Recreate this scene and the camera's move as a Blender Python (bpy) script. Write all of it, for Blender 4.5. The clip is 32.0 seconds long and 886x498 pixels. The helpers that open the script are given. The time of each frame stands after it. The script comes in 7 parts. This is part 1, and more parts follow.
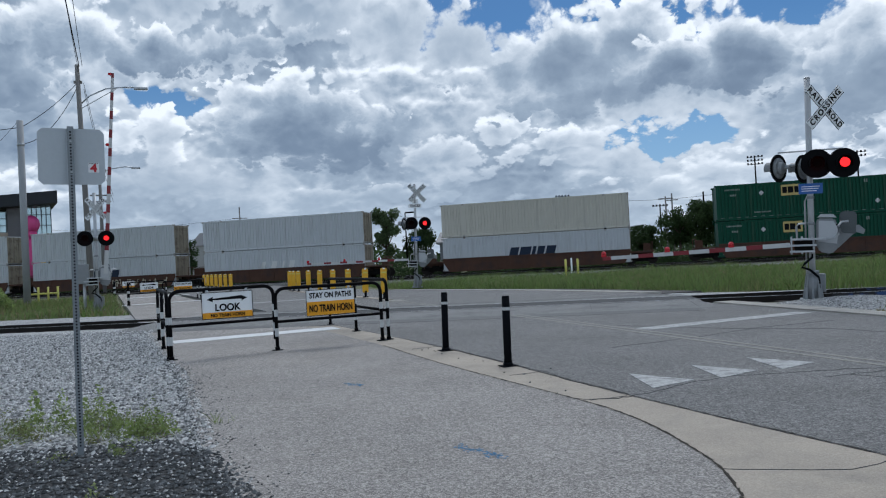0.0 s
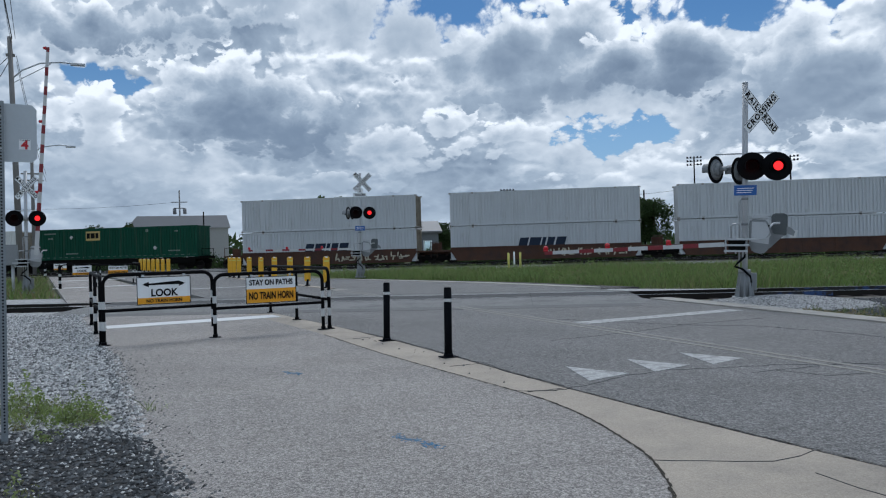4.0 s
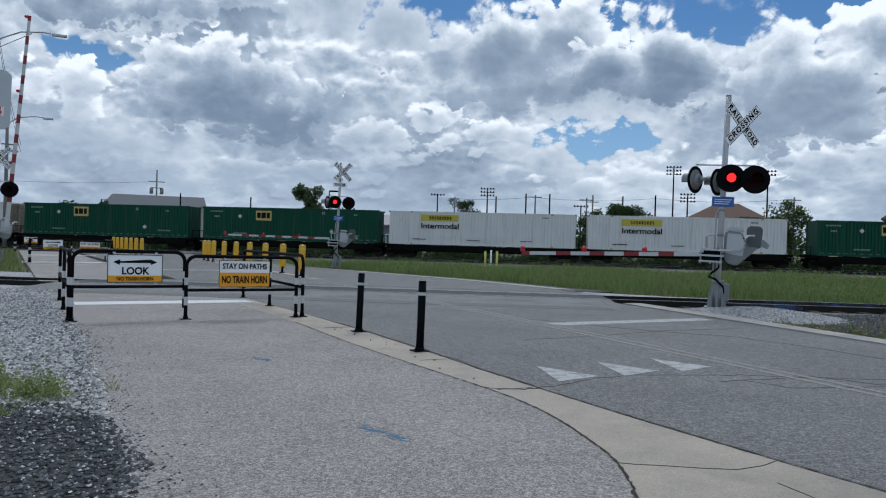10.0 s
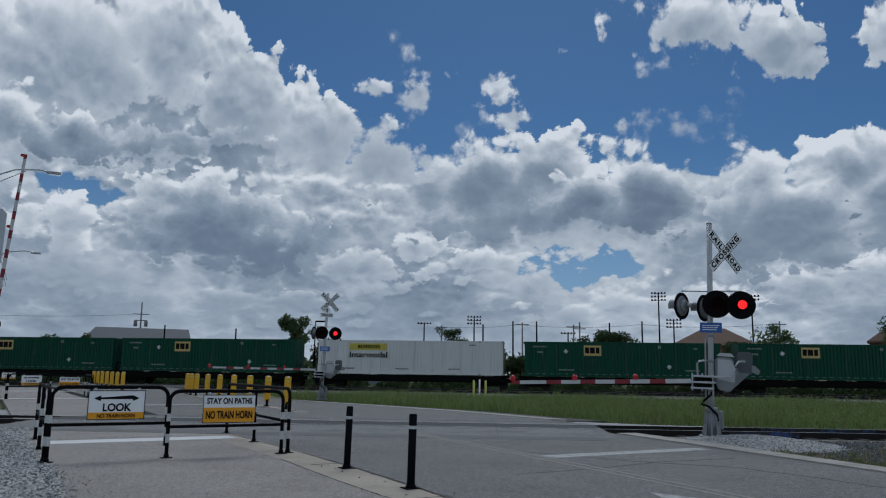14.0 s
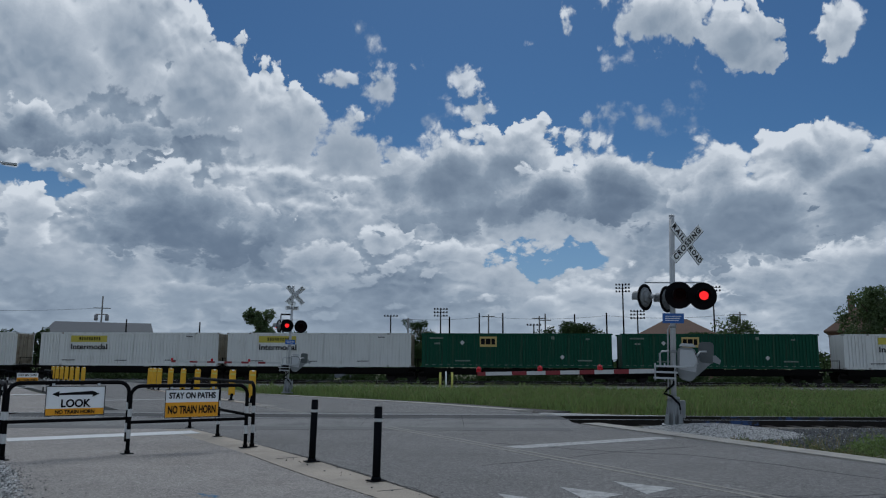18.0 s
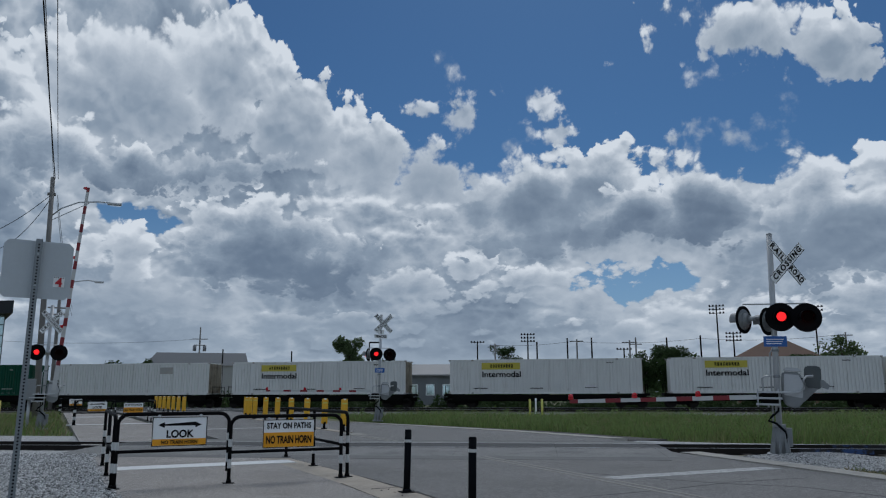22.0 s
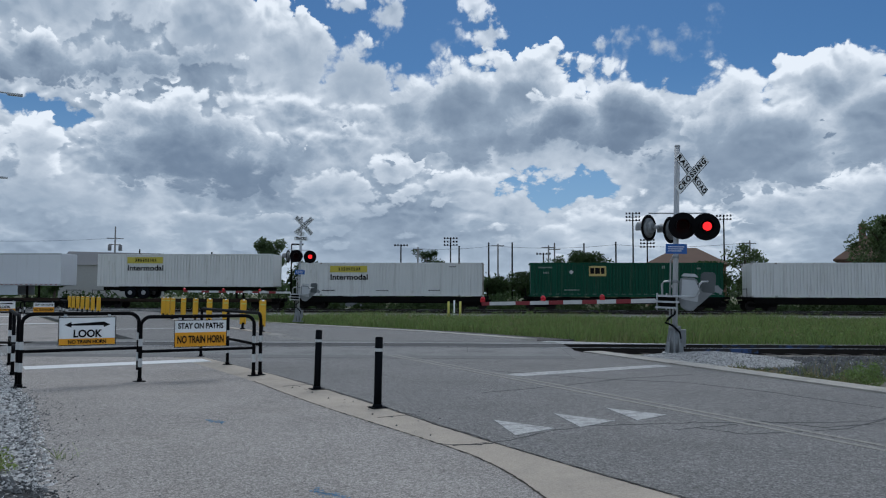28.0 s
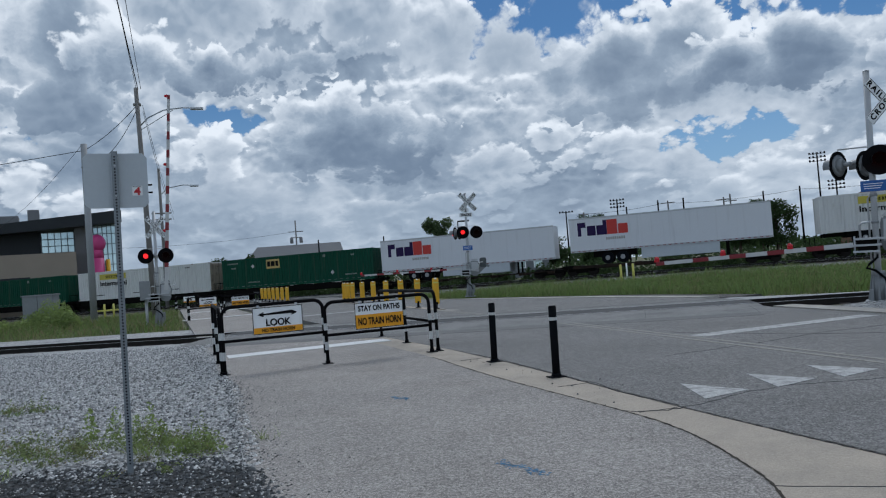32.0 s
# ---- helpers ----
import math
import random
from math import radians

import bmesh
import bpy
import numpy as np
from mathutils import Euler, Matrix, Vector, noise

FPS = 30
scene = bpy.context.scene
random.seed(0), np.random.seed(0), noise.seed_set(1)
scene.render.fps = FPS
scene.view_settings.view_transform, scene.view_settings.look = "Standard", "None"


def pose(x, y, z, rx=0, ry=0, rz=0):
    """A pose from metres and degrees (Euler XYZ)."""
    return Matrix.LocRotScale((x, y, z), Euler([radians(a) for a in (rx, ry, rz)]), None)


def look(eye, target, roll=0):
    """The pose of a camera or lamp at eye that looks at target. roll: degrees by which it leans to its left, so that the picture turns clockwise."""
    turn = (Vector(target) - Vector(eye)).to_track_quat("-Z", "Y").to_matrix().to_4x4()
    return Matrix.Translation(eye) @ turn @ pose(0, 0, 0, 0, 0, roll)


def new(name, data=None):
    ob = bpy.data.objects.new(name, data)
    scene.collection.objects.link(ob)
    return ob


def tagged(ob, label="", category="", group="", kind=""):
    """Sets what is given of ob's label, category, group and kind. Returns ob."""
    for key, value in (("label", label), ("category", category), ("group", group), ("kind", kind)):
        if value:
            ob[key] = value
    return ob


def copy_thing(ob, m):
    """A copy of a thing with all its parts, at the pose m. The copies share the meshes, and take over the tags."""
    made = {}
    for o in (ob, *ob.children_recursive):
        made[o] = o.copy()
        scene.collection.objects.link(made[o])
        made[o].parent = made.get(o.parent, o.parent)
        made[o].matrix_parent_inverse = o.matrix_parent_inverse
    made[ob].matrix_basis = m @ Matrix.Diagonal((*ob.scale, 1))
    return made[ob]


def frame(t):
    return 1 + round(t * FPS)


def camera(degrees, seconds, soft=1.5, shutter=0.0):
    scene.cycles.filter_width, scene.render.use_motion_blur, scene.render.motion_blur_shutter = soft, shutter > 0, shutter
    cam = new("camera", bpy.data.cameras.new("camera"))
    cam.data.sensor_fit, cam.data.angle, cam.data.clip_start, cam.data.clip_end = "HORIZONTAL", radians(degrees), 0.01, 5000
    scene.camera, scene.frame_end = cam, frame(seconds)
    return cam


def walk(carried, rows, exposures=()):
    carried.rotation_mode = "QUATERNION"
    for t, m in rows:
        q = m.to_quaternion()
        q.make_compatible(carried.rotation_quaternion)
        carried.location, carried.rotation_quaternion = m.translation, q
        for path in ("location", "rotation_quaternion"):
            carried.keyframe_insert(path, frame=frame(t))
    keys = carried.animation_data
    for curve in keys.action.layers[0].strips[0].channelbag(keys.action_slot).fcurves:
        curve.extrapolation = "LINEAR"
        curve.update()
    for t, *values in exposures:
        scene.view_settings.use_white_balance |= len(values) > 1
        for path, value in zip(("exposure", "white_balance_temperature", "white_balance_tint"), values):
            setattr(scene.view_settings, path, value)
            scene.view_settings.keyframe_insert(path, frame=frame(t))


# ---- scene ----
cam = camera(60.4, 32.0, soft=1.15)
PATH = [
    (0, (0.053, -0.121, 1.406), (0.017, 1.879, 1.434), -3.1),
    (0.5, (0.046, -0.126, 1.413), (0.027, 1.874, 1.447), -3.2),
    (1, (0.049, -0.122, 1.408), (0.03, 1.877, 1.468), -2.7),
    (1.5, (0.049, -0.13, 1.408), (0.052, 1.869, 1.475), -2.0),
    (2, (0.048, -0.121, 1.406), (0.071, 1.878, 1.472), -1.5),
    (2.5, (0.046, -0.127, 1.401), (0.098, 1.872, 1.441), -0.7),
    (3, (0.058, -0.125, 1.398), (0.139, 1.874, 1.41), -0.8),
    (3.5, (0.061, -0.123, 1.403), (0.171, 1.874, 1.401), -1.4),
    (5.5, (0.067, -0.143, 1.403), (0.16, 1.855, 1.404), -2.2),
    (6, (0.069, -0.13, 1.398), (0.159, 1.868, 1.387), -2.1),
    (6.5, (0.067, -0.114, 1.394), (0.151, 1.884, 1.348), -2.1),
    (7, (0.063, -0.118, 1.398), (0.141, 1.88, 1.367), -1.9),
    (7.5, (0.072, -0.123, 1.408), (0.093, 1.877, 1.423), -2.9),
    (8, (0.073, -0.134, 1.41), (0.034, 1.865, 1.45), -2.5),
    (8.5, (0.078, -0.125, 1.398), (0.084, 1.874, 1.452), -1.5),
    (9, (0.076, -0.127, 1.396), (0.151, 1.871, 1.443), -1.2),
    (9.5, (0.074, -0.128, 1.399), (0.191, 1.869, 1.438), -0.0),
    (10, (0.067, -0.086, 1.381), (0.236, 1.907, 1.368), 1.6),
    (10.5, (0.082, -0.128, 1.375), (0.304, 1.859, 1.344), 0.6),
    (11, (0.057, -0.086, 1.396), (0.07, 1.91, 1.519), -0.7),
    (11.5, (0.076, 0.065, 1.421), (-0.058, 2.022, 1.81), -2.5),
    (12, (0.055, -0.033, 1.404), (0.163, 1.926, 1.791), -2.0),
    (12.5, (0.034, -0.007, 1.407), (0.2, 1.956, 1.755), 0.8),
    (13, (0.016, -0.053, 1.404), (0.167, 1.914, 1.73), 0.4),
    (13.5, (0.029, -0.055, 1.401), (0.196, 1.912, 1.72), 0.3),
    (14, (0.023, -0.067, 1.403), (0.218, 1.897, 1.726), 0.8),
    (14.5, (0.034, -0.079, 1.413), (0.254, 1.878, 1.761), 0.5),
    (16.5, (0.034, -0.041, 1.423), (0.299, 1.908, 1.783), 0.9),
    (17, (0.034, -0.068, 1.412), (0.294, 1.885, 1.754), 0.8),
    (17.5, (0.048, -0.046, 1.409), (0.321, 1.908, 1.736), 0.5),
    (18, (0.042, -0.049, 1.404), (0.325, 1.908, 1.708), 0.3),
    (18.5, (0.036, -0.052, 1.407), (0.308, 1.908, 1.695), 0.1),
    (19, (0.025, -0.029, 1.412), (0.273, 1.934, 1.704), 0.0),
    (19.5, (0.033, -0.043, 1.411), (0.276, 1.923, 1.691), 0.2),
    (20, (0.014, -0.019, 1.392), (0.257, 1.949, 1.651), 0.3),
    (20.5, (0.02, -0.008, 1.377), (0.25, 1.964, 1.616), -0.2),
    (21, (0.036, -0.071, 1.42), (0.273, 1.897, 1.685), -0.7),
    (21.5, (0.004, -0.108, 1.417), (0.173, 1.857, 1.746), -1.3),
    (22, (-0.021, -0.023, 1.444), (0.041, 1.941, 1.814), -0.2),
    (22.5, (-0.034, -0.076, 1.412), (0.115, 1.908, 1.616), 1.1),
    (23, (0.006, -0.188, 1.435), (0.377, 1.777, 1.479), 1.0),
    (23.5, (0.006, -0.148, 1.435), (0.501, 1.789, 1.445), 1.5),
    (24, (0.003, -0.167, 1.439), (0.538, 1.759, 1.433), 1.6),
    (24.5, (-0.001, -0.164, 1.438), (0.532, 1.763, 1.434), 1.1),
    (26.5, (0.048, -0.134, 1.454), (0.775, 1.728, 1.371), -1.5),
    (27, (0.091, -0.138, 1.447), (0.533, 1.812, 1.448), -0.5),
    (27.5, (0.152, -0.166, 1.442), (0.43, 1.814, 1.438), -1.1),
    (28, (0.178, -0.181, 1.448), (0.437, 1.798, 1.567), 0.2),
    (28.5, (0.186, -0.179, 1.463), (0.375, 1.797, 1.707), 0.8),
    (29, (0.203, -0.162, 1.475), (0.296, 1.821, 1.72), -0.5),
    (29.5, (0.192, -0.112, 1.461), (0.221, 1.875, 1.687), -0.4),
    (30, (0.171, -0.15, 1.462), (0.168, 1.837, 1.687), -0.3),
    (30.5, (0.17, -0.111, 1.453), (0.121, 1.878, 1.651), -1.0),
    (31, (0.164, -0.111, 1.449), (0.035, 1.878, 1.608), -1.2),
    (31.5, (0.164, -0.053, 1.452), (-0.024, 1.935, 1.567), -2.8),
    (32, (0.187, -0.056, 1.438), (0.01, 1.935, 1.497), -4.5),
]
EXPOSURES = [(t, e - 0.18, 5900, 9) for t, e in ((0.0, 0.04), (10.5, 0.04), (11.6, -0.5), (22.5, -0.48), (23.0, -0.36), (24.0, 0.0), (26.5, 0.0), (27.7, -0.05), (28.6, -0.34), (30.5, -0.36), (31.5, -0.26), (32.0, -0.14))]
walk(cam, [(t, look(eye, target, roll)) for t, eye, target, roll in PATH], EXPOSURES)

# ---- world, sun, exposure ----
def math_node(nt, op, a, b=None, c=None):
    n = nt.nodes.new("ShaderNodeMath")
    n.operation = op
    for i, v in enumerate((a, b, c)):
        if v is None:
            continue
        if isinstance(v, (int, float)):
            n.inputs[i].default_value = v
        else:
            nt.links.new(v, n.inputs[i])
    return n.outputs[0]


def smooth(nt, v, lo, hi):
    n = nt.nodes.new("ShaderNodeMapRange")
    n.interpolation_type = "SMOOTHSTEP"
    n.clamp = True
    nt.links.new(v, n.inputs[0])
    n.inputs[1].default_value, n.inputs[2].default_value = lo, hi
    n.inputs[3].default_value, n.inputs[4].default_value = 0, 1
    return n.outputs[0]


def mix_color(nt, f, a, b, blend="MIX"):
    n = nt.nodes.new("ShaderNodeMix")
    n.data_type, n.blend_type = "RGBA", blend
    if isinstance(f, (int, float)):
        n.inputs[0].default_value = f
    else:
        nt.links.new(f, n.inputs[0])
    for i, v in ((6, a), (7, b)):
        if isinstance(v, tuple):
            n.inputs[i].default_value = (*v[:3], 1)
        else:
            nt.links.new(v, n.inputs[i])
    return n.outputs[2]


SUN_AZ, SUN_EL = 12.0, 52.0  # degrees right of +y, and up


def build_world():
    w = bpy.data.worlds.new("sky")
    scene.world = w
    w.use_nodes = True
    nt = w.node_tree
    nt.nodes.clear()
    out = nt.nodes.new("ShaderNodeOutputWorld")
    sky = nt.nodes.new("ShaderNodeTexSky")
    sky.sky_type, sky.sun_disc = "NISHITA", False
    sky.sun_elevation, sky.sun_rotation = radians(SUN_EL), radians(SUN_AZ)
    sky.air_density, sky.dust_density, sky.ozone_density = 1.0, 0.4, 2.0
    blue = nt.nodes.new("ShaderNodeBackground")
    tint = mix_color(nt, 1.0, sky.outputs[0], (0.52, 0.80, 1.03), "MULTIPLY")
    blue.inputs[1].default_value = 0.064
    tc = nt.nodes.new("ShaderNodeTexCoord")
    sep = nt.nodes.new("ShaderNodeSeparateXYZ")
    nt.links.new(tc.outputs["Generated"], sep.inputs[0])
    az = math_node(nt, "MULTIPLY", math_node(nt, "ARCTAN2", sep.outputs[0], sep.outputs[1]), 57.2958)
    el = math_node(nt, "MULTIPLY", math_node(nt, "ARCSINE", sep.outputs[2]), 57.2958)

    # low in the sky the blue pales
    pale = math_node(nt, "MULTIPLY", smooth(nt, el, 17.0, 2.0), 0.62)
    nt.links.new(mix_color(nt, pale, tint, (6.2, 9.0, 12.2)), blue.inputs[0])

    def m(op, a, b=None, c=None):
        return math_node(nt, op, a, b, c)

    def vmath(op, a, b=None, c=None):
        n = nt.nodes.new("ShaderNodeVectorMath")
        n.operation = op
        for i, v in enumerate((a, b, c)):
            if v is None:
                continue
            if isinstance(v, tuple):
                n.inputs[i].default_value = v
            else:
                nt.links.new(v, n.inputs[i])
        return n.outputs["Value"] if op in ("LENGTH", "DOT_PRODUCT") else n.outputs[0]

    def joined(x, y, z=0.0):
        n = nt.nodes.new("ShaderNodeCombineXYZ")
        for i, v in enumerate((x, y, z)):
            if isinstance(v, (int, float)):
                n.inputs[i].default_value = v
            else:
                nt.links.new(v, n.inputs[i])
        return n.outputs[0]

    def tex(v, scale, detail, rough, colour=False):
        n = nt.nodes.new("ShaderNodeTexNoise")
        nt.links.new(v, n.inputs["Vector"])
        n.inputs["Scale"].default_value, n.inputs["Detail"].default_value, n.inputs["Roughness"].default_value = scale, detail, rough
        return n.outputs[1] if colour else n.outputs[0]

    # a plane of degrees in which clouds keep their shape, flatter towards the horizon
    flat_el = m("MULTIPLY", m("LOGARITHM", m("ADD", 1.0, m("DIVIDE", m("MAXIMUM", el, -6.0), 12.0)), 2.71828), 22.0)
    plane = joined(az, m("MULTIPLY", flat_el, 1.45))
    wobble = vmath("MULTIPLY", vmath("SUBTRACT", tex(vmath("ADD", plane, (0, 0, 8.0)), 0.22, 5.0, 0.6, True), (0.5, 0.5, 0.5)), (2.4, 2.4, 0.0))
    warped = vmath("ADD", plane, wobble)

    def heads(shift, detail):
        """Rounded heads on heads: high in the middle of each, low in the creases."""
        n = nt.nodes.new("ShaderNodeTexVoronoi")
        n.feature, n.normalize, n.voronoi_dimensions = "SMOOTH_F1", True, "2D"
        n.inputs["Scale"].default_value, n.inputs["Detail"].default_value = 0.31, detail
        n.inputs["Roughness"].default_value, n.inputs["Smoothness"].default_value = 0.55, 0.3
        nt.links.new(vmath("ADD", warped, shift), n.inputs["Vector"])
        return m("MULTIPLY", m("SUBTRACT", 0.26, n.outputs["Distance"]), 8.0)

    heap = heads((0, 0, 0), 4.4)
    relief = m("SUBTRACT", heads((0, 0, 0), 2.6), heads((0.12, 0.6, 0), 2.6))
    broad = tex(vmath("ADD", plane, (0, 0, 3.7)), 0.085, 7.0, 0.52)
    above = tex(vmath("ADD", plane, (0.4, 1.9, 3.7)), 0.085, 4.0, 0.5)
    fine = m("SUBTRACT", tex(vmath("ADD", plane, (0, 0, 5.0)), 0.8, 6.0, 0.54), 0.5)
    veil = smooth(nt, tex(vmath("ADD", plane, (0, 0, 21.0)), 0.1, 3.0, 0.5), 0.36, 0.6)

    ramp_rows = ((0.0, (0.155, 0.205, 0.285)), (0.3, (0.235, 0.3, 0.39)), (0.6, (0.40, 0.475, 0.56)), (0.85, (0.72, 0.77, 0.82)), (1.0, (1.06, 1.08, 1.09)))

    def shaded(value):
        ramp = nt.nodes.new("ShaderNodeValToRGB")
        el_ = ramp.color_ramp.elements
        el_[0].position, el_[0].color = ramp_rows[0][0], (*ramp_rows[0][1], 1)
        el_[1].position, el_[1].color = ramp_rows[-1][0], (*ramp_rows[-1][1], 1)
        for at, rgb in ramp_rows[1:-1]:
            el_.new(at).color = (*rgb, 1)
        nt.links.new(value, ramp.inputs[0])
        return ramp.outputs[0]

    # light on the heads, stronger where the cloud is crisp
    crisp = m("ADD", 0.3, m("MULTIPLY", veil, 0.7))
    lit = m("ADD", m("MULTIPLY", m("MULTIPLY", relief, crisp), 0.19), m("MULTIPLY", fine, 0.075))

    # the cloud field as a whole: its upper edge climbs towards the left; high and behind, the cover goes on
    edge = m("ADD", 16.6, m("MULTIPLY", m("POWER", m("MAXIMUM", m("SUBTRACT", 2.0, az), 0.0), 1.6), 0.125))
    # unseen overcast added behind the camera, to light the faces turned to it
    edge = m("ADD", edge, m("MULTIPLY", smooth(nt, m("ABSOLUTE", az), 60.0, 120.0), 40.0))
    bank = m("MULTIPLY", smooth(nt, m("SUBTRACT", edge, el), -2.5, 5.0), 0.85)
    high = m("MULTIPLY", smooth(nt, el, 30.0, 44.0), 0.58)
    field = m("ADD", m("ADD", m("MULTIPLY", m("SUBTRACT", broad, 0.5), 0.7), m("MULTIPLY", heap, 0.15)), m("ADD", bank, m("SUBTRACT", high, 0.33)))
    gaps = None
    for ca, ce, ra, re, k in ((15.8, 7.9, 6.5, 1.7, 0.6), (-21, 12.2, 5.0, 1.7, 0.5), (-15, 17.6, 2.2, 1.1, 0.3), (-33, 11.2, 6, 1.4, 0.4), (44, 13, 6, 2, 0.3)):
        r = vmath("LENGTH", vmath("MULTIPLY", vmath("SUBTRACT", joined(az, el), (ca, ce, 0)), (1 / ra, 1 / re, 0)))
        g = m("MULTIPLY", m("EXPONENT", m("MULTIPLY", m("MULTIPLY", r, r), -1.0)), k)
        gaps = g if gaps is None else m("ADD", gaps, g)
    field = m("SUBTRACT", field, gaps)
    cover = smooth(nt, field, -0.01, 0.08)
    thick = smooth(nt, m("ADD", field, m("MULTIPLY", m("SUBTRACT", above, 0.5), 1.2)), 0.15, 1.0)
    shade = m("ADD", m("SUBTRACT", 0.8, m("MULTIPLY", thick, 0.5)), lit)
    layers = {"colour": shaded(shade), "cover": cover}

    soft = m("ADD", 0.28, m("MULTIPLY", m("SUBTRACT", 1.0, veil), 0.75))

    def cumulus(ellipses, grey, ragged=1.0):
        """One cloud out of a few rounded masses: bright rims, grey where it is thick and towards its base."""
        body = None
        for ca, ce, ra, re in ellipses:
            r = vmath("LENGTH", vmath("MULTIPLY_ADD", joined_pos, (1 / ra, 1 / re, 0), (-ca / ra, -ce / re, 0)))
            d = m("MULTIPLY", m("SUBTRACT", 1.0, r), min(ra, re))
            body = d if body is None else m("SMOOTH_MAX", body, d, 0.5)
        mid = sum(e[1] for e in ellipses) / len(ellipses)
        tall = max(e[1] + e[3] for e in ellipses) - min(e[1] - e[3] for e in ellipses)
        rough = m("MULTIPLY_ADD", heap, 0.8 * min(1.0, tall / 8 + 0.15), m("MULTIPLY", fine, 1.6 * min(1.0, tall / 6 + 0.15) * (1 if ragged == 1 else 2.2)))
        dens = m("ADD", body, rough)
        mask = smooth(nt, m("DIVIDE", dens, soft), 0.0, 1.0 if ragged == 1 else 2.4)
        if ragged != 1:
            mask = m("MULTIPLY", mask, 0.9)
        low = m("MULTIPLY", m("SUBTRACT", el, mid), -1.0 / tall)
        deep = smooth(nt, m("ADD", m("MULTIPLY_ADD", body, 0.6, m("MULTIPLY", heap, 0.42)), m("MULTIPLY_ADD", low, 2.6, m("MULTIPLY", m("SUBTRACT", broad, 0.5), 2.5))), -0.5, 1.9)
        value = m("ADD", m("SUBTRACT", 0.97, m("MULTIPLY", deep, 0.2 + 0.55 * grey)), m("MULTIPLY", lit, m("MULTIPLY_ADD", deep, -0.42, 0.9)))
        layers["colour"] = mix_color(nt, mask, layers["colour"], shaded(value))
        layers["cover"] = m("MAXIMUM", layers["cover"], mask)

    joined_pos = vmath("ADD", joined(az, el), vmath("MULTIPLY", wobble, (0.35, 0.25, 0.0)))
    # azimuth, elevation and radii of the masses, from far and low to near and high
    cumulus([(18.9, 4.9, 5.2, 1.9), (24.8, 5.3, 4.5, 1.6), (15.3, 4.1, 4.8, 1.5), (20.6, 6.6, 1.8, 1.0)], 0.25)  # low white heaps under the blue gap
    cumulus([(37.4, 7.1, 5.3, 1.8), (43.3, 7.7, 3.6, 2.2), (31.7, 6.6, 4.6, 1.6)], 0.45)  # low heaps farther right
    cumulus([(-0.5, 7.5, 4.7, 2.1), (7.7, 8.3, 5.5, 1.5), (3.8, 9.3, 3.9, 1.7), (-7.0, 4.8, 10.9, 1.5), (11.9, 8.7, 2.2, 1.1)], 0.35)  # low lumpy row
    cumulus([(-20.6, 9.6, 2.6, 2.6), (-23.2, 9.7, 2.2, 1.8), (-20.7, 6.5, 5.7, 1.9)], 0.25)  # white heaps at the left
    cumulus([(-33.6, 7.8, 3.2, 1.7), (-29.9, 6.9, 2.5, 1.2)], 0.25)  # low cloud far left
    cumulus([(-32.5, 13.8, 4.9, 1.5), (-29.0, 12.9, 2.5, 0.9)], 0.3)  # long white cloud far left
    cumulus([(-10.9, 10.4, 6.5, 3.4), (-14.6, 12.1, 3.5, 2.2), (-7.6, 8.9, 3.9, 2.3), (-11.3, 13.8, 2.2, 1.8)], 0.88)  # grey body, left of the middle
    cumulus([(33.5, 11.5, 6.3, 3.3), (28.4, 13.3, 4.7, 3.1), (39.8, 12.7, 4.1, 2.2), (41.5, 14.1, 3.6, 1.7)], 0.85)  # grey cloud at the right
    cumulus([(37.5, 10.7, 1.5, 0.7)], 0.1)  # small bright head before it
    cumulus([(30.3, 10.4, 6.4, 3.8), (34.4, 13.8, 4.8, 3.0), (29.0, 13.6, 4.3, 2.3), (38.2, 11.9, 5.6, 3.6)], 0.6)  # right-hand heap
    cumulus([(8.5, 14.0, 5.2, 3.8), (13.3, 15.2, 5.1, 3.2), (4.6, 13.4, 4.8, 2.5), (10.7, 11.5, 8.4, 1.9)], 0.7)  # middle heap
    cumulus([(21.2, 13.1, 3.4, 3.7), (18.8, 15.5, 2.5, 1.8), (16.6, 12.7, 3.8, 2.4)], 0.92)  # dark tower
    cumulus([(-22.7, 20.2, 7.4, 5.3), (-14.8, 22.9, 5.3, 4.7), (-9.7, 19.5, 5.6, 4.1), (-3.7, 17.2, 5.8, 3.1), (0.6, 16.0, 4.8, 2.5), (-17.1, 15.8, 5.8, 1.9)], 0.22)  # the great bank
    cumulus([(-30.9, 18.1, 4.6, 5.2), (-31.5, 13.5, 4.4, 2.7)], 0.7)  # bank, farther left
    cumulus([(-21.5, 15.6, 6.0, 1.7), (-13.5, 16.4, 4.5, 1.3), (-27.0, 17.0, 5.0, 2.2)], 1.0)  # its grey base
    cumulus([(-5.0, 13.9, 4.5, 1.0), (0.5, 13.4, 4.2, 0.9)], 0.95)  # grey base, farther right
    cumulus([(28.2, 23.5, 3.4, 1.7), (25.3, 24.8, 6.4, 2.3), (30.6, 22.2, 3.4, 2.0), (21.2, 26.2, 3.6, 1.3)], 0.3)  # separate cloud at the upper right
    cumulus([(37.0, 21.8, 2.1, 2.3)], 0.2)  # its neighbour
    cumulus([(2.4, 23.6, 1.4, 1.5), (1.1, 21.2, 1.9, 0.9), (3.1, 20.5, 1.8, 1.5), (4.2, 22.3, 0.5, 0.5)], 0.1, 0.55)  # torn scraps
    cumulus([(6.7, 21.9, 1.2, 0.8), (9.2, 21.0, 2.4, 1.5), (10.9, 19.0, 2.2, 1.1), (12.4, 20.0, 1.6, 0.5), (6.9, 18.4, 0.8, 0.8)], 0.1, 0.55)  # torn scraps
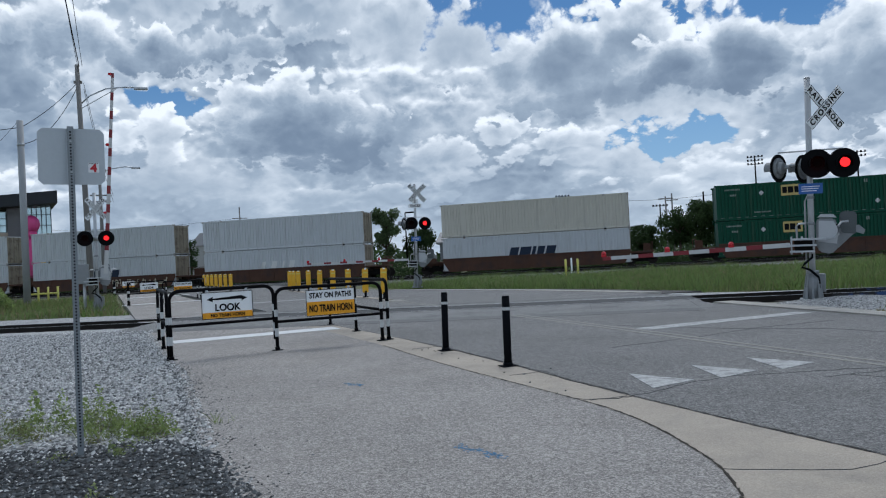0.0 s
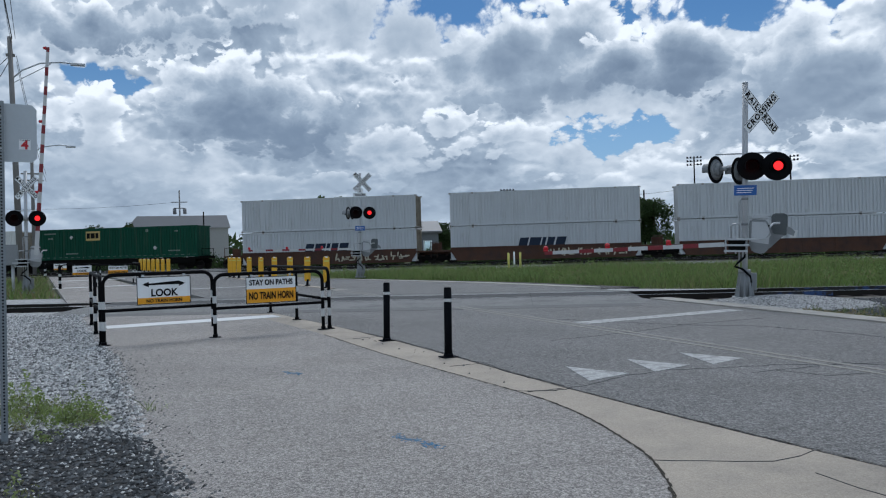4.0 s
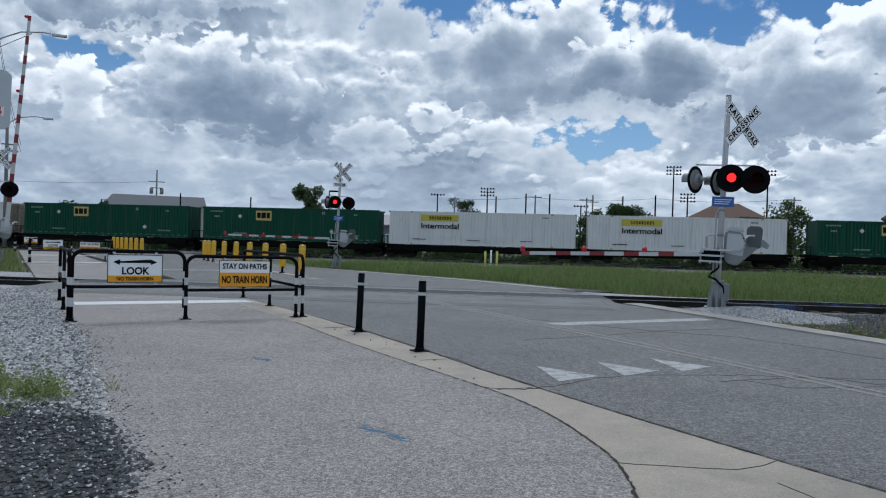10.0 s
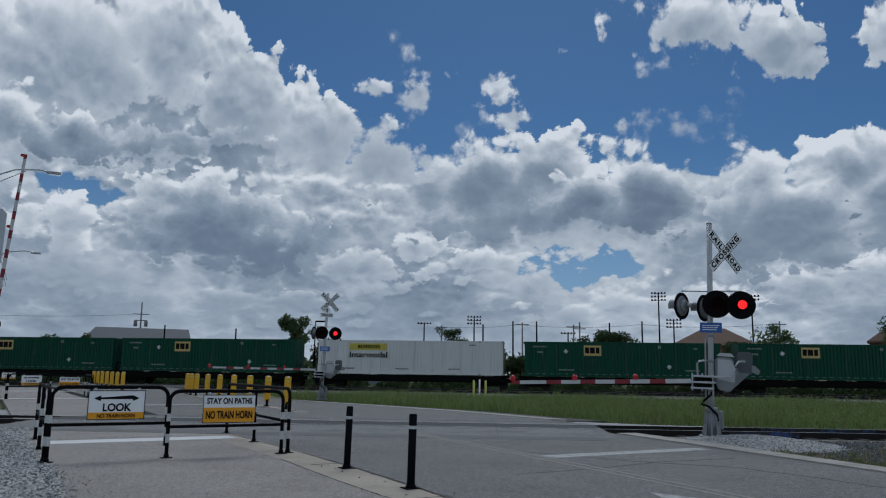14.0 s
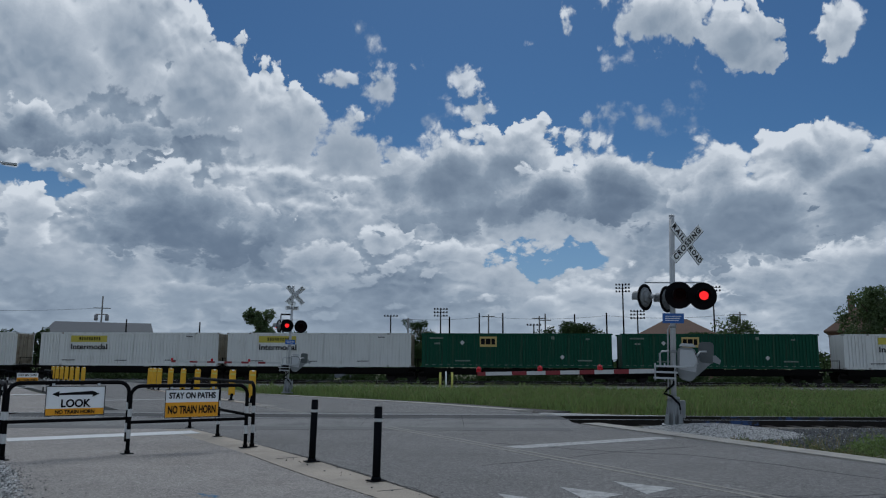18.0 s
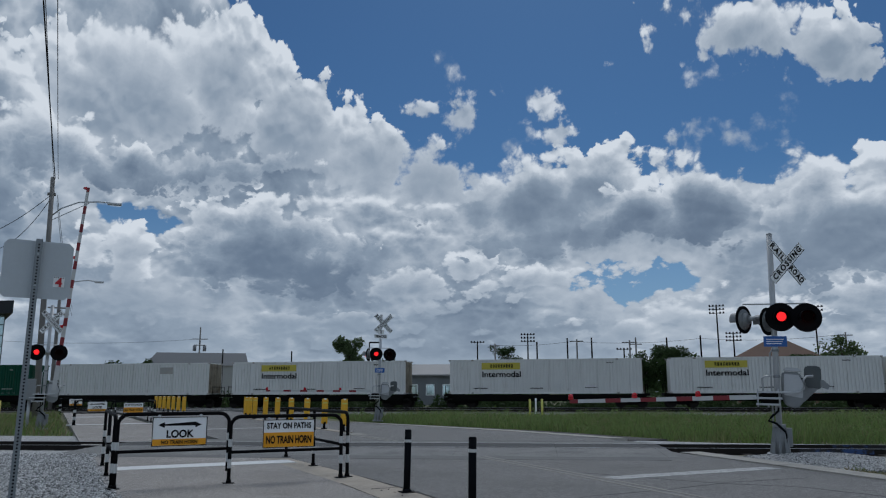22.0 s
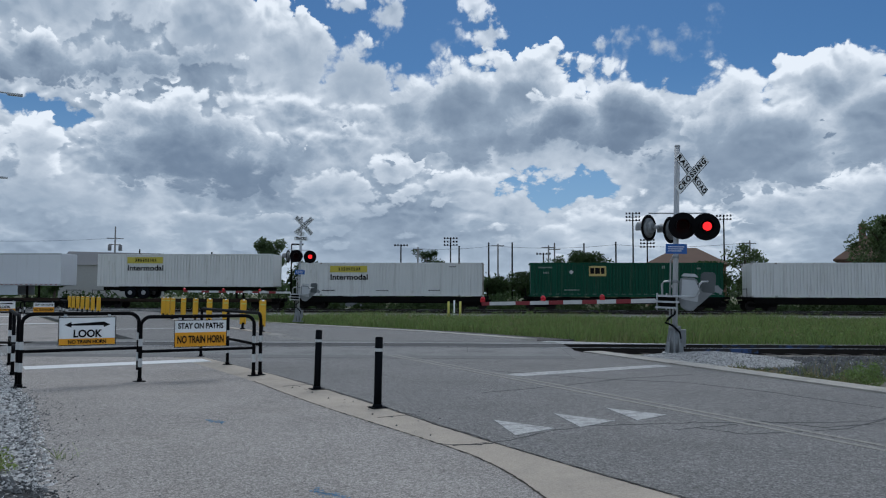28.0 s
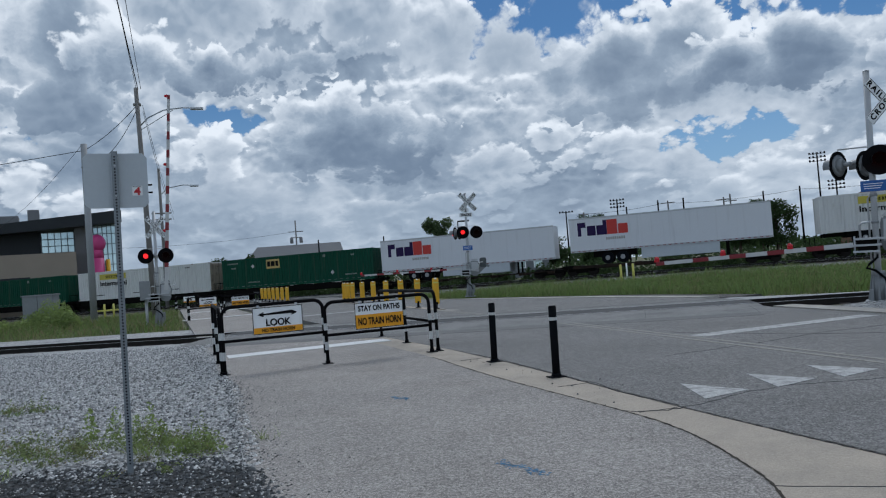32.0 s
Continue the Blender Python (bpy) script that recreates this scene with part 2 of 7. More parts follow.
    cumulus([(23.0, 18.0, 3.8, 1.2), (21.4, 19.0, 1.9, 0.8), (27.0, 19.3, 0.8, 0.5), (22.3, 22.4, 1.5, 0.9), (15.5, 24.5, 0.8, 0.7)], 0.1, 0.55)  # torn scraps
    # the haze near the horizon is pale
    haze = smooth(nt, el, 9.0, -1.0)
    col = mix_color(nt, m("MULTIPLY", haze, 0.42), layers["colour"], (0.66, 0.74, 0.81))
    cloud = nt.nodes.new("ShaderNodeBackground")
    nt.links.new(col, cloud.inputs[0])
    # clouds opposite the sun are brightened, which also fills faces turned to the camera
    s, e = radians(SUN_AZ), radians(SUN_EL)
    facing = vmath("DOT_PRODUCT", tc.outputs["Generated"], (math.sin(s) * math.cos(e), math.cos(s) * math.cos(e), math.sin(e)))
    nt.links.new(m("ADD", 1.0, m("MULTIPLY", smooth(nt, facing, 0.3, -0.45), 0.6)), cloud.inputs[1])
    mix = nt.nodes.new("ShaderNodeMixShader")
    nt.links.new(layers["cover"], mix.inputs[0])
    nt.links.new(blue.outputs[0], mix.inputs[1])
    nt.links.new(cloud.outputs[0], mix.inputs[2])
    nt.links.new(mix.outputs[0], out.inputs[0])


build_world()
sun = new("sun", bpy.data.lights.new("sun", "SUN"))
sun.data.energy, sun.data.angle, sun.data.color = 1.7, radians(32), (1.0, 0.96, 0.9)
sun.matrix_world = look((100 * math.sin(radians(SUN_AZ)), 100 * math.cos(radians(SUN_AZ)), 100 * math.tan(radians(SUN_EL))), (0, 0, 0))


# ---- materials ----
def mat(name, color, rough=0.6, metal=0.0, vary=0.12, scale=3.0, fine=60.0, bump=0.0, bump_scale=None, second=None, second_at=(0.55, 0.75), second_scale=1.2, emit=0.0, random_vary=0.0, speckle=0.0, speckle_scale=110.0, island=0.0, through_light=0.0, chips=0.0, chip_scale=85.0, streaks=0.0):
    """A surface: base colour with broad and fine variation, an optional second colour in patches, and relief."""
    m = bpy.data.materials.new(name)
    m.use_nodes = True
    nt = m.node_tree
    b = nt.nodes["Principled BSDF"]
    tc = nt.nodes.new("ShaderNodeTexCoord")
    geo = nt.nodes.new("ShaderNodeNewGeometry")
    place = geo.outputs["Position"] if not random_vary else tc.outputs["Object"]

    def tex(s, detail, rough_=0.6):
        n = nt.nodes.new("ShaderNodeTexNoise")
        n.inputs["Scale"].default_value, n.inputs["Detail"].default_value, n.inputs["Roughness"].default_value = s, detail, rough_
        nt.links.new(tc.outputs["Object"], n.inputs["Vector"])
        return n.outputs[0]

    broad, grain = tex(scale, 5), tex(fine, 3)
    k = math_node(nt, "ADD", math_node(nt, "MULTIPLY", math_node(nt, "SUBTRACT", broad, 0.5), 2.2 * vary), math_node(nt, "MULTIPLY", math_node(nt, "SUBTRACT", grain, 0.5), 1.6 * vary))
    if speckle:
        for sc, am in ((speckle_scale, 1.0), (speckle_scale * 0.4, 0.35)):
            k = math_node(nt, "ADD", k, math_node(nt, "MULTIPLY", math_node(nt, "SUBTRACT", smooth(nt, tex(sc, 2, 0.7), 0.38, 0.62), 0.5), speckle * am))
    if chips:
        # single stones of the surface, each of its own tone
        for sc, am in ((chip_scale, 1.0), (chip_scale * 0.38, 0.4)):
            v = nt.nodes.new("ShaderNodeTexVoronoi")
            v.inputs["Scale"].default_value = sc
            nt.links.new(tc.outputs["Object"], v.inputs["Vector"])
            tone = nt.nodes.new("ShaderNodeSeparateColor")
            nt.links.new(v.outputs["Color"], tone.inputs[0])
            pit = smooth(nt, v.outputs["Distance"], 0.75, 0.45)
            k = math_node(nt, "ADD", k, math_node(nt, "MULTIPLY", math_node(nt, "SUBTRACT", math_node(nt, "MULTIPLY", tone.outputs[0], pit), 0.36), chips * am))
    if island:
        k = math_node(nt, "ADD", k, math_node(nt, "MULTIPLY", math_node(nt, "SUBTRACT", geo.outputs["Random Per Island"], 0.5), island))
    if random_vary:
        info = nt.nodes.new("ShaderNodeObjectInfo")
        k = math_node(nt, "ADD", k, math_node(nt, "MULTIPLY", math_node(nt, "SUBTRACT", info.outputs["Random"], 0.5), random_vary))
    k = math_node(nt, "ADD", k, 1.0)
    rgb = nt.nodes.new("ShaderNodeCombineColor")
    base = nt.nodes.new("ShaderNodeRGB")
    base.outputs[0].default_value = (*color, 1)
    src = base.outputs[0]
    if second:
        src = mix_color(nt, smooth(nt, tex(second_scale, 8, 0.65), *second_at), base.outputs[0], second)
    if streaks:
        # rain-washed dirt running down the sides
        mp = nt.nodes.new("ShaderNodeMapping")
        mp.inputs["Scale"].default_value = (2.6, 2.6, 0.16)
        nt.links.new(tc.outputs["Object"], mp.inputs[0])
        n = nt.nodes.new("ShaderNodeTexNoise")
        n.inputs["Scale"].default_value, n.inputs["Detail"].default_value = 1.6, 6.0
        nt.links.new(mp.outputs[0], n.inputs["Vector"])
        src = mix_color(nt, math_node(nt, "MULTIPLY", smooth(nt, n.outputs[0], 0.5, 0.78), streaks), src, (0.13, 0.105, 0.075))
    for i in range(3):
        nt.links.new(k, rgb.inputs[i])
    col = mix_color(nt, 1.0, src, rgb.outputs[0], "MULTIPLY")
    nt.links.new(col, b.inputs["Base Color"])
    b.inputs["Roughness"].default_value, b.inputs["Metallic"].default_value = rough, metal
    b.inputs["Specular IOR Level"].default_value = 0.5 if max(color) > 0.11 else (0.15 if max(color) > 0.02 else 0.02)
    nt.links.new(math_node(nt, "ADD", rough - 0.08, math_node(nt, "MULTIPLY", broad, 0.16)), b.inputs["Roughness"])
    if bump:
        n = nt.nodes.new("ShaderNodeBump")
        n.inputs["Strength"].default_value, n.inputs["Distance"].default_value = min(1.0, bump), 0.02
        nt.links.new(tex(bump_scale or fine, 4), n.inputs["Height"])
        nt.links.new(n.outputs[0], b.inputs["Normal"])
    if emit:
        b.inputs["Emission Color"].default_value = (*color, 1)
        b.inputs["Emission Strength"].default_value = emit
    if through_light:
        # thin leaves let part of the light through
        tr = nt.nodes.new("ShaderNodeBsdfTranslucent")
        nt.links.new(col, tr.inputs[0])
        ms = nt.nodes.new("ShaderNodeMixShader")
        ms.inputs[0].default_value = through_light
        nt.links.new(b.outputs[0], ms.inputs[1])
        nt.links.new(tr.outputs[0], ms.inputs[2])
        nt.links.new(ms.outputs[0], nt.nodes["Material Output"].inputs[0])
    return m


def glass(name, color, rough=0.05):
    m = bpy.data.materials.new(name)
    m.use_nodes = True
    b = m.node_tree.nodes["Principled BSDF"]
    b.inputs["Base Color"].default_value = (*color, 1)
    b.inputs["Roughness"].default_value, b.inputs["Metallic"].default_value = rough, 0.0
    b.inputs["Metallic"].default_value = 0.55
    b.inputs["Specular IOR Level"].default_value = 0.9
    return m


ASPHALT_PATH = mat("path_asphalt", (0.322, 0.297, 0.274), 0.9, speckle=0.25, speckle_scale=95, chips=0.85, chip_scale=78, vary=0.28, scale=0.5, fine=95, bump=0.5, second=(0.262, 0.238, 0.214), second_at=(0.45, 0.8), second_scale=0.7)
ASPHALT_ROAD = mat("road_asphalt", (0.185, 0.179, 0.172), 0.88, speckle=0.25, speckle_scale=80, chips=0.95, chip_scale=66, vary=0.26, scale=0.4, fine=80, bump=0.5, second=(0.152, 0.145, 0.138), second_at=(0.48, 0.8), second_scale=0.45)
SEAM_DIRT = mat("seam_dirt", (0.055, 0.048, 0.04), 0.95, vary=0.4, scale=4, fine=60, speckle=0.5, speckle_scale=90)
CONCRETE = mat("concrete", (0.40, 0.345, 0.28), 0.85, speckle=0.2, chips=0.14, chip_scale=120, vary=0.26, scale=0.9, fine=70, bump=0.25, second=(0.275, 0.245, 0.205), second_at=(0.42, 0.78), second_scale=1.1)
CONCRETE_PALE = mat("pale_kerb_concrete", (0.38, 0.355, 0.315), 0.85, speckle=0.25, chips=0.2, chip_scale=90, vary=0.26, scale=0.9, fine=70, bump=0.25, second=(0.26, 0.245, 0.22), second_at=(0.42, 0.74), second_scale=1.6)
PANEL_CONCRETE = mat("crossing_panel_concrete", (0.19, 0.187, 0.18), 0.85, speckle=0.5, speckle_scale=40, vary=0.25, scale=0.7, fine=40, bump=0.2, second=(0.12, 0.12, 0.118), second_at=(0.45, 0.7))
GRAVEL = mat("pale_gravel", (0.39, 0.385, 0.375), 0.95, speckle=0.9, speckle_scale=34, vary=0.4, scale=0.6, fine=26, bump=0.9, bump_scale=30, second=(0.3, 0.3, 0.3), second_at=(0.42, 0.66), second_scale=14)
STONE = mat("crushed_stone", (0.4, 0.395, 0.385), 0.9, vary=0.15, scale=8, fine=60, island=1.5)
STONE_DARK = mat("dark_crushed_stone", (0.105, 0.108, 0.11), 0.9, vary=0.2, scale=8, fine=60, island=1.2)
DIRT = mat("gravelly_dirt", (0.14, 0.127, 0.108), 0.95, speckle=0.8, speckle_scale=30, vary=0.4, scale=0.7, fine=25, bump=0.6, second=(0.13, 0.125, 0.07), second_at=(0.5, 0.7), second_scale=0.8)
BALLAST = mat("ballast", (0.105, 0.1, 0.095), 0.95, speckle=0.9, speckle_scale=30, vary=0.5, scale=0.8, fine=22, bump=0.9, bump_scale=24, second=(0.17, 0.165, 0.16), second_at=(0.5, 0.7), second_scale=9)
BALLAST_GREY = mat("grey_ballast", (0.2, 0.195, 0.188), 0.95, speckle=0.9, speckle_scale=22, vary=0.5, scale=0.5, fine=18, bump=0.9, bump_scale=20, second=(0.12, 0.115, 0.105), second_at=(0.45, 0.7), second_scale=1.2)
DARK_GRIT = mat("dark_grit", (0.058, 0.058, 0.058), 0.95, speckle=0.9, speckle_scale=40, vary=0.5, scale=0.8, fine=30, bump=0.9, bump_scale=34)
SOIL = mat("grassy_soil", (0.11, 0.115, 0.05), 0.95, vary=0.4, scale=0.15, fine=9, bump=0.8, second=(0.17, 0.15, 0.09), second_at=(0.52, 0.75), second_scale=0.25)
GRASS = mat("grass_blades", (0.155, 0.222, 0.066), 0.8, through_light=0.36, island=0.7, vary=0.4, scale=0.35, fine=5, second=(0.2, 0.19, 0.085), second_at=(0.5, 0.78), second_scale=0.3)
DRYGRASS = mat("dry_grass_blades", (0.28, 0.235, 0.125), 0.8, through_light=0.4, island=0.5, vary=0.35, scale=0.6, fine=5, second=(0.1, 0.13, 0.04), second_at=(0.45, 0.7), second_scale=0.8)
VERGE_GREEN = mat("dull_weed_green", (0.13, 0.165, 0.06), 0.8, through_light=0.35, island=0.7, vary=0.4, scale=0.5, fine=5)
LEAF = mat("leaves", (0.045, 0.074, 0.027), 0.65, through_light=0.4, island=0.7, vary=0.5, scale=0.35, fine=2.5)
LEAF_LIGHT = mat("light_leaves", (0.09, 0.132, 0.05), 0.65, through_light=0.4, island=0.7, vary=0.5, scale=0.35, fine=2.5)
WEED_DULL = mat("dull_weed_leaves", (0.19, 0.235, 0.085), 0.65, through_light=0.35, island=0.9, vary=0.4, scale=2, fine=30, second=(0.22, 0.18, 0.1), second_at=(0.48, 0.66), second_scale=1.6)
WEED = mat("weed_leaves", (0.25, 0.32, 0.1), 0.6, through_light=0.4, island=0.6, vary=0.3, scale=3, fine=30)
BARK = mat("bark", (0.09, 0.07, 0.055), 0.9, vary=0.3, scale=2, fine=30, bump=0.5)
WHITE_LINE = mat("white_road_paint", (0.43, 0.43, 0.42), 0.8, vary=0.25, scale=2, fine=60, chips=0.4, chip_scale=66, second=(0.22, 0.215, 0.21), second_at=(0.44, 0.66), second_scale=8)
WHITE_FRESH = mat("fresh_white_road_paint", (0.68, 0.68, 0.67), 0.75, vary=0.12, scale=2, fine=60, speckle=0.15, speckle_scale=50)
YELLOW_LINE = mat("worn_yellow_road_paint", (0.25, 0.238, 0.205), 0.75, vary=0.2, scale=2, fine=60, second=(0.22, 0.21, 0.19), second_at=(0.42, 0.6), second_scale=9, chips=0.6, chip_scale=66)
TAR_PATCH = mat("old_dark_asphalt", (0.13, 0.128, 0.125), 0.85, speckle=0.5, speckle_scale=50, vary=0.3, scale=0.6, fine=50)
TAR = mat("crack_tar", (0.07, 0.07, 0.072), 0.7, vary=0.2)
BLUE_PAINT = mat("blue_survey_paint", (0.09, 0.23, 0.40), 0.85, vary=0.3, scale=6, fine=90, second=(0.2, 0.26, 0.31), second_at=(0.45, 0.6), second_scale=16)
RAIL_BLUE = mat("blue_sprayed_rail", (0.03, 0.07, 0.2), 0.7, vary=0.3, scale=6, fine=60, second=(0.014, 0.014, 0.016), second_at=(0.4, 0.5), second_scale=3)
RAIL_STEEL = mat("rusty_rail_side", (0.022, 0.019, 0.017), 0.8, 0.1, vary=0.3, scale=2, fine=40)
RAIL_TOP = mat("polished_rail_head", (0.45, 0.45, 0.45), 0.3, 1.0, vary=0.1)
TIE_WOOD = mat("creosoted_wood", (0.05, 0.043, 0.038), 0.9, vary=0.35, scale=3, fine=50, bump=0.4)
MACHINE = mat("weathered_cast_grey", (0.24, 0.25, 0.255), 0.6, 0.2, vary=0.2, scale=5, fine=45, bump=0.1)
PLATE_DARK = mat("dull_dark_grey_plate", (0.1, 0.11, 0.112), 0.7, 0.1, vary=0.2, scale=4, fine=40)
POLE_GREY = mat("dull_grey_pole_wrap", (0.33, 0.34, 0.35), 0.7, 0.1, vary=0.15, scale=1.5, fine=30)
PANEL_DARK = mat("dark_rubber_crossing_panel", (0.085, 0.085, 0.085), 0.85, speckle=0.4, speckle_scale=30, vary=0.3, scale=0.8, fine=30)
GALV = mat("galvanised_steel", (0.42, 0.44, 0.46), 0.45, 0.75, vary=0.14, scale=5, fine=45, bump=0.08)
ALU = mat("grey_painted_aluminium", (0.46, 0.47, 0.48), 0.5, 0.35, vary=0.12, scale=4, fine=50)
SIGN_BACK = mat("bare_aluminium_sign_back", (0.5, 0.535, 0.56), 0.6, 0.0, vary=0.08, scale=2.5, fine=30)
POST_STEEL = mat("weathered_galvanised_post", (0.23, 0.25, 0.265), 0.55, 0.35, vary=0.2, scale=6, fine=45)
SIGN_WHITE = mat("white_sign_sheet", (0.84, 0.85, 0.85), 0.5, vary=0.06, scale=3, fine=40)
SIGN_YELLOW = mat("amber_sign_sheet", (0.8, 0.345, 0.004), 0.6, vary=0.06, scale=3, fine=40)
SIGN_BLUE = mat("blue_sign_sheet", (0.015, 0.1, 0.36), 0.45, vary=0.06)
INK = mat("black_ink", (0.012, 0.012, 0.013), 0.5, vary=0.05)
RED_INK = mat("red_ink", (0.5, 0.01, 0.02), 0.5, vary=0.05)
BLACK_PAINT = mat("black_gloss_paint", (0.007, 0.007, 0.008), 0.45, vary=0.2, scale=5, fine=40)
BLACK_PLASTIC = mat("black_plastic", (0.007, 0.008, 0.01), 0.6, vary=0.2, scale=5, fine=60)
WHITE_PAINT = mat("white_band_paint", (0.52, 0.52, 0.51), 0.5, vary=0.12, scale=6, fine=50)
RED_PAINT = mat("red_reflective", (0.2, 0.01, 0.016), 0.45, vary=0.12)
RED_GLASS = mat("red_lamp_glass", (0.5, 0.01, 0.018), 0.2, vary=0.05)
YELLOW_POST = mat("yellow_plastic_post", (0.72, 0.39, 0.01), 0.5, vary=0.12, scale=3, fine=40, second=(0.5, 0.29, 0.02))
YELLOW_STEEL = mat("pale_yellow_paint", (0.6, 0.55, 0.12), 0.55, vary=0.15)
LAMP_BLACK = mat("matt_black_housing", (0.008, 0.008, 0.009), 0.6, vary=0.1)
LAMP_LIT = mat("lit_red_lamp", (1.0, 0.012, 0.012), 0.3, vary=0.02, emit=1.6)
LAMP_DARK = mat("unlit_red_lens", (0.006, 0.002, 0.002), 0.5, vary=0.1)
POLE_WOOD = mat("weathered_pole_wood", (0.2, 0.19, 0.18), 0.9, vary=0.25, scale=1.5, fine=30, bump=0.4)
WIRE = mat("dark_cable", (0.02, 0.02, 0.022), 0.6, vary=0.05)
C_WHITE = mat("white_container_paint", (0.68, 0.675, 0.645), 0.55, vary=0.08, scale=0.5, fine=18, second=(0.5, 0.48, 0.43), second_at=(0.56, 0.86), second_scale=0.8, streaks=0.28)
C_GREY = mat("pale_grey_container_paint", (0.53, 0.545, 0.55), 0.55, vary=0.08, scale=0.5, fine=18, second=(0.38, 0.38, 0.36), second_at=(0.56, 0.86), second_scale=0.8, streaks=0.28)
C_TAN = mat("cream_container_paint", (0.55, 0.52, 0.44), 0.55, vary=0.08, scale=0.5, fine=18, second=(0.38, 0.35, 0.29), second_at=(0.56, 0.86), second_scale=0.8, streaks=0.3)
C_GREEN = mat("dark_green_container_paint", (0.005, 0.064, 0.036), 0.5, vary=0.12, scale=0.5, fine=18, second=(0.010, 0.054, 0.035), second_at=(0.55, 0.85), second_scale=0.7, streaks=0.25)
T_WHITE = mat("smooth_white_trailer_panel", (0.66, 0.67, 0.69), 0.4, vary=0.05, scale=0.4, fine=12, streaks=0.12)
MARK_DULL = mat("dull_pale_marking", (0.2, 0.24, 0.2), 0.7, vary=0.2)
C_DOOR = mat("dirty_container_doors", (0.3, 0.26, 0.19), 0.7, vary=0.2, scale=1, fine=20, second=(0.12, 0.085, 0.05), second_at=(0.45, 0.7), second_scale=1.4, streaks=0.6)
RIM_GREY = mat("grimy_wheel_rim", (0.3, 0.3, 0.3), 0.6, 0.2, vary=0.2, scale=5, fine=30)
C_STEEL = mat("container_corner_steel", (0.36, 0.34, 0.31), 0.6, 0.2, vary=0.2, scale=2, fine=20, second=(0.2, 0.12, 0.08))
YARD_YELLOW = mat("yellow_logo_panel", (0.52, 0.43, 0.045), 0.5, vary=0.05)
LOGO_GOLD = mat("gold_logo_panel", (0.5, 0.37, 0.12), 0.5, vary=0.08)
LOGO_NAVY = mat("navy_lettering", (0.018, 0.028, 0.05), 0.5, vary=0.05)
LOGO_PURPLE = mat("purple_lettering", (0.022, 0.01, 0.06), 0.5, vary=0.05)
LOGO_ORANGE = mat("red_orange_lettering", (0.52, 0.03, 0.02), 0.5, vary=0.05)
RUST = mat("rusty_brown_car_paint", (0.088, 0.046, 0.031), 0.8, vary=0.3, scale=0.8, fine=20, second=(0.06, 0.04, 0.035), second_at=(0.45, 0.7), second_scale=1.0)
FLAT_RUST = mat("dark_rusty_flat_car", (0.032, 0.02, 0.014), 0.85, vary=0.4, scale=0.8, fine=20, second=(0.012, 0.011, 0.01), second_at=(0.45, 0.7), second_scale=0.8)
CAR_DARK = mat("grimy_dark_steel", (0.008, 0.0075, 0.007), 0.85, vary=0.3, scale=1, fine=20)
PALE_GRAFFITI = mat("faded_spray_paint", (0.46, 0.41, 0.3), 0.8, vary=0.2)
BRICK_TAN = mat("tan_masonry", (0.34, 0.28, 0.22), 0.85, vary=0.1, scale=0.5, fine=12, bump=0.2)
DARK_CLAD = mat("charcoal_cladding", (0.035, 0.038, 0.042), 0.55, vary=0.15, scale=0.4, fine=8)
GLASS_BLUE = glass("curtain_wall_glass", (0.6, 0.74, 0.73), 0.06)
MULLION = mat("dark_window_frame", (0.1, 0.12, 0.125), 0.5, 0.3, vary=0.1)
PINK = mat("pink_painted_figure", (0.6, 0.06, 0.22), 0.5, vary=0.08)
ROOF_GREY = mat("grey_metal_roof", (0.2, 0.2, 0.205), 0.6, 0.1, vary=0.1, scale=0.3, fine=6)
ROOF_BROWN = mat("brown_shingle_roof", (0.14, 0.085, 0.06), 0.9, vary=0.22, scale=0.5, fine=8, bump=0.3)
SIDING = mat("pale_siding", (0.4, 0.39, 0.37), 0.8, vary=0.1)
SIDING_GREY = mat("dark_grey_siding", (0.17, 0.18, 0.19), 0.8, vary=0.15, scale=0.6, fine=12)
BRICK = mat("brown_brick_wall", (0.22, 0.12, 0.085), 0.9, vary=0.2, scale=0.8, fine=12)


# ---- mesh helpers ----
def box(bm, x0, y0, z0, x1, y1, z1, bevel=0.0):
    m = Matrix.LocRotScale(((x0 + x1) / 2, (y0 + y1) / 2, (z0 + z1) / 2), None, (x1 - x0, y1 - y0, z1 - z0))
    vs = bmesh.ops.create_cube(bm, size=1.0, matrix=m)["verts"]
    if bevel:
        es = list({e for v in vs for e in v.link_edges})
        bmesh.ops.bevel(bm, geom=es, offset=bevel, segments=2, profile=0.7, affect="EDGES")
    return bm


def tube(bm, p0, p1, r0, r1=None, n=12, caps=True):
    """A round bar from p0 to p1."""
    p0, p1 = Vector(p0), Vector(p1)
    r1 = r0 if r1 is None else r1
    q = (p1 - p0).to_track_quat("Z", "Y")
    rings = []
    for p, r in ((p0, r0), (p1, r1)):
        rings.append([bm.verts.new(p + q @ Vector((r * math.cos(a), r * math.sin(a), 0))) for a in (2 * math.pi * i / n for i in range(n))])
    for i in range(n):
        f = bm.faces.new((rings[0][i], rings[0][(i + 1) % n], rings[1][(i + 1) % n], rings[1][i]))
        f.smooth = n > 6
    if caps:
        bm.faces.new(rings[0][::-1])
        bm.faces.new(rings[1])
    return bm


